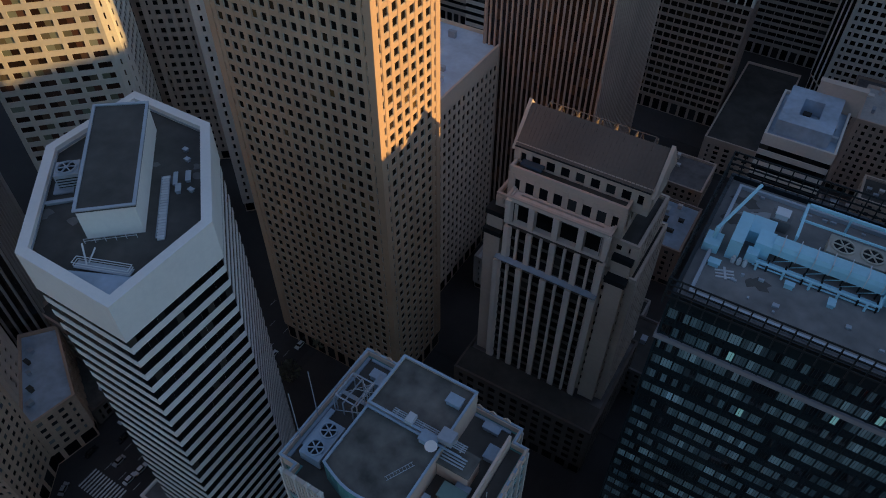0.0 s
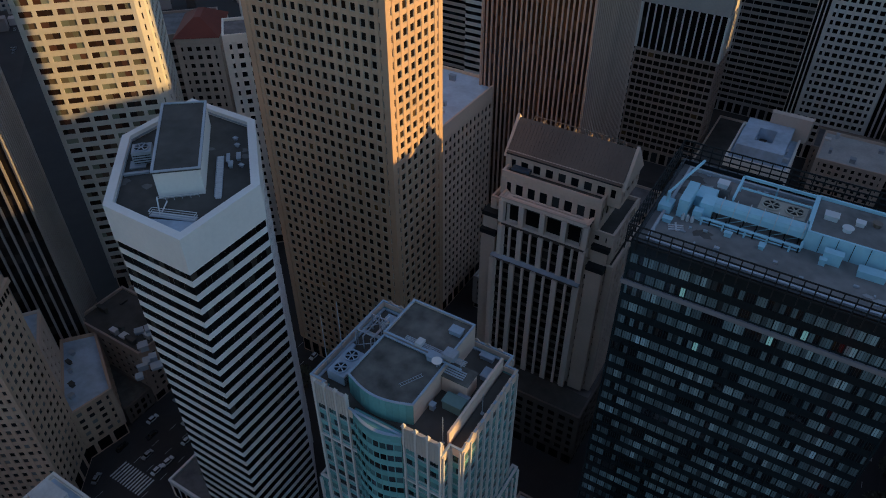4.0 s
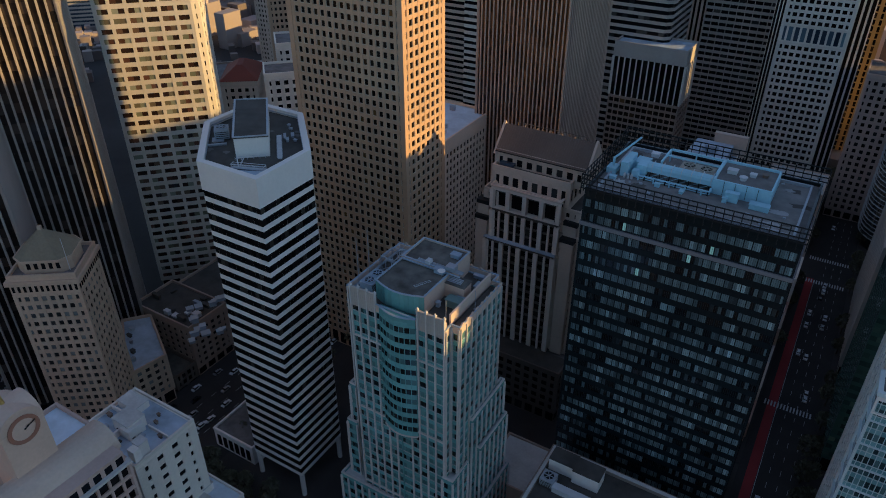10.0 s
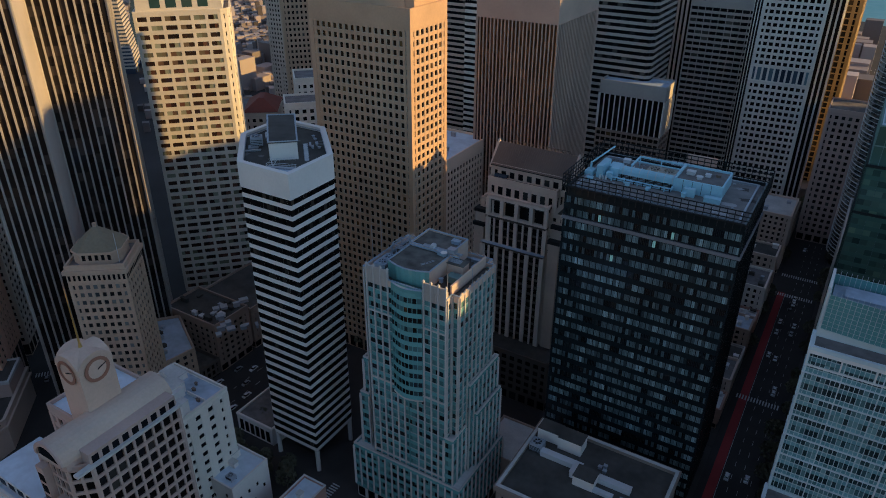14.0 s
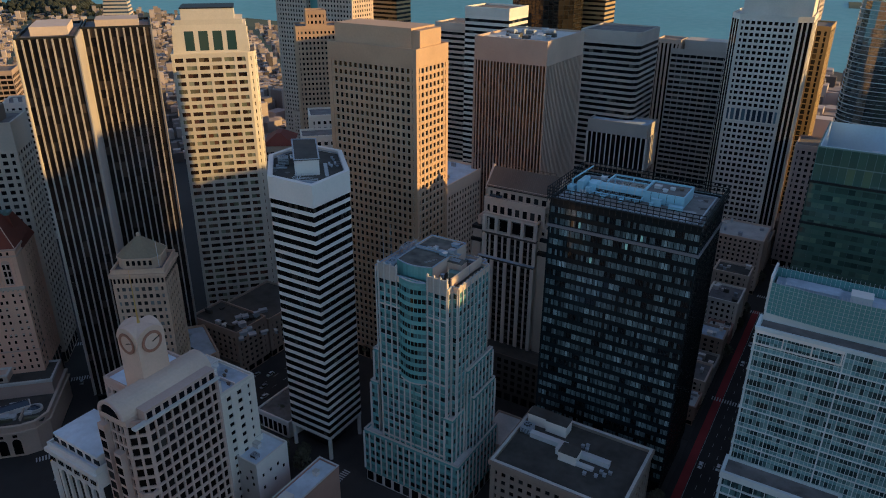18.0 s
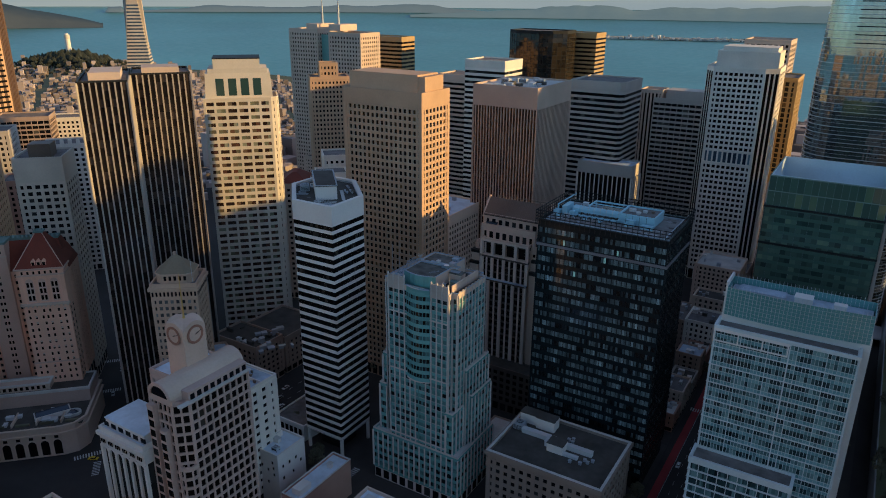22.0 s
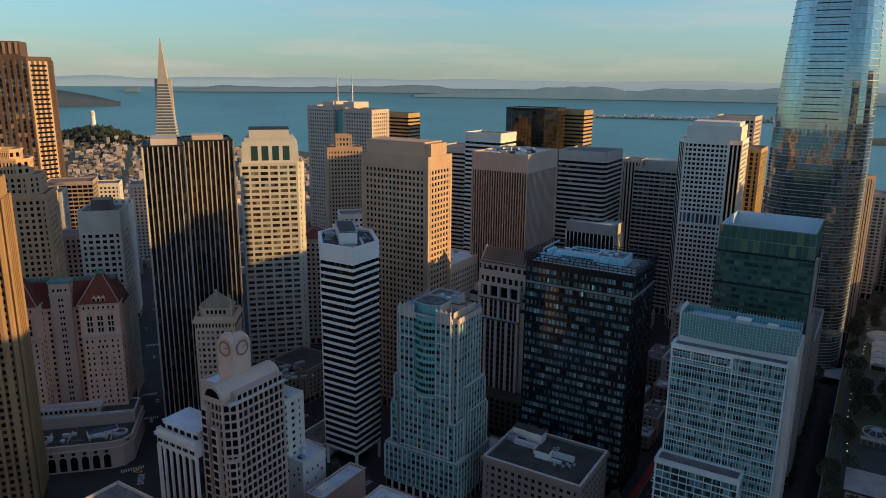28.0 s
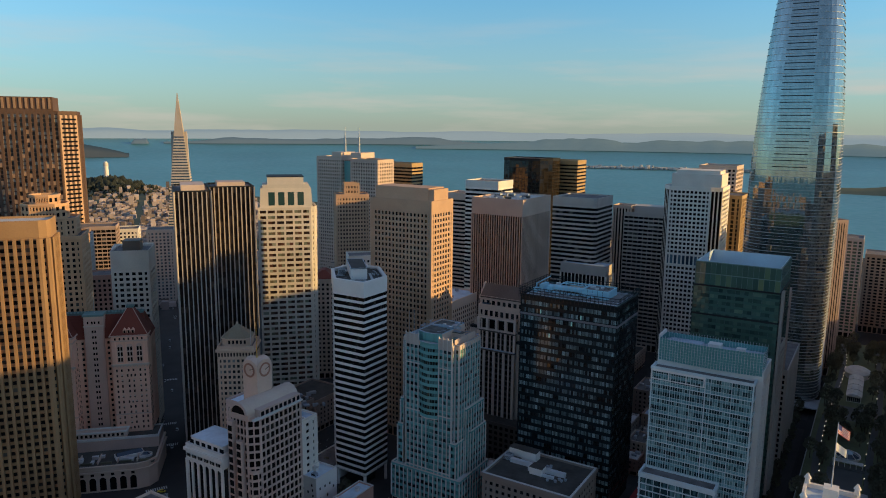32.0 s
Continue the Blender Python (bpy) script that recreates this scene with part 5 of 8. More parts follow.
for k in range(4):
    part("top_frame_post", Solid().box(-50.6 + 8.5 * k, -50.2 + 8.5 * k, -8.5, -7.9, 92.61, 96.39), white_panel, wg)
part("facade_joint", Solid().box(-24.5, -24.1, -8.4, -7.8, 6, 97.4), aqua_frame, wg)
tower("", "", (0, 0), 0, [(-51, -17), (-15, -17), (-15, -7.5), (-51, -7.5)], 45.4, 11, (10, 3, 10, 3), aqua_frame, aqua_panes, z0=6, z1=43, pier=0.06, band=0.10, pier_out=0.2, band_out=0.5, inset=0.2, roof=gravel_roof, seed=45, into=wg, corner=0.5, sub=3)
crown_pts = [(-49.2, -0.3)] + [(-49.2 + 48.7 * k / 12, -0.3 - 1.8 * math.sin(math.pi * k / 12)) for k in range(1, 12)] + [(-0.5, -0.3), (-0.5, 13), (-49.2, 13)]
part("crown_screen", Solid().ring(crown_pts, offset(crown_pts, -0.15), 100.2, 111.3), teal_spandrel, wg, "curved aqua glass crown")
blade = Solid().box(-0.05, 0.05, -0.34, 0.1, 100.2, 112.6).mesh("crown_fin", pale_metal)
for k in range(37):
    f = k / 36
    part("crown_fin", blade, None, wg, at=(-49.2 + 48.7 * f, -0.38 - 1.8 * math.sin(math.pi * f), 0))
    part("crown_fin", blade, None, wg, at=(-49.2 + 48.7 * f, 13.1, 0))
for z in (100.3, 101.6, 103.0, 104.4, 105.8, 107.2, 108.6, 110.0, 111.3):
    part("crown_rail", Solid().ring(offset(crown_pts, 0.14), offset(crown_pts, 0.03), z, z + 0.06), mull_mat, wg)
part("crown_roof", Solid().prism([(-48.6, 1.6), (-1.1, 1.6), (-1.1, 12.4), (-48.6, 12.4)], 100.9, 108.4), blue_roof, wg)
part("crown_end", Solid().box(-50.0, -49.3, 0.6, 13, 100.9, 113), white_panel, wg)
roof_box("roof_plant_box", "pale plant box behind the glass crown", 101, 83.2, 108.4, 6, 5, 2.6, white_panel)
roof_box("roof_plant_box", "pale plant box behind the glass crown", 113, 83.5, 108.4, 4, 3, 2.0, white_panel)
roof_box("roof_tank_house", "blue-grey roof tank house", 87, 83.6, 108.4, 16, 6, 1.4, blue_roof)

# green glass tower with an open roof well
crown_green = pane_mat("clear green crown glass", [(0, (0.045, 0.095, 0.078)), (0.85, (0.075, 0.145, 0.11)), (1, (0.17, 0.23, 0.12))], spec=0.9, rough=0.03)
dark_green = mat("dark green mullion metal", (0.05, 0.10, 0.09), 0.4, 0.3)
green = tower("green_glass_tower", "dark green glass tower with an open roof well", (122, 142.7), 0, [(-46, 0), (0, 0), (0, 46), (-46, 46)], 141, 33, (10, 10, 10, 10), dark_green, green_panes,
              z0=8, z1=127, pier=0.03, band=0.42, pier_out=0.06, band_out=-0.02, inset=0.12, band_wall=crown_green, roof=blue_roof, seed=46, sub=2, corner=0.2, cap=False)
tower("", "", (0, 0), 0, offset(rect(46, 46), -0.3), 141.2, 2, (16, 16, 16, 16), verdigris, crown_green, z0=127.6, z1=141, pier=0.04, band=0.06, pier_out=0.04, band_out=0.04, inset=0.1, seed=47, into=green, z_base=1, cap=False, corner=0.15)
well_glass = mat("pale blue crown wall", (0.52, 0.62, 0.66), 0.4, spec=0.5)
part("well_wall", Solid().ring(offset(rect(46, 46), -0.85), offset(rect(46, 46), -1.2), 130.1, 141.4), well_glass, green)
part("roof", Solid().prism(offset(rect(46, 46), -1.25), 126, 130), white_roof, green)
part("side_slab", Solid().box(0.3, 1.6, 2, 8, 8, 128), grey_stone, green)
for z in (110, 126.9):
    part("terrace_band", Solid().ring(offset(rect(46, 46), 0.35), offset(rect(46, 46), -0.4), z, z + 0.9), dark_metal, green)
for k in range(6):
    roof_box("roof_plant_box", "pale plant box in the roof well", 84 + 6 * k, 158 + (k % 3) * 8, 130, 3 + k % 2 * 2, 3, 2 + k % 3, pale_metal)

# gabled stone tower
gab = tower("gabled_stone_tower", "stepped stone tower with a brown gabled metal roof", (0, 0), 0, [(-64, 113), (-18, 113), (-18, 152), (-64, 152)], 26.5, 5, (12, 9, 12, 9), shade_stone, void_panes,
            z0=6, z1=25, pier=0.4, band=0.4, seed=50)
tower("", "", (0, 0), 0, [(-62, 126), (-20, 126), (-20, 150), (-62, 150)], 80, 14, (14, 8, 14, 8), pale_stone, void_panes, z0=26.4, z1=78.5, pier=0.62, band=0.5, seed=51, into=gab, z_base=1, roof=bitumen)
tower("", "", (0, 0), 0, [(-60.5, 127.2), (-21.5, 127.2), (-21.5, 149), (-60.5, 149)], 90, 3, (12, 7, 12, 7), pale_stone, dark_panes, z0=80, z1=89, pier=0.58, band=0.42, seed=52, into=gab, z_base=1, roof=bitumen)
gab_rib = mat("pale buff stone ribs", (0.78, 0.63, 0.53))
gab_spandrel = mat("dim bronze spandrel", (0.10, 0.075, 0.06), 0.5)
tower("", "", (0, 0), 0, [(-57.2, 122.5), (-28.4, 122.5), (-28.4, 126.5), (-57.2, 126.5)], 71.5, 12, (4, 1, 4, 1), gab_rib, void_panes, z0=26.4, z1=70.5, pier=0.24, band=0.34, pier_out=0.55, band_out=-0.2, inset=0.35,
      seed=53, into=gab, z_base=1, sub=2, roof=light_roof, corner=1.5, band_wall=gab_spandrel)
tower("", "", (0, 0), 0, [(-55.6, 124), (-28.6, 124), (-28.6, 128), (-55.6, 128)], 84, 3, (4, 1, 4, 1), gab_rib, void_panes, z0=71.4, z1=83, pier=0.24, band=0.24, pier_out=0.55, band_out=-0.2, inset=0.35, seed=54, into=gab, z_base=1, sub=2, corner=1.4, cap=False, band_wall=gab_spandrel)
tower("", "", (0, 0), 0, [(-55.6, 124), (-28.6, 124), (-28.6, 129), (-55.6, 129)], 93.2, 1, (4, 1, 4, 1), gab_rib, void_panes, z0=84.4, z1=92.2, pier=0.24, band=0.12, pier_out=0.55, inset=1.6, seed=55, into=gab, z_base=1, corner=1.4, roof=bitumen)
half = Solid().box(-0.38, 0.38, -0.42, 0.4, 26.6, 70.4).mesh("pilaster", gab_rib)
upper_half = Solid().box(-0.36, 0.36, -0.42, 0.4, 71.6, 83.0).mesh("pilaster", gab_rib)
for k in range(4):
    part("pilaster", half, None, gab, at=(-57.2 + 28.8 * (k + 0.5) / 4, 122.5, 0))
    part("pilaster", upper_half, None, gab, at=(-55.6 + 27.0 * (k + 0.5) / 4, 124, 0))
part("ledge", Solid().box(-57.6, -28.0, 121.9, 123.9, 71.503, 71.8), blue_roof, gab)
part("cornice", Solid().ring([(-56.2, 123.5), (-28.0, 123.5), (-28.0, 129), (-56.2, 129)], [(-55.5, 124.2), (-28.7, 124.2), (-28.7, 128.4), (-55.5, 128.4)], 93.203, 93.6), pale_stone, gab)
part("podium_deck", Solid().box(-63.4, -18.6, 113.6, 122, 26.503, 26.7), bitumen, gab)
tower("", "", (0, 0), 0, [(-57.6, 127.5), (-26.6, 127.5), (-26.6, 148), (-57.6, 148)], 100, 1, (8, 5, 8, 5), pale_stone, dark_panes, z0=90, z1=98, pier=0.4, band=0.4, seed=56, into=gab, z_base=1, roof=bitumen)
tower("", "", (0, 0), 0, [(-58.2, 131), (-22.6, 131), (-22.6, 145.5), (-58.2, 145.5)], 104.5, 1, (9, 4, 9, 4), pale_stone, dark_panes, z0=98, z1=103.6, pier=0.42, band=0.5, seed=57, into=gab, z_base=1)
roof_slope = Solid().add([(-58, 130.4, 104.3), (-22.8, 130.4, 104.3), (-22.8, 138.2, 112.2), (-58, 138.2, 112.2), (-58, 146.1, 104.3), (-22.8, 146.1, 104.3)],
                         [(0, 1, 2, 3), (3, 2, 5, 4), (0, 3, 4), (1, 5, 2), (0, 4, 5, 1)])
part("gable_roof", roof_slope, copper_roof, gab, "brown standing-seam metal roof")
seam = Solid().rod((0, 130.4, 104.42), (0, 138.2, 112.32), 0.09, 4).mesh("roof_seam", copper_roof)
for k in range(36):
    part("roof_seam", seam, None, gab, at=(-57.5 + k * 0.98, 0, 0))
for x in (-58.9, -22.7):
    part("gable_end", Solid().add([(x, 130.2, 103), (x, 138.2, 113.2), (x, 146.3, 103), (x + 0.9, 130.2, 103), (x + 0.9, 138.2, 113.2), (x + 0.9, 146.3, 103)], [(0, 1, 2), (5, 4, 3), (0, 3, 4, 1), (1, 4, 5, 2), (2, 5, 3, 0)]), pale_stone, gab)
for k in range(6):
    part("ridge_bracket", Solid().box(-52 + 5 * k, -51.7 + 5 * k, 139.5, 142, 108, 111.2), copper_roof, gab)
for k in range(9):
    part("ridge_frame", Solid().rod((-54 + 3.4 * k, 136.6, 110.9), (-54 + 3.4 * k, 139.6, 112.9), 0.12, 5).rod((-54 + 3.4 * k, 139.6, 112.9), (-54 + 3.4 * k, 142.2, 108.6), 0.12, 5), copper_roof, gab)
part("ridge_rail", Solid().rod((-54, 139.6, 112.9), (-26.8, 139.6, 112.9), 0.12, 5), copper_roof, gab)
part("eaves_gutter", Solid().rod((-58, 130.2, 104.2), (-22.8, 130.2, 104.2), 0.2, 6), dark_metal, gab)
part("terrace_skylight", Solid().box(-55.4, -49.6, 128.6, 130.4, 100.003, 101.0), blue_panes, gab)
for x, y, z in ((-24.5, 124.8, 78), (-24.5, 127, 84), (-59.5, 124.8, 78), (-59.5, 126, 84)):
    part("shoulder_block", Solid().box(x - 2.4, x + 2.4, y - 1.2, y + 2.4, 26.5, z), pale_stone, gab)
    part("shoulder_planter", Solid().box(x - 2.7, x + 2.7, y - 1.5, y + 2.6, z + 0.004, z + 1.6), dark_metal, gab)

# ---- hexagonal tower's roof ----
HZ = 126.9
rig = thing("window_washing_rig", "grey window-washing gondola on the roof edge", "maintenance rig", -88, 38.5, HZ, 20)
part("platform", Solid().box(-5, 5, -0.8, 0.8, 0.3, 0.5), steel, rig)
for z in (0.9, 1.5):
    part("rail", Solid().ring([(-5, -0.8), (5, -0.8), (5, 0.8), (-5, 0.8)], [(-4.9, -0.7), (4.9, -0.7), (4.9, 0.7), (-4.9, 0.7)], z, z + 0.1), pale_metal, rig)
part("arm", Solid().rod((-3, 0, 0.5), (-4.5, 2.5, 2.8), 0.15), pale_metal, rig)
part("arm", Solid().rod((-3, 0.6, 0.5), (-2.2, 2.4, 2.4), 0.15), pale_metal, rig)
condenser("grey roof cooling unit on a slatted stand", -110.5, 50.5, HZ, 4.2, 4.2, 3.4, 1, steel, 45)
hatch = thing("roof_skylight", "square framed roof skylight", "skylight", -113.5, 61.5, HZ, 45)
part("frame", Solid().ring([(-2.6, -2.6), (2.6, -2.6), (2.6, 2.6), (-2.6, 2.6)], [(-2.2, -2.2), (2.2, -2.2), (2.2, 2.2), (-2.2, 2.2)], 0, 0.6), pale_metal, hatch)
part("pane", Solid().box(-2.15, 2.15, -2.15, 2.15, 0.1, 0.3), blue_panes, hatch)
part("lift_house_roof", Solid().prism(offset([(-96.2, 41.9), (-89.1, 48.2), (-109.6, 69.9), (-117.4, 63.8)], 0.25), 133.003, 133.35), bitumen, hexa)
part("roof_tray", Solid().prism([(-85.8, 47.8), (-84.9, 48.6), (-96.5, 61), (-97.4, 60.2)], HZ, HZ + 0.25), pale_metal, hexa)
part("corner_plate", Solid().prism([(-93, 35.2), (-82.4, 35.2), (-82.4, 40)], HZ, HZ + 0.2), blue_roof, hexa)
for (x, y) in ((-99.5, 68), (-97, 66), (-90, 60)):
    roof_box("roof_vent", "small pale roof vent", x, y, HZ, 0.8, 0.6, 0.5, steel)

part("parapet_lip", Solid().ring(offset(HX, -1.0), offset(HX, -1.75), 127.2, 127.6), steel, hexa)
part("lift_house_door", Solid().prism([(-91.6, 50.2), (-90.6, 49.1), (-90.5, 49.2), (-91.5, 50.3)], HZ, HZ + 2.2), dark_metal, hexa)
part("lift_house_rim", Solid().ring(offset([(-96.2, 41.9), (-89.1, 48.2), (-109.6, 69.9), (-117.4, 63.8)], 0.32), offset([(-96.2, 41.9), (-89.1, 48.2), (-109.6, 69.9), (-117.4, 63.8)], -0.25), 133.353, 133.6), steel, hexa)
grate = thing("roof_walkway", "pale slatted walkway along the lift house", "walkway", -85.6, 48.4, HZ + 0.26, 133)
for k in range(22):
    part("slat", Solid().box(0.75 * k, 0.75 * k + 0.5, -0.65, 0.65, 0, 0.12), pale_metal, grate)
for sy_ in (-0.75, 0.75):
    part("stringer", Solid().box(0, 16.4, sy_ - 0.06, sy_ + 0.06, 0, 0.2), steel, grate)
guard = thing("roof_guard_rail", "thin pale guard rail beside the lift house", "railing", -95.6, 40.9, HZ, 42)
for k in range(6):
    part("post", Solid().cyl(1.7 * k, 0, 0, 1.1, 0.05, n=5), pale_metal, guard)
for z in (0.6, 1.08):
    part("rail", Solid().rod((0, 0, z), (8.5, 0, z), 0.05, 5), pale_metal, guard)
for k, (x, y, w, d, h_, turn) in enumerate(((-93.2, 62.5, 2.6, 0.7, 0.5, 133), (-92.2, 59.0, 0.7, 2.0, 0.6, 43), (-94.8, 60.8, 0.5, 3.4, 0.35, 43), (-107.6, 45.6, 5.2, 0.5, 0.4, 45), (-110.2, 48.4, 3.2, 2.8, 0.25, 45))):
    roof_box("roof_duct", "low grey conduit box on the roof", x, y, HZ, w, d, h_, steel, turn=turn, group="roof conduits")
stain = Solid()
rng = random.Random(92)
for k in range(16):
    x, y, r0 = -101 + rng.uniform(-11, 11), 54 + rng.uniform(-12, 12), rng.uniform(0.4, 1.6)
    stain.add([(x + r0 * rng.uniform(0.5, 1.3) * math.cos(radians(36 * i)), y + r0 * rng.uniform(0.5, 1.3) * math.sin(radians(36 * i)), HZ + 0.008 + 0.003 * k) for i in range(10)], [tuple(range(10))])
solid("roof_stain", stain, mat("pale dried roof puddle", (0.17, 0.16, 0.15), 0.8, var=0.7, near=0.9), "dried puddle marks on the dark roof", "roof stain", kind="stuff")

# ---- teal tower's roof ----
TZ = 99.6
condenser("blue-grey cooling unit with two roof fans", -49.5, 42, TZ, 7.5, 4.2, 3.0, 2, skylit_steel, 90)
rack = thing("pipe_rack", "steel frame with pipes on the roof", "roof plant", -49.5, 52, TZ)
for k in range(4):
    part("post", Solid().box(-3 + 2 * k, -2.8 + 2 * k, -3, -2.8, 0, 4), steel, rack)
    part("post", Solid().box(-3 + 2 * k, -2.8 + 2 * k, 3, 3.2, 0, 4), steel, rack)
    part("beam", Solid().box(-3 + 2 * k, -2.8 + 2 * k, -2.79, 2.99, 3.7, 4), steel, rack)
part("pipe", Solid().rod((-3, 0, 2), (3.4, 0, 2), 0.4, 8), steel, rack)
part("brace", Solid().rod((-3, -2.9, 0), (3, -2.9, 4), 0.1), steel, rack)
part("brace", Solid().rod((3, 3.1, 0), (-3, 3.1, 4), 0.1), steel, rack)
roof_box("roof_vent", "blue-grey roof vent box", -47.6, 57.5, TZ, 2.6, 2.2, 2, skylit_steel)
roof_box("green_tank", "green steel tank on the roof", -25.6, 45.4, TZ, 4.2, 2.6, 2.2, verdigris)
roof_box("roof_vent", "pale roof vent box", -32.8, 58.4, 105.5, 2.6, 1.8, 1.0, skylit_steel)
roof_box("roof_vent", "pale roof vent box", -32.8, 49.9, 105.2, 3.0, 1.8, 1.2, skylit_steel)
dish = thing("satellite_dish", "white satellite dish on a short pole", "antenna", -31.6, 48.6, 105.2)
part("pole", Solid().cyl(0, 0, 0, 1.4, 0.12, n=6), steel, dish)
part("reflector", Solid().cyl(0, 0, 1.4, 1.8, 0.3, 1.1, n=14), white_panel, dish)
for x, y, h in ((-54.1, 41.2, 14.5), (-54.1, 46.2, 14.5), (-23.2, 37, 8), (-20.2, 47, 6)):
    mast = thing("antenna_mast", "thin grey roof antenna mast", "antenna", x, y, TZ, group="roof antennas")
    part("foot", Solid().box(-0.3, 0.3, -0.3, 0.3, 0, 0.3), steel, mast)
    part("rod", Solid().rod((0, 0, 0.3), (0, 0, h), 0.09, 5), steel, mast)

# pipes, gutters and clutter between the teal tower's penthouses
run = thing("pipe_run", "bundle of blue-grey pipes crossing the roof", "pipes", -41.0, 50.9, 105.5)
for k in range(4):
    part("pipe", Solid().rod((0, 0.35 * k, 0.5 + 0.06 * k), (14.5, 0.35 * k, 0.5 + 0.06 * k), 0.12, 6), steel, run)
for k in range(6):
    part("stand", Solid().box(0.6 + 2.6 * k, 0.8 + 2.6 * k, -0.2, 1.3, 0, 0.42), steel, run)
part("junction_box", Solid().box(9.5, 12.2, -0.6, 1.8, 0.7, 2.0), steel, run)
part("junction_box", Solid().box(3.0, 4.4, -0.5, 1.4, 0.7, 1.6), pale_metal, run)
brace_t = thing("roof_lattice_mast", "short steel lattice mast with cables", "mast", -46.7, 51.6, TZ)
for ox in (-0.6, 0.6):
    for oy in (-0.6, 0.6):
        part("leg", Solid().rod((ox, oy, 0), (0.4 * ox, 0.4 * oy, 8.2), 0.08, 5), steel, brace_t)
for k in range(7):
    a = 0.6 * (1 - 0.6 * k / 7.4)
    part("lacing", Solid().rod((-a, -a, 0.3 + 1.1 * k), (a, -a, 1.3 + 1.1 * k), 0.05, 4), steel, brace_t)
    part("lacing", Solid().rod((a, a, 0.3 + 1.1 * k), (-a, a, 1.3 + 1.1 * k), 0.05, 4), steel, brace_t)
for a in range(5):
    part("arm", Solid().rod((0, 0, 7.4), (1.8 * math.cos(1.25 * a), 1.8 * math.sin(1.25 * a), 8.4), 0.05, 4), pale_metal, brace_t)
rng = random.Random(93)
for k, (x, y, w, d, h_) in enumerate(((-49.6, 58.6, 2.6, 1.6, 1.3), (-47.0, 47.8, 1.2, 3.4, 0.9), (-24.8, 47.2, 2.4, 1.8, 1.5), (-23.8, 55.8, 2.0, 2.6, 1.2), (-26.2, 60.2, 3.0, 1.2, 0.9), (-52.6, 44.5, 0.7, 8.0, 0.5), (-29.2, 43.0, 1.0, 1.0, 1.4))):
    roof_box("roof_vent", "blue-grey roof vent box", x, y, TZ, w, d, h_, skylit_steel)
# gutters along the parapets
for k, (x0, x1, y0, y1) in enumerate(((-54.0, -53.4, 37.5, 61.5), (-53.0, -23, 61.2, 61.7), (-22.2, -21.8, 37.5, 58.5))):
    part("roof_gutter", Solid().box(x0 + 18.7, x1 + 18.7, y0 - 33.5, y1 - 33.5, 99.61, 99.95), skylit_steel, teal)

# open steel frame and ladder on the teal tower's roof
frm = thing("roof_steel_frame", "open grey steel frame over the roof well", "steel frame", -52.2, 49.5, TZ)
for ox in (0, 4.6):
    for oy in (0, 5.4):
        part("post", Solid().box(ox - 0.1, ox + 0.1, oy - 0.1, oy + 0.1, 0, 4.8), steel, frm)
    part("beam", Solid().box(ox - 0.12, ox + 0.12, 0.1, 5.3, 4.6, 4.8), steel, frm)
for oy in (0, 5.4):
    part("beam", Solid().box(0.12, 4.48, oy - 0.12, oy + 0.12, 4.6, 4.8), steel, frm)
part("brace", Solid().rod((0.1, 0, 4.7), (4.5, 5.4, 4.7), 0.07, 5), steel, frm)
lad = thing("roof_ladder", "pale steel ladder lying on the roof", "ladder", -35, 40.5, 105.2, 62)
for sy_ in (0, 0.7):
    part("rail", Solid().rod((0, sy_, 0.1), (5.2, sy_, 0.1), 0.05, 5), steel, lad)
for k in range(9):
    part("rung", Solid().rod((0.3 + 0.58 * k, 0, 0.1), (0.3 + 0.58 * k, 0.7, 0.1), 0.04, 4), steel, lad)

# ---- brick block's roof ----
BZ = 33.9
for (x, y, w, d, h, m_) in ((3.5, 65.5, 8, 5.5, 4.6, white_panel), (12, 64.5, 8.5, 6, 5.0, white_panel), (22, 51.5, 7, 6, 3.8, white_panel)):
    roof_box("stair_house", "white stair and lift house with a dark cap", x, y, BZ, w, d, h, m_, bitumen)
for (x, y, w, d, h) in ((11.5, 56, 15, 2.2, 2.0), (31, 54.5, 11, 2.2, 2.0), (17.5, 53.5, 2.2, 5, 2.4), (28.5, 49.5, 7, 1.6, 1.0)):
    roof_box("air_duct", "pale blue roof air duct", x, y, BZ, w, d, h, pale_metal)
condenser("grey cooling tower on a steel stand", 1.8, 57.5, BZ, 4.4, 4.4, 3.2, 1, steel)
for (x, y) in ((24, 60), (26, 59), (25.5, 61.3), (35, 50), (36.5, 49), (38, 51), (34, 47), (30, 46)):
    roof_box("roof_vent", "small grey roof vent", x, y, BZ, 1.1, 1.0, 1.0, steel)
part("cornice", Solid().ring(offset(rect(49.5, 37), 0.9), offset(rect(49.5, 37), -0.7), 33.4, 35.2), brick_wall, rh)
part("coping", Solid().ring(offset(rect(49.5, 37), 0.3), offset(rect(49.5, 37), -0.75), 35.203, 35.5), light_roof, rh)


# ---- barrel-roofed tower with clock turret, and its neighbours ----
CB = [(-91.2, -57), (-79.4, -57), (-75, -52.6), (-75, -25), (-91.2, -25)]
clk = tower("barrel_roof_tower", "pink stone tower with a barrel-vaulted metal roof", (0, 0), 0, CB, 80, 18, (5, 2, 9, 6, 10), pink_stone, void_panes, z0=6, z1=78.6, pier=0.22, band=0.25, pier_out=0.14, band_out=0.07, seed=48, inset=0.45, corner=0.7, shown=(0, 1, 2))
n = 14
vault = [(-83.6 + 5.7 * math.cos(math.pi * k / n), 81.5 + 5.2 * math.sin(math.pi * k / n)) for k in range(n + 1)]
s = Solid()
for y in (-58.0, -24.2):
    s.v += [(x, y, z) for x, z in vault]
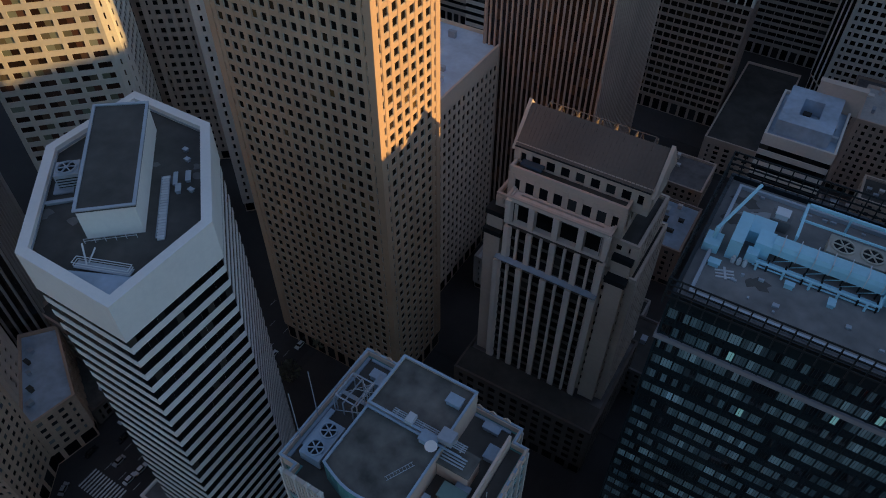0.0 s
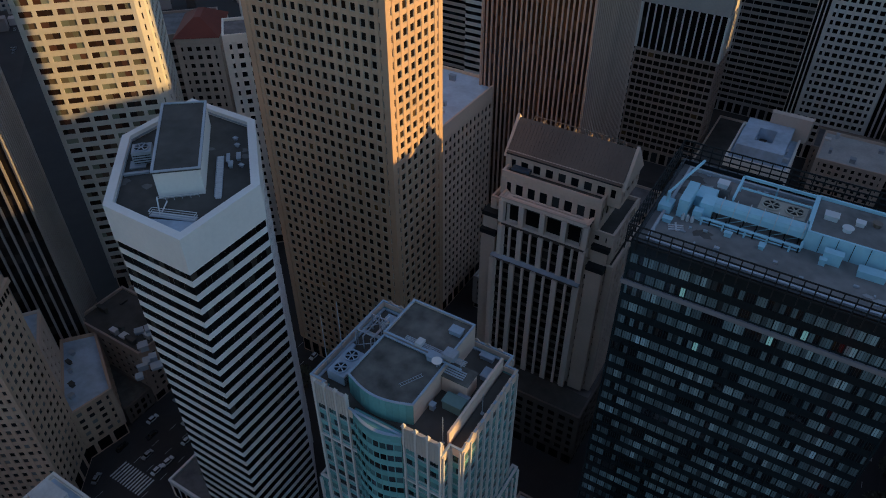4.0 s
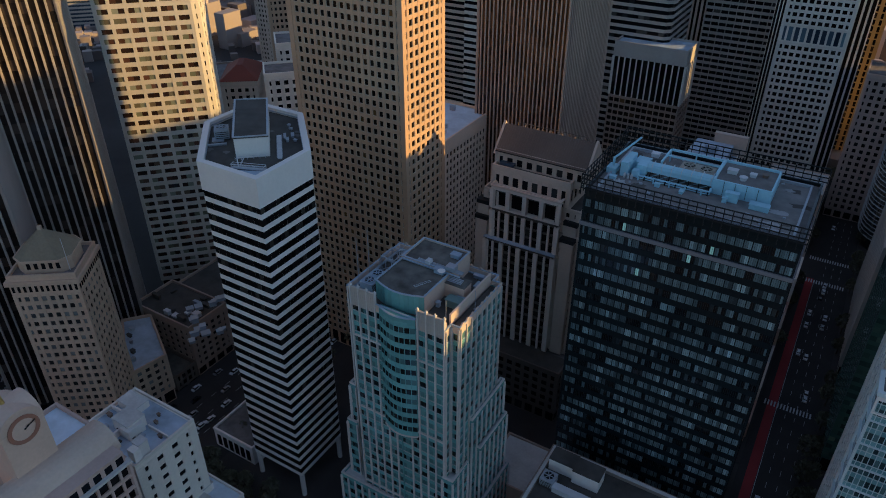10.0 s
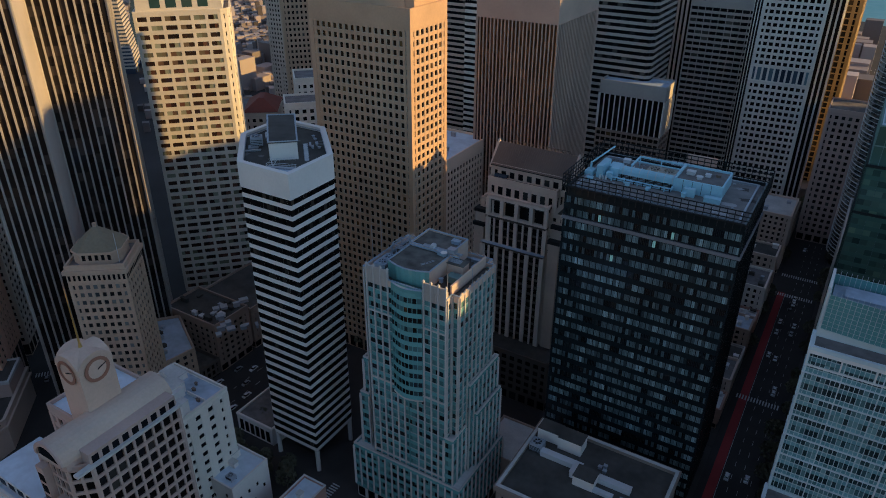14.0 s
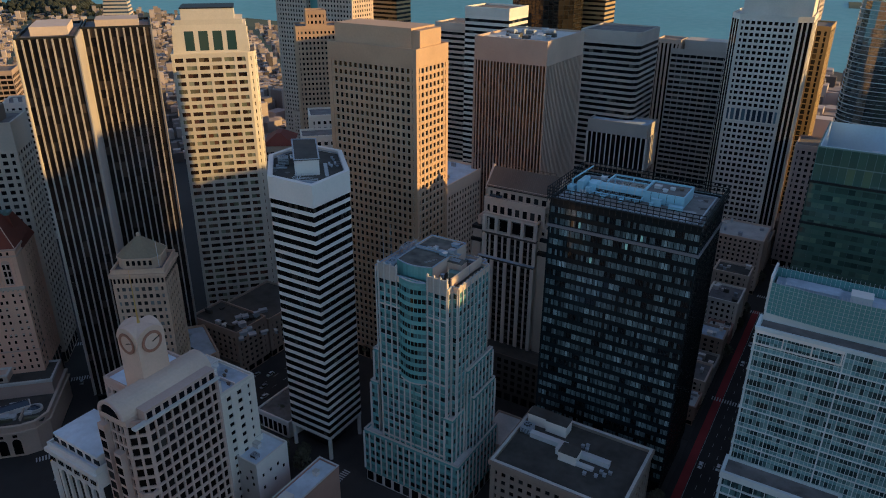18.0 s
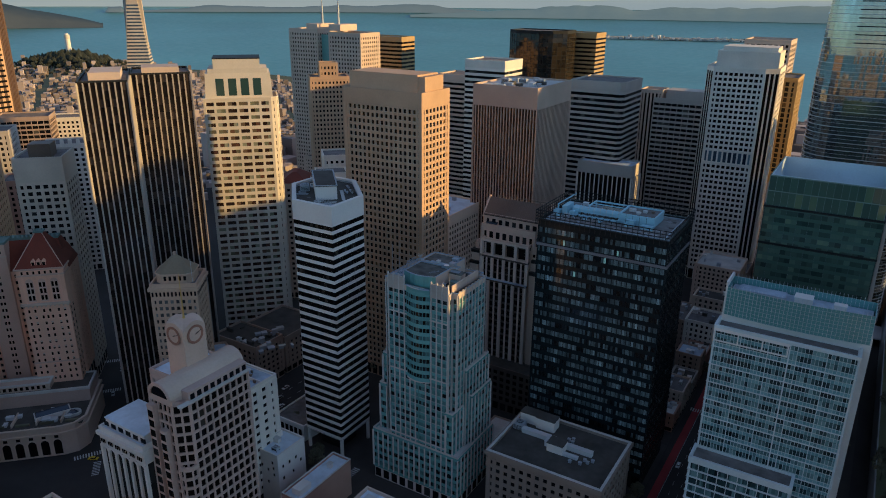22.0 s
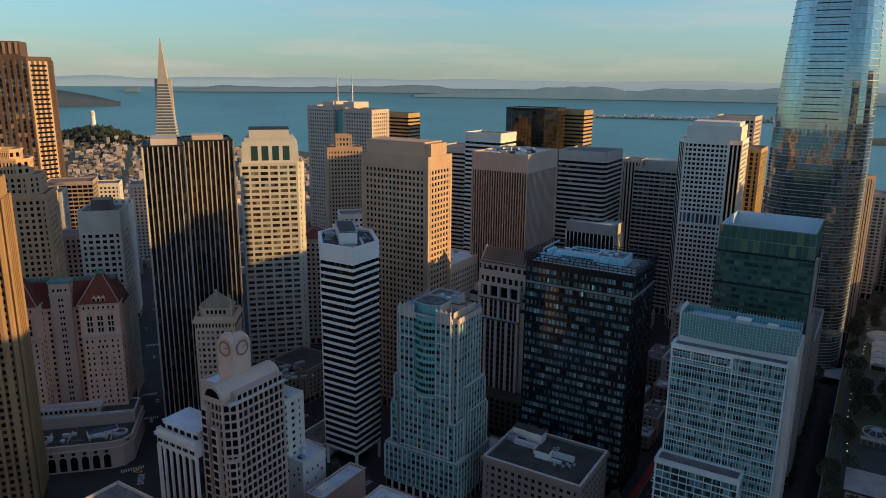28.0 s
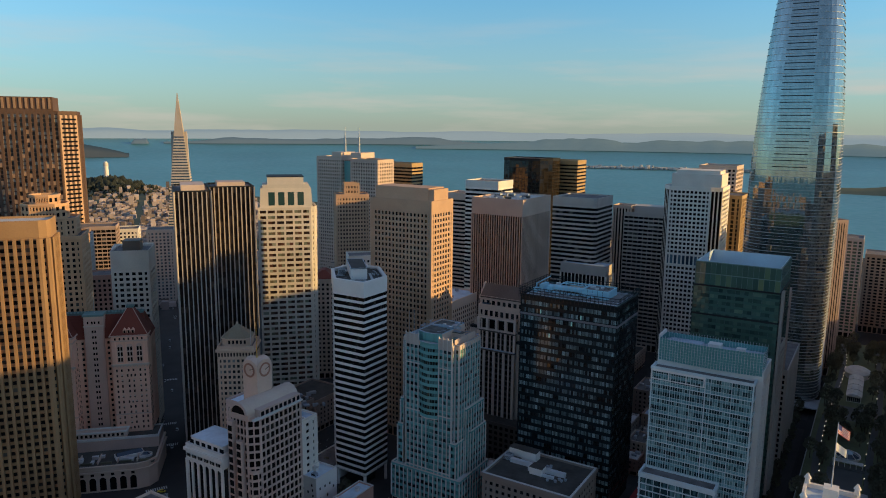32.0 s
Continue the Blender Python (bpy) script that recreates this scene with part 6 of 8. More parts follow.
m = n + 1
s.f = [(k, k + 1, m + k + 1, m + k) for k in range(n)] + [tuple(range(m - 1, -1, -1)), tuple(range(m, 2 * m)), (0, m, 2 * m - 1, m - 1)]
part("vault_roof", s, pale_stone, clk, "pale curved metal vault")
part("vault_wall", Solid().box(-90.9, -78.2, -57.2, -24.6, 79, 81.6), pink_stone, clk)
arch = Solid()
for k in range(n):
    (x0, z0_), (x1, z1_) = vault[k], vault[k + 1]
    q = 0.82
    ax, az = -83.6 + (x0 + 83.6) * q, 81.5 + (z0_ - 81.5) * q
    bx, bz = -83.6 + (x1 + 83.6) * q, 81.5 + (z1_ - 81.5) * q
    arch.add([(x0, -58.5, z0_ + 0.3), (x1, -58.5, z1_ + 0.3), (bx, -58.5, bz), (ax, -58.5, az), (x0, -57.9, z0_ + 0.3), (x1, -57.9, z1_ + 0.3), (bx, -57.9, bz), (ax, -57.9, az)],
             [(0, 1, 2, 3), (7, 6, 5, 4), (0, 4, 5, 1), (2, 6, 7, 3)])
part("arch_rim", arch, pink_stone, clk)
part("arch_window", Solid().add([(-83.6 + 4.5 * math.cos(math.pi * k / n), -58.06, 81.6 + 4.1 * math.sin(math.pi * k / n)) for k in range(n + 1)], [tuple(range(n + 1))]), dark_panes, clk)
tower("", "", (0, 0), 0, [(-79.5, -57.1), (-77, -57.1), (-74.9, -55), (-74.9, -52.5), (-79.5, -52.5)], 53.6, 12, (1, 1, 1, 1, 1), pink_stone, void_panes, z0=6, z1=52.4, pier=0.3, band=0.3, inset=0.4, corner=0.4, seed=148, into=clk, z_base=1, shown=(), sub=1)
part("east_attic", Solid().box(-78.6, -74.6, -53, -26, 79, 83.4), pink_stone, clk)
att = Solid().box(-0.02, 0.05, -0.95, 0.95, 80, 82.4).mesh("attic_window", dark_panes)
for k in range(9):
    part("attic_window", att, None, clk, at=(-74.6, -51.4 + 3.0 * k, 0))
part("east_cornice", Solid().box(-75.3, -73.6, -57.5, -25, 79.4, 80.2), light_roof, clk)
for k in range(2):
    part("front_bay", Solid().box(-90.4 + 5.4 * k, -87.2 + 5.4 * k, -59.0, -56.8, 6, 77 - 9 * (k == 1)), pink_stone, clk)
    for r in range(17):
        part("bay_window", Solid().box(-90.1 + 5.4 * k, -87.5 + 5.4 * k, -59.06, -58.9, 8 + r * 4.0, 10.8 + r * 4.0), void_panes, clk) if r * 4 + 11 < 77 - 9 * (k == 1) else None
# rear block with pale blue roof
tower("", "", (0, 0), 0, [(-108, -44), (-91.5, -44), (-91.5, -22), (-108, -22)], 79, 18, (5, 6, 5, 6), pink_stone, void_panes, z0=6, z1=76, pier=0.4, band=0.4, inset=0.5, seed=49, into=clk, roof=white_roof)

ct = thing("clock_turret", "pale stone clock turret with round clock faces and a gold mast", "clock tower", -89.4, -39.8, 78)
turret_stone = mat("pale pink stucco", (0.62, 0.43, 0.33))
h = 4.9
part("shaft", Solid().box(-h, h, -h, h, 0, 20.6), turret_stone, ct)
for axis in (0, 1):
    s = Solid()
    pts = [(h * 1.02 * math.cos(math.pi * k / 12), 20.6 + 4.5 * math.sin(math.pi * k / 12)) for k in range(13)]
    for o in (-h - 0.15, h + 0.15):
        s.v += [(u, o, z) if axis == 0 else (o, u, z) for u, z in pts]
    s.f = [(k, k + 1, 14 + k, 13 + k) for k in range(12)] + [tuple(range(12, -1, -1)), tuple(range(13, 26)), (0, 13, 25, 12)]
    part("vault", s, turret_stone, ct)
clock_red = mat("dull red enamel", (0.34, 0.15, 0.10), 0.6)
for turn in (0, 90, 180, 270):
    f = Solid()
    ring_o = [(3.6 * math.cos(radians(15 * k)), 3.6 * math.sin(radians(15 * k))) for k in range(24)]
    face = new("clock_face", Solid().add([(x, -h - 0.3, 20.0 + z) for x, z in ring_o], [tuple(range(24))]).mesh("clock_face", turret_stone))
    face.parent, face.matrix_basis = ct, pose(0, 0, 0, 0, 0, turn)
    ring_i = [(0.74 * x, 0.74 * z) for x, z in ring_o]
    v = [(x, -h - o, 20.0 + z) for o in (0.34, 0.5) for p in (ring_o, ring_i) for x, z in p]
    rim = Solid().add(v, [(k, (k + 1) % 24, 24 + (k + 1) % 24, 24 + k) for k in range(24)] + [(48 + k, 48 + (k + 1) % 24, 72 + (k + 1) % 24, 72 + k) for k in range(24)] + [(k, (k + 1) % 24, 48 + (k + 1) % 24, 48 + k) for k in range(24)])
    o = part("rim", rim, clock_red, face)
    part("hour_hand", Solid().rod((0, -h - 0.6, 20.0), (1.3, -h - 0.6, 20.6), 0.14, 4), dark_metal, face)
    part("minute_hand", Solid().rod((0, -h - 0.62, 20.0), (2.7, -h - 0.62, 21.0), 0.11, 4), dark_metal, face)
gold_paint = mat("gilded metal", (0.6, 0.4, 0.14), 0.4, 0.7)
part("mast", Solid().cyl(0, 0, 24.6, 26.5, 0.6, 0.3, 10).cyl(0, 0, 26.5, 43, 0.3, 0.05, 8), gold_paint, ct)

arch_white = mat("white glazed terracotta", (0.70, 0.66, 0.62), 0.5)
arch_b = tower("arched_stone_block", "pale stone block with tall arches and a blue flat roof", (0, 0), 0, [(-121, -62), (-95.2, -62), (-95.2, -44.3), (-121, -44.3)], 60, 5, (6, 4, 6, 4), arch_white, dark_panes,
               z0=6, z1=52, pier=0.26, band=0.0, pier_out=0.4, inset=0.5, roof=white_roof, seed=58)
arch_b.matrix_basis = pose(3.2, 0, 0)
part("cornice", Solid().ring([(-122, -63), (-94.9, -63), (-94.9, -44), (-122, -44)], [(-120, -61), (-96, -61), (-96, -45), (-120, -45)], 56.5, 58.0), arch_white, arch_b)
part("attic", Solid().box(-119, -96.5, -60, -45.5, 58, 63), arch_white, arch_b)
part("attic_roof", Solid().box(-119.3, -96.2, -60.3, -45.2, 63.003, 63.4), white_roof, arch_b)
for k in range(6):
    xc = -121 + 25.8 * (k + 0.5) / 6
    pts = [(xc + 1.6 * math.cos(math.pi * j / 8), 49.5 + 1.9 * math.sin(math.pi * j / 8)) for j in range(9)]
    wide = [(xc + 2.3, 49.5), (xc + 2.3, 52.5), (xc - 2.3, 52.5), (xc - 2.3, 49.5)]
    s = Solid()
    out = [(xc + 2.2 * math.cos(math.pi * j / 8), 49.5 + 3.0 * min(1.0, 1.6 * math.sin(math.pi * j / 8))) for j in range(9)]
    for j in range(8):
        a, b, c, d = pts[j], pts[j + 1], out[j + 1], out[j]
        s.quad((a[0], -62.3, a[1]), (d[0], -62.3, d[1]), (c[0], -62.3, c[1]), (b[0], -62.3, b[1]))
    part("arch_head", s, arch_white, arch_b)
    part("attic_window", Solid().box(xc - 1.4, xc + 1.4, -60.06, -59.9, 59.6, 61.6), dark_panes, arch_b)
    for r in range(3):
        part("small_window", Solid().box(xc - 1.2 + 1.0 * r, xc - 0.6 + 1.0 * r, -62.6, -62.45, 53.6, 55.2), dark_panes, arch_b)

# roof clutter on the white blocks
for nm, bx in (("roof_partition", (-14.5, -14.0, 1, 12, 56.95, 59.2)), ("roof_partition", (-25, -14.51, 11.6, 12.1, 56.95, 58.6)), ("chimney", (-3.2, -0.4, 1.0, 3.2, 58.01, 62.0)), ("stair_house", (-13.9, -9.5, 6, 11.5, 56.95, 60.2)), ("roof_partition", (-9.4, -1, 12.2, 12.6, 56.95, 58.2))):
    part(nm, Solid().box(*bx), white_panel, lw)
for k, (x, y, w, d, h_) in enumerate(((-30, -10, 4, 3, 1.8), (-20, -8, 2, 5, 1.2), (-16, -16, 3, 3, 2.2), (-33, -18, 1.5, 6, 0.8))):
    roof_box("roof_vent", "pale roof vent box", x, y, 26.95, w, d, h_, pale_metal)
roof_rng = random.Random(94)
for k in range(12):
    roof_box("roof_vent", "small rusty roof vent on the white block", roof_rng.uniform(-115, -94), roof_rng.uniform(-14, 3), 56.9, roof_rng.uniform(0.5, 1.6), roof_rng.uniform(0.5, 1.4), roof_rng.uniform(0.4, 1.2), roof_rng.choice((steel, bitumen, copper_roof)))
for (x, y, z, w, d, hh) in ((-106, -6, 56.9, 7, 6, 4), (-94.5, -11, 56.9, 3, 3, 5), (-112, 0, 56.9, 8, 5, 2.5), (-94, 4, 25.95, 5, 4, 3), (-90, 1, 25.95, 3, 2, 2), (-66, 8, 17.6, 2, 2, 2)):
    roof_box("roof_house", "white-painted housing on the roof", x, y, z, w, d, hh, white_panel, light_roof)
condenser("small grey roof cooling unit", -86, -4, 25.9, 3, 2.4, 1.8, 1, steel)

# ---- old hotel ----
def arch_pane(s, x, y, z0, z1, w):
    """An upright arched pane facing -y."""
    r = w / 2
    pts = [(x + r, z0), *[(x + r * math.cos(math.pi * k / 8), z1 - r + r * math.sin(math.pi * k / 8)) for k in range(9)], (x - r, z0)]
    n = len(pts)
    return s.add([(a, y, c) for a, c in pts] + [(a, y + 0.2, c) for a, c in pts], [tuple(range(n - 1, -1, -1)), tuple(range(n, 2 * n))] + [(k, (k + 1) % n, n + (k + 1) % n, n + k) for k in range(n)])


hot = tower("old_brick_hotel", "old brick hotel with steep red tiled roofs", (-219, -9), 45, [(-64, 9), (0, 9), (0, 28), (-64, 28)], 82, 17, (17, 6, 17, 6), hotel_brick, dark_panes, z0=22, z1=81, pier=0.62, band=0.5, seed=59, base=pale_stone)
sash = Solid().box(-0.46, 0.46, -0.03, 0.04, -0.8, 0.8).mesh("sash_window", void_panes)
blind = Solid().box(-0.46, 0.46, -0.05, -0.02, 0.0, 0.8).mesh("window_blind", pale_stone)
rng = random.Random(59)
for x0, x1 in ((-64, -43), (-21, 0)):
    part("tower_body", Solid().box(x0, x1, 0, 9.4, 22, 86), hotel_brick, hot)
    xm = (x0 + x1) / 2
    for r in range(12):
        z = 25.2 + 3.45 * r
        for dx in (-8.2, -5.4, -1.4, 1.4, 5.4, 8.2) if r % 5 else (-8.2, -5.4, -2.2, 0, 2.2, 5.4, 8.2):
            part("sash_window", sash, None, hot, at=(xm + dx, -0.03, z))
            if rng.random() < 0.25:
                part("window_blind", blind, None, hot, at=(xm + dx, -0.03, z))
        for y in (2.4, 6.6):
            part("sash_window", sash, None, hot, at=(x1 + 0.03, y, z), turn=90)
    # three tall arched bays under the eaves
    for k in range(3):
        xb = xm - 5.6 + 5.6 * k
        part("arcade_recess", arch_pane(Solid(), xb, -0.14, 68.2, 80.4, 3.5), hotel_dull, hot)
        for dx in (-0.85, 0.85):
            for zz in (69.0, 72.6, 76.0):
                part("arcade_window", Solid().box(xb + dx - 0.55, xb + dx + 0.55, -0.2, -0.1, zz, zz + 2.5), void_panes, hot)
        part("arcade_column", Solid().cyl(xb, -0.3, 68.4, 79, 0.22, n=8), pale_stone, hot)
    for k in range(4):
        part("arcade_pilaster", Solid().box(xm - 8.8 + 5.6 * k, xm - 8.0 + 5.6 * k, -0.5, 0.1, 67.6, 82.0), hotel_brick, hot)
    for k in range(7):
        part("frieze_window", Solid().box(xm - 8.6 + 2.6 * k, xm - 7.7 + 2.6 * k, -0.06, 0.1, 82.8, 84.3), void_panes, hot)
    part("balcony", Solid().box(x0 - 0.8, x1 + 0.8, -1.5, 0.2, 66.4, 67.4), pale_stone, hot)
    for k in range(11):
        part("balcony_bracket", Solid().box(x0 + 0.4 + 2 * k, x0 + 0.8 + 2 * k, -1.2, -0.01, 65.5, 66.39), pale_stone, hot)
    for zc, o in ((85.2, 1.0), (81.9, 0.45), (34, 0.35)):
        part("string_course", Solid().box(x0 - o, x1 + o, -o, 9, zc, zc + 0.8), hotel_dull, hot)
    part("steep_roof", Solid().prism([(x0 - 0.5, -0.5), (x1 + 0.5, -0.5), (x1 + 0.5, 20), (x0 - 0.5, 20)], 86.0, 101.5, [(xm - 1.5, 8.4), (xm + 1.5, 8.4), (xm + 1.5, 12), (xm - 1.5, 12)]), red_tile, hot, "steep red tiled roof")
    for ex, ey in ((x0 - 0.5, -0.5), (x1 + 0.5, -0.5)):
        part("hip_ridge", Solid().rod((ex, ey, 86.1), (xm + (1.5 if ex > xm else -1.5), 8.4, 101.6), 0.22, 5), hotel_dull, hot)
    for dx in (-2.4, 0, 2.4):
        part("dormer", Solid().box(xm + dx - 0.95, xm + dx + 0.95, 0.3, 4, 86.4, 89.2).prism([(xm + dx - 1.1, 0.1), (xm + dx + 1.1, 0.1), (xm + dx + 1.1, 4), (xm + dx - 1.1, 4)], 89.203, 90.4, [(xm + dx - 0.1, 0.1), (xm + dx + 0.1, 0.1), (xm + dx + 0.1, 4), (xm + dx - 0.1, 4)]), hotel_brick, hot)
        part("dormer_window", Solid().box(xm + dx - 0.6, xm + dx + 0.6, 0.22, 0.32, 86.9, 88.9), void_panes, hot)
    part("ridge_crest", Solid().box(xm - 2.2, xm + 2.2, 7.8, 12.6, 101.503, 102.4), verdigris, hot)
    for k in range(5):
        part("crest_finial", Solid().box(xm - 2.1 + 1.0 * k, xm - 1.8 + 1.0 * k, 7.9, 8.2, 102.403, 104.0), verdigris, hot)
part("main_roof", Solid().prism([(-64.5, 8.6), (0.5, 8.6), (0.5, 28.5), (-64.5, 28.5)], 82.003, 96, [(-60, 15), (-4, 15), (-4, 21), (-60, 21)]), red_tile, hot, "steep red tiled roof")
part("ridge_walk", Solid().box(-60, -4, 15.5, 20.5, 96.003, 97.2), verdigris, hot)
for k in range(28):
    part("ridge_crest", Solid().box(-59.8 + 2.0 * k, -58.8 + 2.0 * k, 15.4, 15.7, 97.203, 98.6), verdigris, hot)
part("centre_gable", Solid().box(-37.6, -26.4, 7.0, 16, 22, 97), hotel_dull, hot)
part("centre_cap", Solid().box(-38.2, -25.8, 6.4, 16.6, 97.003, 98.2), verdigris, hot)
part("centre_cornice", Solid().box(-38.0, -26.0, 6.6, 7.3, 90.4, 91.1), pale_stone, hot)
for r in range(19):
    for dx in (-0.75, 0.75) if r < 18 else (-3.2, -0.75, 0.75, 3.2):
        part("sash_window", sash, None, hot, at=(-32 + dx, 6.97, 26 + 3.6 * r + (2.2 if r == 18 else 0)))
part("flagstaff", Solid().rod((-32, 11, 98.2), (-32, 11, 112), 0.12), pale_metal, hot)
# hotel podium with arches and terraces
PODIUM = [(-66, -34), (-4, -34), (2, -32), (6, -26), (6, 9), (-66, 9)]
part("podium", Solid().prism(PODIUM, 0.15, 15), pale_stone, hot)
part("podium_parapet", Solid().ring(offset(PODIUM, 0.5), offset(PODIUM, -0.8), 15.003, 16.4), pale_stone, hot)
part("podium_cornice", Solid().ring(offset(PODIUM, 0.9), offset(PODIUM, 0.01), 12.2, 13.0), pale_stone, hot)
part("upper_podium", Solid().box(-65, 5, -10, 9, 15.003, 22), pink_stone, hot)
part("upper_podium_roof", Solid().box(-64, 4, -9, 6.9, 22.003, 22.3), bitumen, hot)
part("upper_podium_rim", Solid().ring([(-65.4, -10.4), (5.4, -10.4), (5.4, 7), (-65.4, 7)], [(-64.4, -9.4), (4.4, -9.4), (4.4, 6.9), (-64.4, 6.9)], 22.003, 23.4), light_roof, hot)
part("clerestory", Solid().box(-50, -14, -7, 0, 22.31, 25.6), pale_stone, hot)
part("clerestory_rim", Solid().ring([(-50.5, -7.5), (-13.5, -7.5), (-13.5, 0.5), (-50.5, 0.5)], [(-49.4, -6.4), (-14.6, -6.4), (-14.6, -0.6), (-49.4, -0.6)], 25.603, 26.4), light_roof, hot)
part("podium_roof", Solid().box(-65, 5, -31, -10.2, 15.003, 15.4), bitumen, hot)
for k in range(13):
    part("clerestory_window", Solid().box(-48.6 + 2.6 * k, -47.2 + 2.6 * k, -7.08, -6.9, 23.2, 25.0), void_panes, hot)
for k in range(11):
    part("podium_arch_window", arch_pane(Solid(), -62.5 + 5.6 * k, -34.12, 1.2, 9.2, 3.6), void_panes, hot)
    part("mezzanine_window", Solid().box(-63.4 + 5.6 * k, -61.6 + 5.6 * k, -34.1, -33.9, 10.2, 11.9), void_panes, hot)
for k in range(6):
    part("terrace_wall", Solid().box(-60 + 11 * k, -59.4 + 11 * k, -29.5, -18, 15.41, 17.2), pale_stone, hot)
    part("terrace_planter", Solid().box(-58 + 11 * k, -52 + 11 * k, -29.4, -28.2, 15.41, 16.5), leaf, hot, "clipped dark terrace hedge")
for k, (u, v, ru) in enumerate(((-54, -23, 3.6), (-40, -24, 4.4), (-1, -22, 4.0))):
    oc = [(u + ru * math.cos(radians(22.5 * i)), v + 0.8 * ru * math.sin(radians(22.5 * i))) for i in range(16)]
    part("terrace_kerb", Solid().ring(oc, offset(oc, -0.7), 15.41, 16.8), light_roof, hot)
    part("terrace_dome", Solid().prism(offset(oc, -0.7), 15.41, 17.4, [(u + 0.4 * (x - u), v + 0.4 * (y - v)) for x, y in offset(oc, -0.7)]), blue_panes, hot)
sky_l = thing("roof_skylight", "long glazed roof lantern on the podium", "skylight", -219 + 10.5 * math.cos(radians(45)) * -1 + 21 * math.sin(radians(45)), -9 - 10.5 * math.sin(radians(45)) - 21 * math.cos(radians(45)), 15.4, 66)
part("base", Solid().box(-8, 8, -3, 3, 0, 2.2), white_panel, sky_l)
part("glazing", Solid().prism([(-7.6, -2.6), (7.6, -2.6), (7.6, 2.6), (-7.6, 2.6)], 2.203, 3.6, [(-7, -0.6), (7, -0.6), (7, 0.6), (-7, 0.6)]), blue_panes, sky_l)
rng = random.Random(21)
for k in range(16):
    u, v = rng.uniform(-60, 2), rng.uniform(-30, -14)
    a = radians(45)
    roof_box("roof_vent", "pale roof vent among terrace plant", -219 + u * math.cos(a) - v * math.sin(a), -9 + u * math.sin(a) + v * math.cos(a), 15.4, rng.uniform(1.5, 4), rng.uniform(1.5, 3), rng.uniform(0.8, 2.2), pale_metal, turn=45)

# ---- old low blocks by the avenue ----
olda = tower("old_grey_roofed_block", "old stone block with a plain blue-grey roof", (0, 0), 0, [(-162, 26.8), (-159, 44), (-186, 58.7), (-193.7, 49.4)], 24.5, 5, (5, 8, 4, 9), hob_stone, hob_panes, z0=7, z1=23.4, pier=0.5, band=0.45, roof=blue_roof, seed=70)
oldb = tower("old_corner_block", "old brown block with a cornice and cluttered roof", (-161.5, 58.4), 0, rect(34, 21), 27, 6, (9, 6, 9, 6), brown_stone, dark_panes, z0=5, pier=0.5, band=0.5, roof=bitumen, seed=71)
oldc = tower("pale_wing_block", "pale narrow wing with few windows", (-170, 32.6), 54.5, rect(9, 22), 46, 10, (2, 5, 2, 5), pale_stone, dark_panes, z0=5, pier=0.6, band=0.6, roof=blue_roof, seed=72)
oldd = tower("low_theatre_block", "low dark-roofed block beside the avenue", (-161.5, 81), 0, rect(34, 34), 24, 5, (9, 9, 9, 9), brown_stone, dark_panes, z0=5, pier=0.6, band=0.5, roof=bitumen, seed=73)
olde = tower("low_arcade_block", "low dark-roofed block with an arcade on the avenue", (-161.5, 46.5), 0, rect(22, 11.5), 9, 2, (6, 4, 6, 4), shade_stone, void_panes, z0=1.5, z1=8, pier=0.4, band=0.3, roof=stained_roof, seed=74)
rng = random.Random(31)
for k in range(14):
    u, v = rng.uniform(-20, -3), rng.uniform(3, 30)
    a = radians(58)
    roof_box("roof_vent", "dusty roof vent box", -131 + u * math.cos(a) - v * math.sin(a), 62 + u * math.sin(a) + v * math.cos(a), 32.9, rng.uniform(1, 4), rng.uniform(1, 3), rng.uniform(0.8, 2.5), steel, turn=58)
# pyramid-roofed tower's cornice, rail and flag staff
part("cornice", Solid().ring(offset(rect(21.5, 20), 1.0), offset(rect(21.5, 20), -0.8), 80.5, 82.0), hob_stone, hob)
part("upper_cornice", Solid().ring(offset(HA, 0.6), offset(HA, -0.8), 87.2, 88.0), hob_stone, hob)
part("flagstaff", Solid().rod((-2, 2, 84), (-2, 2, 96), 0.1), pale_metal, hob)
for k in range(5):
    part("attic_window", Solid().box(-15.4 + 2.3 * k, -14.2 + 2.3 * k, 2.43, 2.52, 84.6, 86.8), dark_panes, hob)
# plant on the old blocks beside the avenue
rng = random.Random(77)
for k in range(14):
    roof_box("roof_vent", "grey plant box on an old roof", rng.uniform(-192, -165), rng.uniform(61, 77), 26.0, rng.uniform(1, 4.5), rng.uniform(1, 3), rng.uniform(0.6, 2.2), rng.choice((steel, pale_metal, bitumen)))
for k in range(5):
    roof_box("roof_vent", "small vent on a blue-grey roof", -168 - 4.4 * k + rng.uniform(-1, 1), 34.6 + 3.1 * k + rng.uniform(0.3, 1), 23.6, rng.uniform(0.8, 2.2), rng.uniform(0.8, 2.0), rng.uniform(0.6, 1.5), rng.choice((steel, bitumen)))
# red roofs of the far block
part("hipped_roof", Solid().prism(offset(rect(19, 30), 0.6), 88.003, 94, [(-11, 9), (-8, 9), (-8, 21), (-11, 21)]), red_tile, rr, "red hipped tile roof")
tower("pale_step_block", "pale stepped block among the towers", (-196, 196), 45, rect(22, 22), 108, 25, (6, 6, 6, 6), white_stone, dark_panes, z0=6, pier=0.5, band=0.5, seed=74)


# ---- further blocks ----
def bearing(px):
    return 31.8 - math.degrees(math.atan((px - 784) / 1262.0))


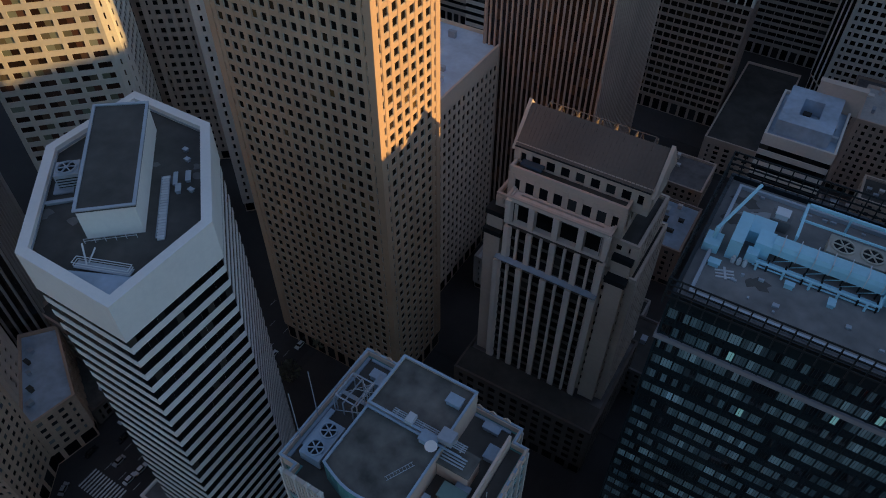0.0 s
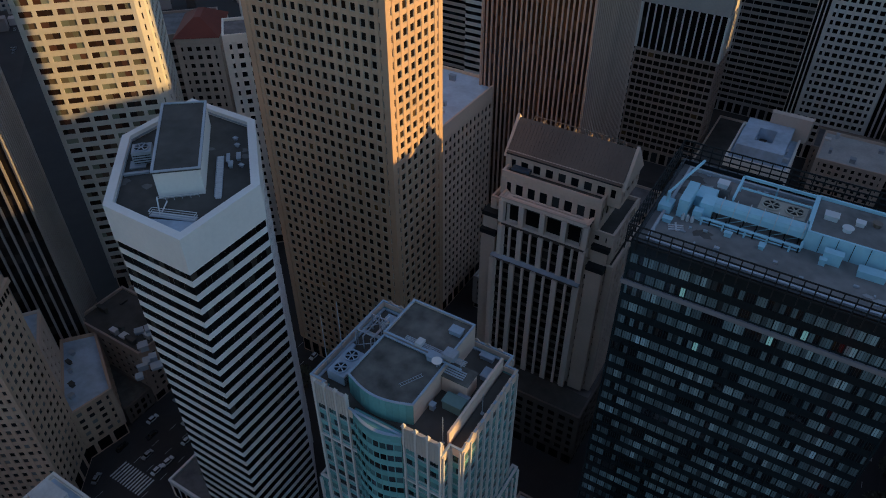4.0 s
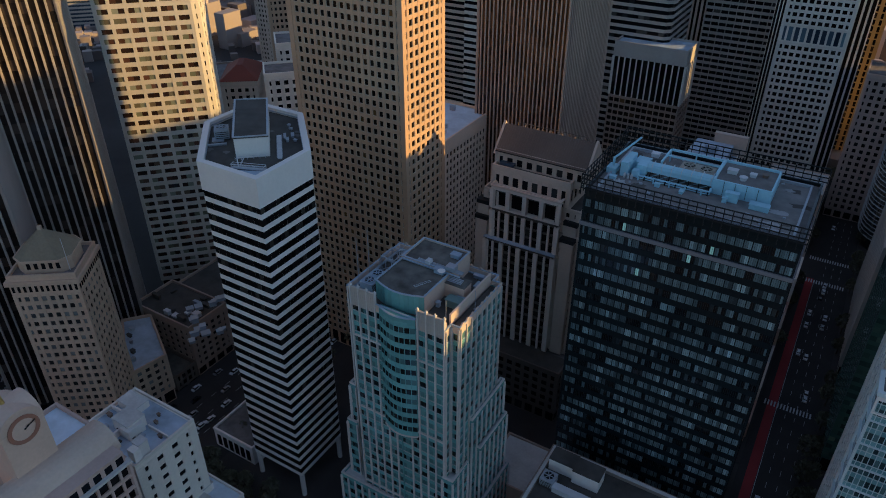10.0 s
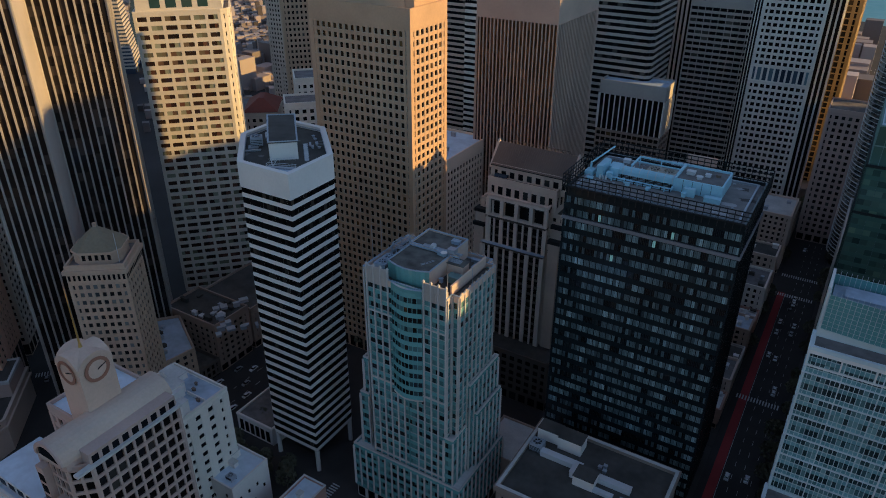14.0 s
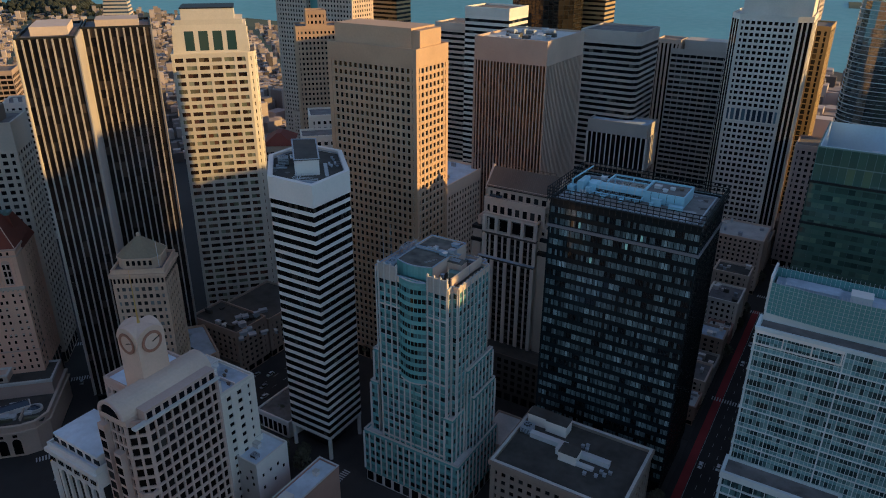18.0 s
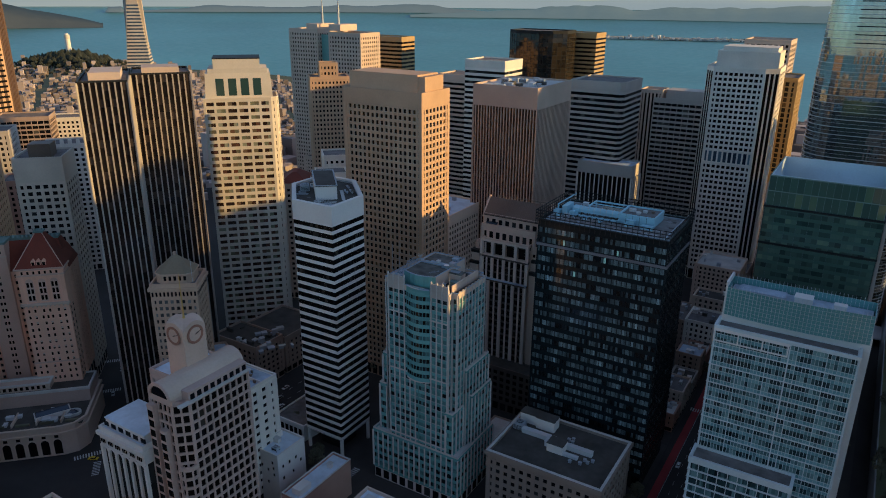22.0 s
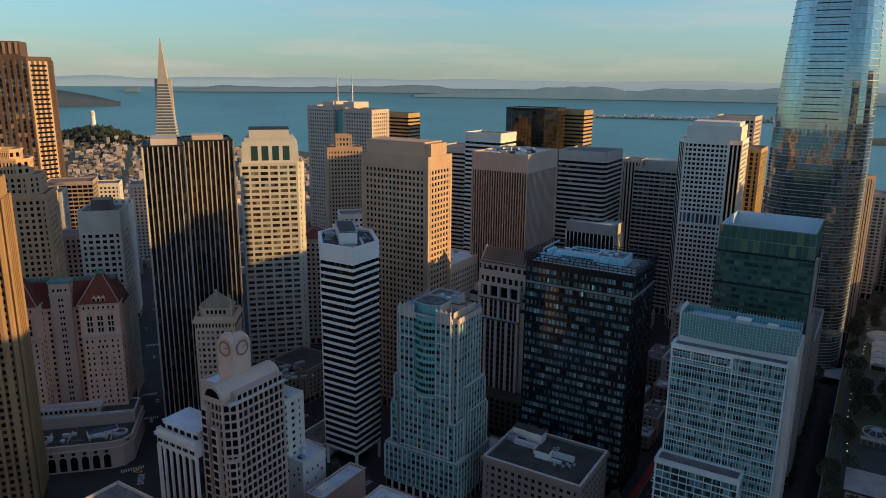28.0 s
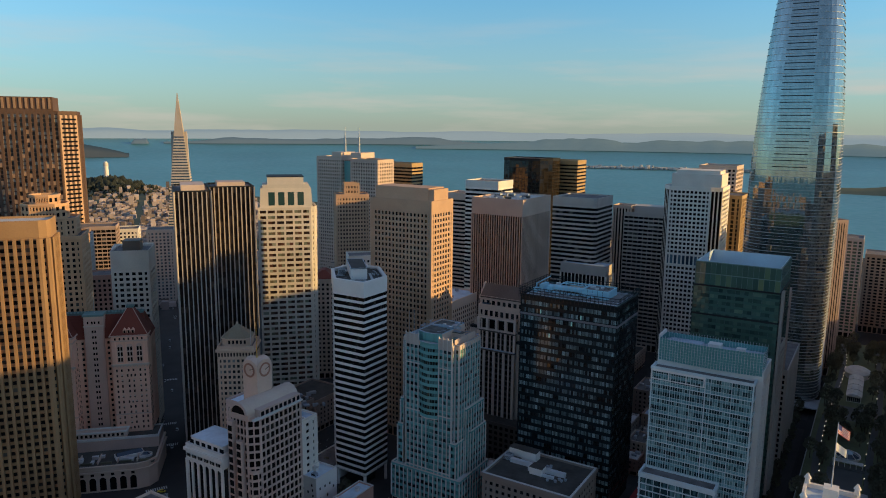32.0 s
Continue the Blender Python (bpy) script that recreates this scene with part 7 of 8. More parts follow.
def block_at(name, label, px, d, w, depth, height, floors, cols, wall, panes, turn, seed, pier=0.5, band=0.45, roof=gravel_roof):
    x, y = away(bearing(px), d)
    return tower(name, label, (x, y), turn, rect(w, depth), height, floors, (cols, max(2, int(cols * depth / w)), cols, max(2, int(cols * depth / w))), wall, panes, z0=6, pier=pier, band=band, shown=(), seed=seed, roof=roof)


block_at("banded_mid_block", "mid-rise block with fine floor bands", 200, 760, 40, 30, 117, 28, 9, brown_stone, dark_panes, 50, 80, pier=0.1, band=0.36)
goth = block_at("gothic_top_block", "pale old tower with a notched crown", 262, 700, 34, 26, 104, 24, 8, white_stone, dark_panes, 50, 81)
for k in range(6):
    part("crown_tooth", Solid().box(-32 + 5.6 * k, -29.5 + 5.6 * k, 0, 2, 104.003, 107), white_stone, goth)
block_at("rose_mid_block", "rose-tinted mid-rise brick block", 204, 640, 30, 24, 92, 21, 8, rose_brick, dark_panes, 50, 82)
block_at("grey_mid_block", "grey mid-rise office block", 150, 680, 30, 28, 120, 28, 8, grey_stone, dark_panes, 50, 83)
block_at("pale_mid_block", "pale mid-rise block by the avenue", 240, 860, 36, 28, 100, 22, 9, white_stone, dark_panes, 50, 84)
block_at("blue_grey_block", "blue-grey block beyond the black tower", 303, 900, 30, 28, 92, 21, 7, grey_stone, blue_panes, 50, 85)
block_at("dark_mid_block", "dark stone block behind the cream tower", 585, 610, 34, 30, 86, 20, 9, brown_stone, dark_panes, 45, 86)
block_at("domed_white_block", "white rounded block behind the striped tower", 652, 560, 20, 18, 104, 24, 5, white_stone, dark_panes, 45, 87)
block_at("grey_low_tower", "grey low tower behind the tan tower", 815, 800, 30, 26, 96, 22, 8, grey_stone, dark_panes, 0, 88)
block_at("stone_low_tower", "stone tower between the white towers", 1345, 640, 26, 28, 88, 20, 7, pink_stone, dark_panes, 0, 89)
block_at("terrace_tower", "pink terraced tower beside the glass tower", 1412, 470, 14, 22, 118, 28, 4, pink_stone, bronze_panes, 0, 90)
block_at("dark_side_tower", "dark banded tower beside the green tower", 1408, 430, 12, 20, 96, 23, 4, grey_stone, dark_panes, 0, 91, pier=0.15)

# street front between the two glass towers
rows_ = [(50, 142, 10, 14, 11, rose_brick), (50, 158, 12, 18, 16, pale_stone), (50, 178, 13, 16, 12, grey_stone), (50, 196, 14, 14, 20, brown_stone), (50, 212, 13, 16, 14, rose_brick), (50, 230, 18, 22, 26, white_stone),
         (50, 256, 20, 16, 32, pale_stone), (34, 150, 14, 24, 14, brown_stone), (34, 178, 16, 20, 18, grey_stone), (32, 236, 14, 30, 22, brown_stone), (-10, 150, 22, 24, 14, gravel_roof), (12, 152, 16, 26, 18, pale_stone),
         (50, 300, 30, 30, 38, pale_stone), (50, 338, 34, 24, 24, brown_stone), (-22, 160, 20, 24, 12, grey_stone), (-20, 205, 26, 28, 20, brown_stone), (-60, 165, 26, 20, 18, grey_stone), (-24, 250, 30, 22, 14, pale_stone)]
for k, (x, y, w, d, hh, m_) in enumerate(rows_):
    tower("street_building", "low older street building with a flat roof", (x, y), 0, rect(w, d), hh, max(2, int(hh / 3.8)), (max(3, w // 3), max(3, d // 4), max(3, w // 3), max(3, d // 4)), m_, dark_panes, z0=4, z1=hh - 1.2,
          pier=0.55, band=0.45, shown=(), seed=100 + k, roof=(light_roof, gravel_roof, bitumen, blue_roof)[k % 4], group="low street buildings")
rng = random.Random(44)
for k in range(40):
    x, y, w, d, hh, m_ = rows_[k % len(rows_)]
    roof_box("roof_vent", "roof vent box on a low building", x - rng.uniform(2, w - 2), y + rng.uniform(2, d - 2), hh - 1.1, rng.uniform(1, 3.5), rng.uniform(1, 3), rng.uniform(0.7, 2.4), rng.choice((steel, pale_metal, white_panel)))
part("sloped_roof", Solid().ring([(-19, 3), (-3, 3), (-3, 25), (-19, 25)], [(-14, 9), (-8, 9), (-8, 19), (-14, 19)], 79, 84), blue_roof, acb)
roof_box("roof_screen", "plain tan roof screen wall", 8, 231, 79, 14, 2.5, 9, pale_stone)

# unseen blocks added east of the avenue to shade the streets at this hour
EAST_BLOCKERS = (("east_block", 62, 132, 186, pale_stone), ("east_low_block", 133, 156.5, 146, pale_stone), ("east_tower", 157, 200, 214, grey_stone), ("east_spire", 201, 232.5, 226, grey_stone),
        ("east_step", 233, 247, 150, pale_stone), ("east_low_row", 247.4, 290, 158, pale_stone), ("east_mid_row", 290.4, 321.5, 186, pale_stone), ("east_slab", 322, 362, 228, grey_stone),
        ("east_mid_block", 362.5, 389, 50, pale_stone), ("east_far_row", 390, 630, 66, pale_stone))
for k, (nm, ya, yb, hh, m_) in enumerate(EAST_BLOCKERS):
    n = max(2, int((yb - ya) / 3.8))
    tower(nm, "plain %s high-rise block in the east of the district" % ("grey" if m_ is grey_stone else "pale stone"), (238, ya), 0, rect(34, yb - ya), hh, int(hh / 4.2), (9, n, 9, n), m_, dark_panes, z0=8, seed=140 + k, shown=(), group="eastern blocks")
tower("grey_side_block", "grey office block beside the avenue", (124, 204), 0, rect(48, 70), 66, 16, (14, 20, 14, 20), grey_stone, dark_panes, z0=6, pier=0.4, band=0.4, shown=(), seed=156)

# unseen blocks added behind and beside the walk, for glass reflections and warm bounce
rng = random.Random(143)
walls, glass_rows = {"pale": Solid(), "tan": Solid(), "grey": Solid()}, Solid()
for gx in range(-11, 11):
    for gy in range(0, 7):
        x, y = gx * 62 + rng.uniform(-6, 6), -400 - gy * 74 + rng.uniform(-8, 8)
        if rng.random() < 0.22:
            continue
        w, d = rng.uniform(24, 46), rng.uniform(24, 50)
        hh = rng.choice((24, 34, 48, 62, 80, 110, 140, 170)) * rng.uniform(0.85, 1.15)
        walls[rng.choice(("pale", "tan", "grey"))].box(x, x + w, y, y + d, 0, hh)
        n = int(hh / 4.2)
        for r in range(1, n):
            z = r * 4.2
            glass_rows.box(x - 0.06, x + w + 0.06, y - 0.06, y + d + 0.06, z, z + 1.9)
for gx in range(-8, -2):
    for gy in range(0, 3):
        x, y = gx * 58 - 20 + rng.uniform(-5, 5), -240 - gy * 60 + rng.uniform(-5, 5)
        w, d, hh = rng.uniform(24, 42), rng.uniform(24, 42), rng.choice((30, 42, 56, 70))
        walls[rng.choice(("pale", "tan", "grey"))].box(x, x + w, y, y + d, 0, hh)
        for r in range(1, int(hh / 4.2)):
            glass_rows.box(x - 0.06, x + w + 0.06, y - 0.06, y + d + 0.06, r * 4.2, r * 4.2 + 1.9)
for nm, m_ in (("pale", pale_stone), ("tan", tan_stone), ("grey", grey_stone)):
    solid("city_blocks", walls[nm], m_, "%s office blocks of the city behind the walk" % nm, "buildings", kind="stuff")
solid("city_block_windows", glass_rows, dark_panes, "window bands of the filler blocks behind the walk", "windows", kind="stuff")

# houses down to the shore
house_paint = mat("painted houses", (0.36, 0.29, 0.26), 0.85, var=0.15, rand=1.4, island=True, bump=0, far=0.01)
rng = random.Random(9)
s = Solid()


def knoll(x, y):
    """The ground's rise on the hill by the shore."""
    hx, hy = away(bearing(190), 1880)
    return 62 * math.exp(-((x - hx) ** 2 + (y - hy) ** 2) / (2 * 230.0 ** 2))


for k in range(9500):
    px, d = rng.uniform(60, 1000), rng.triangular(820, 2050, 1500)
    x, y = away(bearing(px), d)
    far = math.hypot(x - CX, y - CY) - shore(math.atan2(CX - x, y - CY))
    if far > (-12 if px > 330 else 60) or math.hypot(x + 706, y - 405) < 45:
        continue
    w, dd, hh = rng.uniform(5, 10), rng.uniform(5, 11), rng.uniform(5, 10) + (rng.random() < 0.04) * rng.uniform(6, 16)
    z = knoll(x, y)
    a = radians(52)
    c, q = math.cos(a), math.sin(a)
    # rows follow the old street grid
    u, v = x * c + y * q, -x * q + y * c
    if u % 105 < 16 or v % 140 < 14:
        continue
    s.prism([(x + i * c * w - j * q * dd, y + i * q * w + j * c * dd) for i, j in ((-0.5, -0.5), (0.5, -0.5), (0.5, 0.5), (-0.5, 0.5))], z - 3, z + hh)
for k in range(700):
    x, y = rng.uniform(-620, 60), rng.uniform(420, 1050)
    if x + 620 < (y - 420) * 0.2 or math.hypot(x + 706, y - 405) < 60 or (-390 < x < -100 and 340 < y < 570):
        continue
    if x % 110 < 18 or y % 90 < 16:
        continue
    w, dd, hh = rng.uniform(12, 24), rng.uniform(12, 24), rng.uniform(12, 46)
    s.box(x - w / 2, x + w / 2, y - dd / 2, y + dd / 2, 0, hh)
solid("far_houses", s, house_paint, "many small pale houses on the slope to the shore", "houses", kind="stuff")
hill = Solid()
hx, hy = away(bearing(190), 1880)
N = 28
for i in range(N + 1):
    for j in range(N + 1):
        x, y = hx + (i / N - 0.5) * 1400, hy + (j / N - 0.5) * 1400
        hill.v.append((x, y, knoll(x, y) - 1.0))
hill.f = [(i * (N + 1) + j, (i + 1) * (N + 1) + j, (i + 1) * (N + 1) + j + 1, i * (N + 1) + j + 1) for i in range(N) for j in range(N)]
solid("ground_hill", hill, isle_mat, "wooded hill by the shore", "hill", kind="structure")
woods = Solid()
for k in range(900):
    a, r = rng.uniform(0, 2 * math.pi), abs(rng.gauss(0, 62))
    x, y = hx + r * math.cos(a) * 1.3, hy + r * math.sin(a)
    z, t = knoll(x, y), rng.uniform(6, 14) * math.exp(-(r / 95) ** 2) + 4
    for q in range(3):
        ox, oy, oz = rng.uniform(-t, t) * 0.6, rng.uniform(-t, t) * 0.6, rng.uniform(0.5, 1.3) * t
        e = t * rng.uniform(0.35, 0.6)
        woods.add([(x + ox + e, y + oy, z + oz), (x + ox - e, y + oy, z + oz), (x + ox, y + oy + e, z + oz), (x + ox, y + oy - e, z + oz), (x + ox, y + oy, z + oz + e * 1.2), (x + ox, y + oy, z + oz - e)],
                  [(0, 2, 4), (2, 1, 4), (1, 3, 4), (3, 0, 4), (2, 0, 5), (1, 2, 5), (3, 1, 5), (0, 3, 5)])
solid("far_woods", woods, wood_leaf, "dark trees on the hill by the shore", "woods", kind="stuff")
beacon = thing("hilltop_tower", "slim white fluted tower on the wooded hill", "tower", hx, hy, 71)
part("shaft", Solid().cyl(0, 0, 0, 44, 6.0, 5.4, 20), white_stone, beacon)
part("arcade", Solid().cyl(0, 0, 44.003, 52, 5.9, 5.9, 20), cream_stone, beacon)
part("lantern", Solid().cyl(0, 0, 52.003, 55, 3.9, 3.6, 20), white_stone, beacon)
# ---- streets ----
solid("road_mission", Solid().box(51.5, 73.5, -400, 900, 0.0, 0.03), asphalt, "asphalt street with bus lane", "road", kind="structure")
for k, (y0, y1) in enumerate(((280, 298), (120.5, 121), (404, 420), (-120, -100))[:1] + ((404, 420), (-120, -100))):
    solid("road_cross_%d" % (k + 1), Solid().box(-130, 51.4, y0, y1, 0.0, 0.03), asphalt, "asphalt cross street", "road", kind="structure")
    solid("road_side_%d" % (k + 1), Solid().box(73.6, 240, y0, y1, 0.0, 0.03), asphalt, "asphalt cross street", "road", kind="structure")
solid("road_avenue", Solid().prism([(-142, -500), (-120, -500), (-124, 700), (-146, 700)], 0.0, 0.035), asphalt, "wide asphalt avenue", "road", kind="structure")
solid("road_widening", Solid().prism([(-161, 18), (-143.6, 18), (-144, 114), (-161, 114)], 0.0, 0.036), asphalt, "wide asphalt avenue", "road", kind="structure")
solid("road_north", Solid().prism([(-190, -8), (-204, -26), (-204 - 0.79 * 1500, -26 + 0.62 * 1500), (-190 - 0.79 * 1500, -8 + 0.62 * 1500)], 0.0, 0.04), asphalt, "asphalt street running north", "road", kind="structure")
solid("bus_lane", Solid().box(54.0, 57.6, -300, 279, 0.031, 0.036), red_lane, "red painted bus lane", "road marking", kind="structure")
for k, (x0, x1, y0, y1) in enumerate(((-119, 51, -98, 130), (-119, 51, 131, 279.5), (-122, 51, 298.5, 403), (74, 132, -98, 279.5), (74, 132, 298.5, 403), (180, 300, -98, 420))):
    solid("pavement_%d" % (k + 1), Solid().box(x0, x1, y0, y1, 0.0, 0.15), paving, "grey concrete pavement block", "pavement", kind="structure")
stripe = Solid().box(-0.3, 0.3, -1.7, 1.7, 0.037, 0.042).mesh("crosswalk_stripe", road_paint)
for (x0, x1, y) in ((53, 71, 171), (53, 72, 276.5), (53, 72, 301), (53, 72, 402), (53, 72, 422), (53, 72, -96)):
    cw_ = thing("crosswalk", "worn white striped crosswalk", "road marking", 0, 0, 0, kind="structure")
    k = 0
    while x0 + 1.25 * k < x1:
        part("crosswalk_stripe", stripe, None, cw_, at=(x0 + 1.25 * k, y, 0))
        k += 1
for (cx_, cy_, turn, n) in ((-143, 29.7, 0, 12), (-143, 33.2, 0, 12), (-126, 24.5, 66, 10), (-188, -30, 60, 10), (-176, -34, 140, 9), (-232, 14, 50, 8), (-262, 36, 50, 8), (-338, 96, 50, 8), (-70, 27.5, 90, 8)):
    cw_ = thing("crosswalk", "worn white striped crosswalk", "road marking", cx_, cy_, 0.012, turn, kind="structure")
    for k in range(n):
        part("crosswalk_stripe", stripe, None, cw_, at=((k - n / 2) * 1.25, 0, 0.12 if cx_ == -70 else 0))
lines = Solid()
for x in (57.9, 61.6, 65.3, 69.0):
    if x == 57.9:
        lines.box(x - 0.08, x + 0.08, -300, 275, 0.037, 0.041)
    else:
        for k in range(150):
            lines.box(x - 0.07, x + 0.07, -300 + 8 * k, -297 + 8 * k, 0.037, 0.041)
for k in range(100):
    for x in (-128, -135, -141.5, -148):
        lines.box(x - 0.07, x + 0.07, -300 + 8 * k, -297 + 8 * k, 0.037, 0.041)
solid("lane_lines", lines, road_paint, "white painted lane lines", "road marking", kind="structure")


# ---- vehicles ----
def car_kind(label, paint, length, wide, high):
    t = thing("car", label, "car", 0, 0, 0, group="street traffic")
    body = Solid().prism([(-wide / 2, -length / 2), (wide / 2, -length / 2), (wide / 2, length / 2), (-wide / 2, length / 2)], 0.3, 0.55 * high,
                         [(-wide / 2 + 0.06, -length / 2 + 0.08), (wide / 2 - 0.06, -length / 2 + 0.08), (wide / 2 - 0.06, length / 2 - 0.08), (-wide / 2 + 0.06, length / 2 - 0.08)])
    part("body", body, paint, t)
    part("window_band", Solid().prism([(-wide / 2 + 0.08, -length * 0.32), (wide / 2 - 0.08, -length * 0.32), (wide / 2 - 0.08, length * 0.25), (-wide / 2 + 0.08, length * 0.25)], 0.55 * high + 0.003, high - 0.06,
                                  [(-wide / 2 + 0.28, -length * 0.24), (wide / 2 - 0.28, -length * 0.24), (wide / 2 - 0.28, length * 0.14), (-wide / 2 + 0.28, length * 0.14)]), black_panes, t)
    part("roof", Solid().box(-wide / 2 + 0.27, wide / 2 - 0.27, -length * 0.24, length * 0.14, high - 0.058, high), paint, t)
    for sx_ in (-1, 1):
        for sy_ in (-1, 1):
            part("wheel", Solid().rod((sx_ * (wide / 2 - 0.2), sy_ * length * 0.3, 0.33), (sx_ * (wide / 2 + 0.02), sy_ * length * 0.3, 0.33), 0.33, 10), dark_metal, t)
    return t


paints = [mat("white car paint", (0.7, 0.7, 0.7), 0.3, var=0.03, bump=0), mat("black car paint", (0.02, 0.02, 0.022), 0.25, var=0.03, bump=0), mat("silver car paint", (0.4, 0.41, 0.42), 0.3, 0.5, var=0.03, bump=0),
          mat("yellow taxi paint", (0.7, 0.5, 0.04), 0.3, var=0.03, bump=0)]
kinds = [car_kind("white car on the street", paints[0], 4.6, 1.8, 1.5), car_kind("black car on the street", paints[1], 4.7, 1.85, 1.5), car_kind("silver car on the street", paints[2], 4.5, 1.8, 1.5), car_kind("yellow taxi on the street", paints[3], 4.7, 1.85, 1.5)]
spots = [(63.5, 268, 0), (62.8, 262, 0), (66.8, 236, 180), (63.4, 318, 0), (63.6, 326, 0), (-183, -27, 120), (59.9, 210, 0)]
for k, (x, y, turn) in enumerate(spots):
    if k < 4:
        kinds[k].matrix_basis = pose(*((x, y, 0.035, 0, 0, turn) if k < 3 else (-183, -31, 0.045, 0, 0, 120)))
rng = random.Random(17)
for k in range(52):
    if k % 3 == 0:
        x, y, turn = rng.choice((60, 63.4, 67.1)), rng.uniform(-60, 520), 0 if rng.random() < 0.6 else 180
    elif k % 3 == 1:
        x, y, turn = 72.3, -40 + 9.5 * (k // 3) + rng.uniform(-1, 1), 0
    else:
        f = rng.uniform(20, 700)
        x, y, turn = -197 - 0.79 * f + rng.uniform(-5, 5), -17 + 0.62 * f + rng.uniform(-5, 5), 52
    copy_thing(kinds[k % 3], pose(x, y, 0.045, 0, 0, turn + rng.uniform(-2, 2)))
for k in range(18):
    copy_thing(kinds[k % 3], pose(rng.choice((-126, -131.5, -138)), rng.uniform(-60, 330), 0.045, 0, 0, 180 * (k % 2)))
for k, (x, y, turn) in enumerate(((-138.5, 38, 0), (-146.2, 40.5, 180), (-151.5, 47, 180), (-139, 52, 0), (-145.5, 58, 180), (-156.5, 38, 2), (-156.8, 52, 0), (-156.4, 64, 0), (-132, 60, 0), (-150.5, 68, 180), (-153.5, 25, 24), (-131.5, 44, 0))):
    copy_thing(kinds[(k * 2) % 3], pose(x, y, 0.045, 0, 0, turn))

# ---- park on the right with trees, pavilions and the flag ----
PZ = 20.0
deck_wall = mat("white perforated metal screen", (0.36, 0.37, 0.37), 0.5, var=0.25)
deck = solid("park_deck", Solid().box(139, 186, 10, 470, 0.0, PZ - 0.4), deck_wall, "long raised deck under a rooftop park", "deck", kind="structure")
solid("park_lawn", Solid().box(139.6, 185.4, 10.6, 469.4, PZ - 0.4, PZ), lawn, "dim lawn of the rooftop park", "lawn", kind="structure")
solid("road_natoma", Solid().box(126, 137.5, -100, 480, 0.0, 0.035), asphalt, "narrow asphalt street beside the deck", "road", kind="structure")
path_s = Solid()
for side, (xa, amp) in enumerate(((147, 2.6), (175, 2.2))):
    q = [(xa + amp * math.sin(0.021 * y + side), y) for y in range(12, 470, 6)]
    for (xa_, ya_), (xb_, yb_) in zip(q, q[1:]):
        path_s.quad((xa_ - 1.9, ya_, PZ + 0.02), (xa_ + 1.9, ya_, PZ + 0.02), (xb_ + 1.9, yb_, PZ + 0.02), (xb_ - 1.9, yb_, PZ + 0.02))
path_grey = mat("pale park paving", (0.13, 0.13, 0.125), 0.9, var=0.3)
solid("park_path", path_s, path_grey, "pale winding park path", "path", kind="structure")
solid("park_plaza", Solid().box(152, 170, 150, 178, PZ + 0.004, PZ + 0.03).box(151, 171, 262, 290, PZ + 0.004, PZ + 0.03), path_grey, "pale paved park plaza", "plaza", kind="structure")


def tree_kind(seed, tall):
    rg = random.Random(seed)
    t = thing("tree", "dark green street tree with a loose crown", "tree", 0, 0, 0, group="park and street trees")
    trunk = Solid().cyl(0, 0, 0, tall * 0.45, 0.28, 0.16, 7)
    for k in range(5):
        a = rg.uniform(0, 6.28)
        trunk.rod((0, 0, tall * rg.uniform(0.3, 0.45)), (tall * 0.25 * math.cos(a), tall * 0.25 * math.sin(a), tall * rg.uniform(0.6, 0.8)), 0.09, 5)
    part("trunk", trunk, bark, t)
    crown = Solid()
    for k in range(230):
        a, e, r = rg.uniform(0, 6.28), rg.uniform(-0.9, 1.4), rg.uniform(0.45, 1.0) ** 0.6
        c = Vector((tall * 0.36 * r * math.cos(a) * math.cos(e), tall * 0.36 * r * math.sin(a) * math.cos(e), tall * (0.66 + 0.34 * r * math.sin(e))))
        m_ = Euler((rg.uniform(0, 6), rg.uniform(0, 6), rg.uniform(0, 6))).to_matrix()
        q = rg.uniform(0.35, 0.75)
        crown.add([tuple(c + m_ @ Vector(p) * q) for p in ((-1, -0.6, 0), (1, -0.5, 0.2), (0.8, 0.6, 0), (-0.9, 0.6, 0.25))], [(0, 1, 2, 3)])
    part("crown", crown, leaf, t)
    return t


trees = [tree_kind(1, 9), tree_kind(2, 11), tree_kind(3, 13)]
for k, t in enumerate(trees):
    t.matrix_basis = pose(71.9, 120 + 12 * k, 0.15)
rng = random.Random(12)
for k in range(330):
    x, y = rng.choice((rng.uniform(140.5, 156), rng.uniform(140.5, 184), rng.uniform(167, 184))), rng.uniform(20, 465)
    near = 147 + 2.6 * math.sin(0.021 * y), 175 + 2.2 * math.sin(0.021 * y + 1)
    if 151 < x < 172 and (290 < y < 392 or 100 < y < 215 or 262 < y < 290) or min(abs(x - v) for v in near) < 2.4:
        continue
    copy_thing(trees[k % 3], pose(x, y, PZ, 0, 0, rng.uniform(0, 360)))
for k in range(22):
    copy_thing(trees[k % 2], pose(125.2, 150 + 14 * k + rng.uniform(-3, 3), 0.15, 0, 0, rng.uniform(0, 360)))
for k in range(34):
    copy_thing(trees[k % 2], pose(rng.choice((74.8, 50.2)) if k % 4 else 74.8, -60 + 14 * k + rng.uniform(-3, 3), 0.15, 0, 0, rng.uniform(0, 360)))
for k in range(14):
    copy_thing(trees[k % 2], pose(-118, -60 + 17 * k, 0.15, 0, 0, 40 * k))
pav = thing("park_pavilion", "white park pavilion with a rounded roof", "pavilion", 160.5, 368, PZ)
part("hall", Solid().box(-4.6, 4.6, -66, -14, 0, 4.5), white_panel, pav)
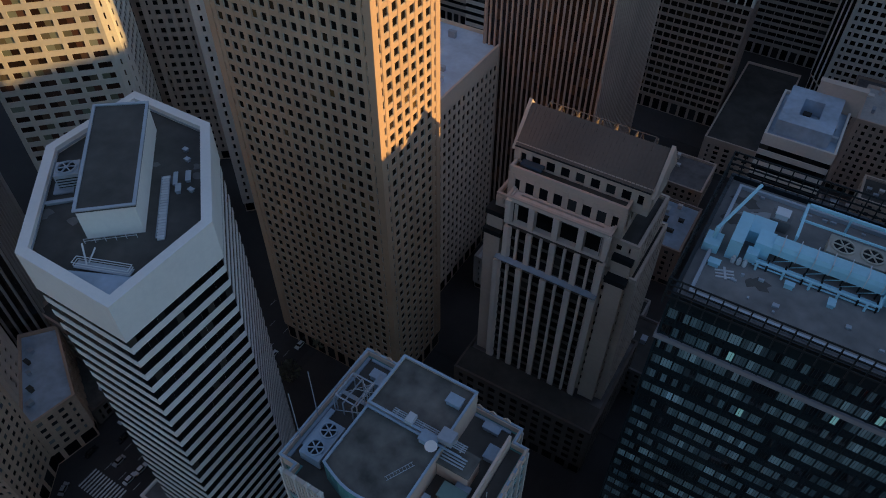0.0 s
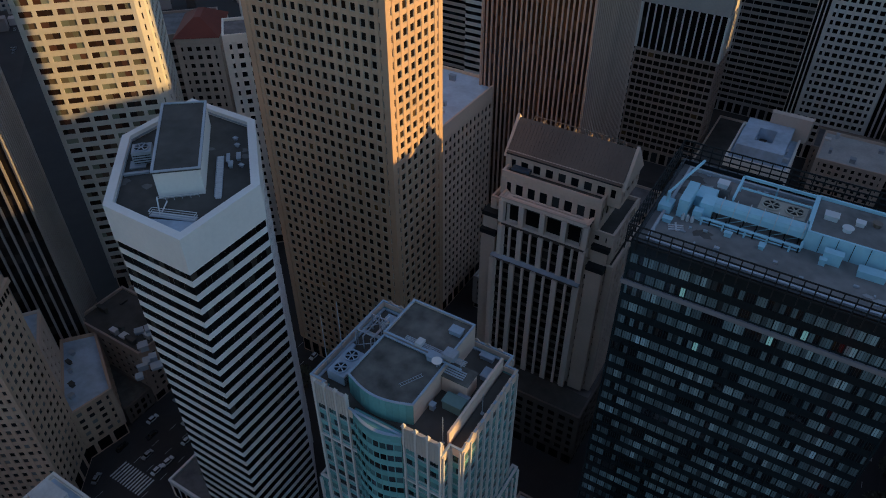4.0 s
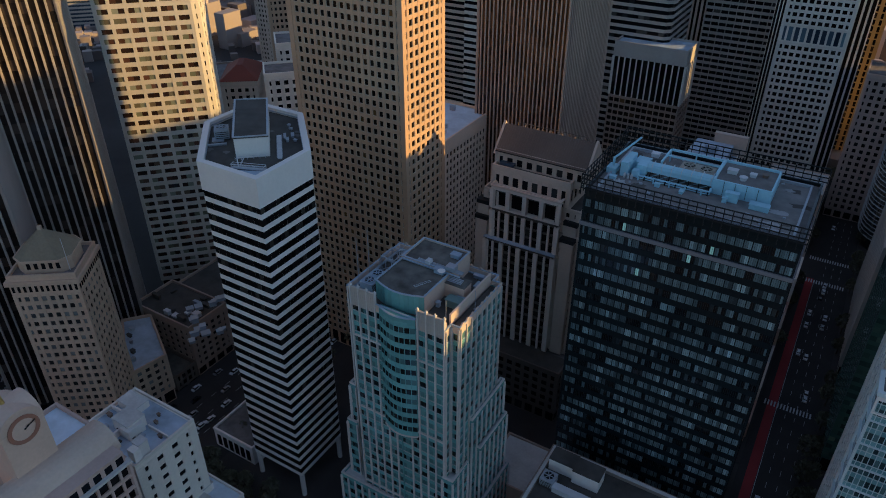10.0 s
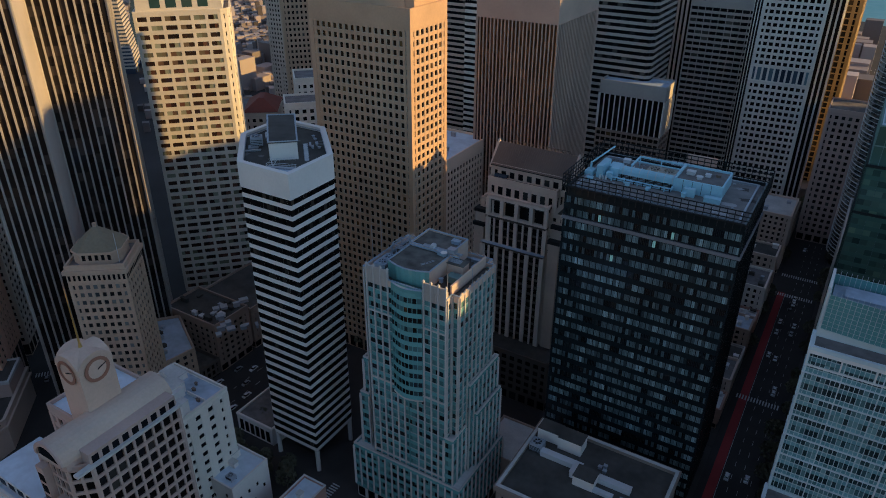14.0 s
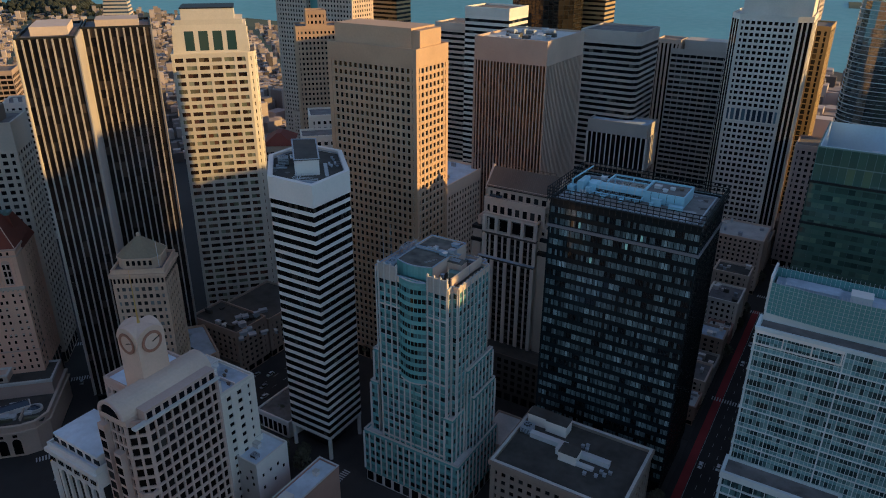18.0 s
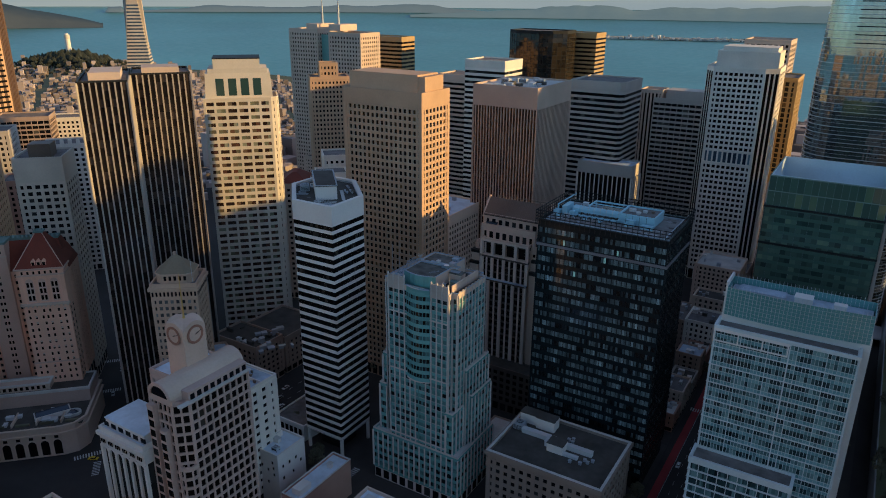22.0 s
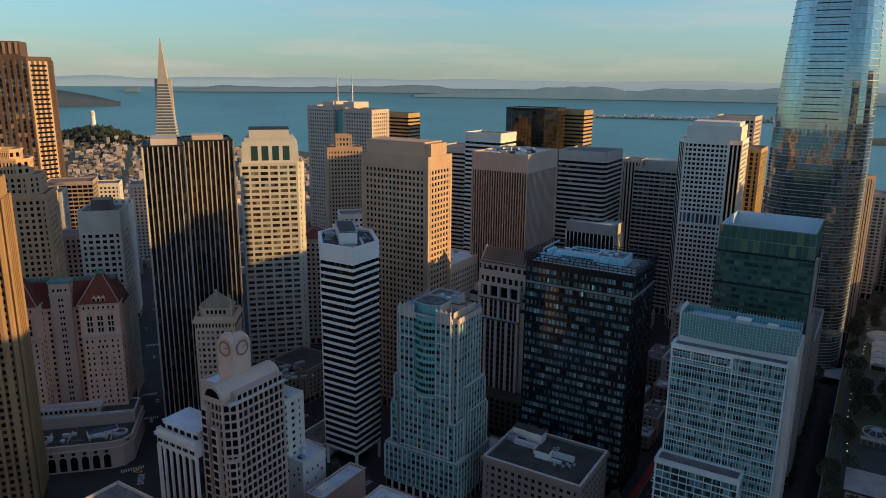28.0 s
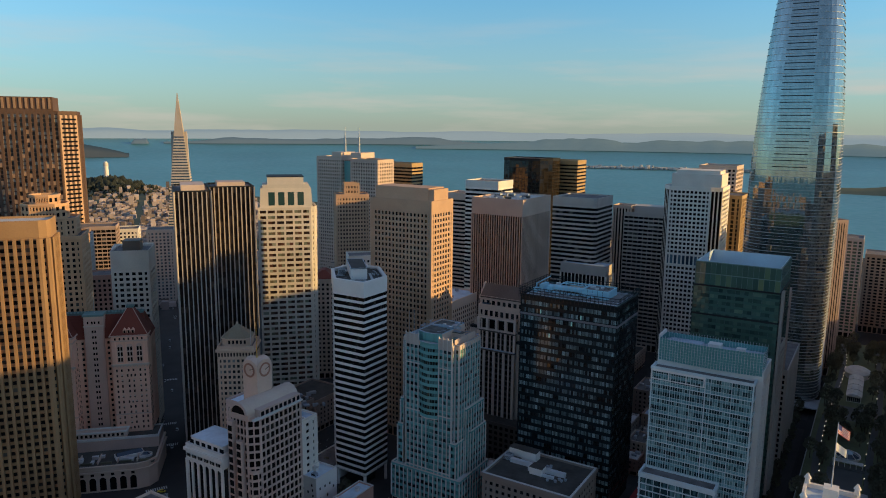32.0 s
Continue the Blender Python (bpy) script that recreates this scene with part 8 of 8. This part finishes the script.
for k in range(4):
    part("hall_roof", Solid().prism([(-5.2, -66.6 + 13 * k), (5.2, -66.6 + 13 * k), (5.2, -54 + 13 * k), (-5.2, -54 + 13 * k)], 4.503, 6.0, [(-2, -66 + 13 * k), (2, -66 + 13 * k), (2, -54.6 + 13 * k), (-2, -54.6 + 13 * k)]), light_roof, pav)
oval = [(9.5 * math.cos(radians(15 * i)), 13 * math.sin(radians(15 * i))) for i in range(24)]
part("drum", Solid().prism(offset(oval, -0.8), 0, 4.6), white_panel, pav)
part("rounded_roof", Solid().prism(oval, 4.603, 6.4, [(0.72 * x, 0.72 * y) for x, y in oval]), light_roof, pav)
part("roof_crown", Solid().prism([(0.72 * x, 0.72 * y) for x, y in oval], 6.403, 7.2, [(0.3 * x, 0.3 * y) for x, y in oval]), light_roof, pav)
for k in range(7):
    part("glazing", Solid().box(-4.2 + 1.2 * k, -3.2 + 1.2 * k, -66.06, -65.9, 0.4, 3.8), dark_panes, pav)
sky2 = thing("oval_skylight", "pale oval glass skylight dome", "skylight", 161.5, 199, PZ)
ov = [(6.5 * math.cos(radians(15 * i)), 7.5 * math.sin(radians(15 * i))) for i in range(24)]
part("kerb", Solid().ring(offset(ov, 0.5), ov, 0, 1.2), white_panel, sky2)
part("glazing", Solid().prism(ov, 0.6, 2.6, [(0.45 * x, 0.45 * y) for x, y in ov]), blue_panes, sky2)
for k in range(8):
    a = radians(45 * k)
    part("rib", Solid().rod((6.4 * math.cos(a), 7.4 * math.sin(a), 0.9), (2.9 * math.cos(a), 3.3 * math.sin(a), 2.7), 0.18, 5), white_panel, sky2)
kio = thing("park_terrace", "pale low terrace with a grey canopy", "terrace", 162, 181, PZ)
part("steps", Solid().box(-9, 9, -3, 3, 0, 0.8), path_grey, kio)
part("canopy", Solid().box(-8, 8, -1.5, 2.5, 3.6, 4.0), light_roof, kio)
for k in range(6):
    part("post", Solid().box(-7.6 + 3 * k, -7.3 + 3 * k, -1.2, -0.9, 0.8, 3.6), white_panel, kio)
pv = thing("park_hall", "white park hall with a blue-grey roof and a red band", "pavilion", 161, 128, PZ)
part("body", Solid().box(-11, 11, -11, 11, 0, 5), white_panel, pv)
part("red_band", Solid().ring([(-11.2, -11.2), (11.2, -11.2), (11.2, 11.2), (-11.2, 11.2)], [(-10.9, -10.9), (10.9, -10.9), (10.9, 10.9), (-10.9, 10.9)], 3.6, 4.6), red_tile, pv)
part("roof", Solid().prism([(-12, -12), (12, -12), (12, 12), (-12, 12)], 5.003, 7, [(-7, -8), (7, -8), (7, 8), (-7, 8)]), light_roof, pv)
lamp_mat = bpy.data.materials.new("lamp glow")
lamp_mat.use_nodes = True
lamp_mat.node_tree.nodes["Principled BSDF"].inputs["Emission Color"].default_value = (1, 0.85, 0.6, 1)
lamp_mat.node_tree.nodes["Principled BSDF"].inputs["Emission Strength"].default_value = 0.9
lamp = thing("park_lamp", "small lit park lamp on a post", "lamp", 173, 215, PZ, group="park lamps")
part("post", Solid().cyl(0, 0, 0, 4.2, 0.09, n=6), dark_metal, lamp)
part("globe", Solid().cyl(0, 0, 4.2, 4.6, 0.22, 0.18, 8), lamp_mat, lamp)
for k in range(30):
    y = 150 + 9 * k
    copy_thing(lamp, pose(147 + 2.6 * math.sin(0.021 * y) + 2.1, y, PZ))
    if k % 2:
        copy_thing(lamp, pose(175 + 2.2 * math.sin(0.021 * y + 1) - 2.1, y + 3, PZ))
finial = tower("ornate_stone_tower", "slim pale stone tower under a flagpole", (167, -100), 0, rect(12, 12), 129, 30, (3, 3, 3, 3), white_stone, dark_panes, z0=6, z1=124, pier=0.5, band=0.45, roof=blue_roof, seed=150)
part("flag_plinth", Solid().box(-7.6, -4.4, 4.4, 7.6, 127.5, 131.8), white_stone, finial)
for ox, oy in ((-11.4, 0.6), (-0.6, 0.6), (-0.6, 11.4), (-11.4, 11.4)):
    part("corner_urn", Solid().cyl(ox, oy, 129.003, 130.4, 0.7, 0.5, 8).cyl(ox, oy, 130.4, 131.6, 0.9, 0.2, 8), white_stone, finial)
flag = thing("flagpole", "tall roof flagpole with a striped flag and a pale flag", "flag", 161, -94, 131.8, 50)
part("pole", Solid().cyl(0, 0, 0, 16.4, 0.16, 0.08, 8), pale_metal, flag)
fred, fwhite, fblue = mat("red flag cloth", (0.5, 0.03, 0.04), 0.8), mat("white flag cloth", (0.75, 0.73, 0.7), 0.8), mat("blue flag cloth", (0.03, 0.05, 0.2), 0.8)


def cloth(s, u0, u1, v0, v1, top, wide, tall, drop):
    for k in range(6):
        f0, f1 = u0 + (u1 - u0) * k / 6, u0 + (u1 - u0) * (k + 1) / 6
        p = [(f, v) for f, v in ((f0, v0), (f1, v0), (f1, v1), (f0, v1))]
        w = [(0.15 + wide * f, 0.25 * math.sin(5 * f), top - drop * f - tall * v) for f, v in p]
        s.add(w + [(x, y + 0.03, z) for x, y, z in w], [(0, 1, 2, 3), (7, 6, 5, 4)])
    return s


for k in range(13):
    part("stripe", cloth(Solid(), 0.4 if k < 7 else 0, 1, k / 13, (k + 1) / 13, 16.0, 3.6, 2.3, 2.4), fred if k % 2 == 0 else fwhite, flag)
part("canton", cloth(Solid(), 0, 0.4, 0, 7 / 13, 16.0, 3.6, 2.3, 2.4), fblue, flag)
part("lower_flag", cloth(Solid(), 0, 1, 0, 1, 11.4, 3.2, 2.0, 2.4), fwhite, flag)


# ---- terrace round the striped tower ----
ter = thing("terrace_block", "low white-rimmed terrace block under the striped tower", "podium", 0, 0, 0.15)
TP = [(-126, 34.5), (-106, 34.5), (-104, 50), (-114, 76), (-126, 76)]
part("wall", Solid().prism(TP, 0, 8.2), white_panel, ter)
part("deck", Solid().prism(offset(TP, -0.7), 8.203, 8.5), gravel_roof, ter)
part("rim", Solid().ring(offset(TP, 0.15), offset(TP, -0.6), 8.203, 9.2), white_panel, ter)
for k in range(6):
    part("opening", Solid().box(-124.6 + 3 * k, -122.6 + 3 * k, 34.4, 34.6, 1, 6.5), dark_panes, ter)
rng = random.Random(61)
for k in range(16):
    copy_thing(trees[k % 2], pose(rng.uniform(-126, -84), rng.uniform(16, 27), 0.15, 0, 0, rng.uniform(0, 360)))
for k in range(10):
    copy_thing(trees[k % 2], pose(rng.uniform(-124, -114), rng.uniform(60, 74), 8.6, 0, 0, rng.uniform(0, 360)))
# low link between the teal tower and its neighbours
link = thing("low_link_block", "low grey-roofed block behind the teal tower", "building", -13, 64, 0.15)
part("body", Solid().box(-12, 10, 0, 22, 0, 14.5), brown_stone, link)
part("roof", Solid().box(-11.4, 9.4, 0.6, 21.4, 14.503, 14.9), light_roof, link)
part("rim", Solid().ring([(-12.1, -0.1), (10.1, -0.1), (10.1, 22.1), (-12.1, 22.1)], [(-11.5, 0.5), (9.5, 0.5), (9.5, 21.5), (-11.5, 21.5)], 14.503, 15.6), brown_stone, link)

# plant on the high roofs
rng = random.Random(71)
for k in range(16):
    roof_box("roof_plant_box", "small grey plant box on a high roof", rng.uniform(-96, -63), rng.uniform(197, 238), 162.5, rng.uniform(1.5, 6), rng.uniform(1.5, 5), rng.uniform(0.8, 2.6), rng.choice((steel, pale_metal, bitumen)))
for k in range(3):
    condenser("grey cooling unit on a high roof", -90 + 10 * k, 215 + 4 * k, 162.5, 5, 3.5, 2.6, 2, steel)

# clutter on the stone annex, the low white block and the wide street roofs
rng = random.Random(72)
for k in range(14):
    roof_box("roof_vent", "small roof box on the stone annex", rng.uniform(-129, -98), rng.uniform(154, 194), 88.9, rng.uniform(1, 5), rng.uniform(1, 4), rng.uniform(0.6, 2.4), rng.choice((steel, pale_metal, verdigris, bitumen)))
for k in range(18):
    roof_box("roof_vent", "dark roof vent on the low white block", rng.uniform(-6, 11), rng.uniform(208, 229), 78.9, rng.uniform(0.8, 2.6), rng.uniform(0.8, 2.2), rng.uniform(0.5, 1.6), rng.choice((steel, bitumen, pale_metal)))
for k in range(26):
    x, y, w, d, hh, m_ = rows_[rng.choice((4, 5, 6, 9, 12, 15))]
    roof_box("roof_vent", "roof vent box on a low building", x - rng.uniform(2, w - 2), y + rng.uniform(2, d - 2), hh - 1.1, rng.uniform(0.8, 3), rng.uniform(0.8, 2.6), rng.uniform(0.6, 2), rng.choice((steel, bitumen, white_panel)))
# stains and patches on the wide plant roof
patch_mat = mat("dark damp roof patch", (0.10, 0.09, 0.08), 0.85, var=0.7, near=0.6)
pale_patch = mat("bleached roof patch", (0.36, 0.36, 0.36), 0.85, var=0.5, near=0.6)
for m_, nm, n in ((patch_mat, "roof_stain", 9), (pale_patch, "roof_bleach", 8)):
    ps = Solid()
    for k in range(n):
        x, y = rng.choice(((rng.uniform(-3, 46), rng.uniform(91, 100)), (rng.uniform(40, 46), rng.uniform(91, 121)), (rng.uniform(-4, 3), rng.uniform(112, 121))))
        r0 = rng.uniform(0.8, 3.0)
        ring_ = [(x + r0 * rng.uniform(0.5, 1.3) * math.cos(radians(30 * i)), y + 0.6 * r0 * rng.uniform(0.5, 1.3) * math.sin(radians(30 * i)), RZ + 0.006 + 0.004 * k + (0.05 if m_ is pale_patch else 0)) for i in range(12)]
        ps.add(ring_, [tuple(range(12))])
    solid(nm, ps, m_, "weathered patches on the flat plant roof", "roof stain", kind="stuff")
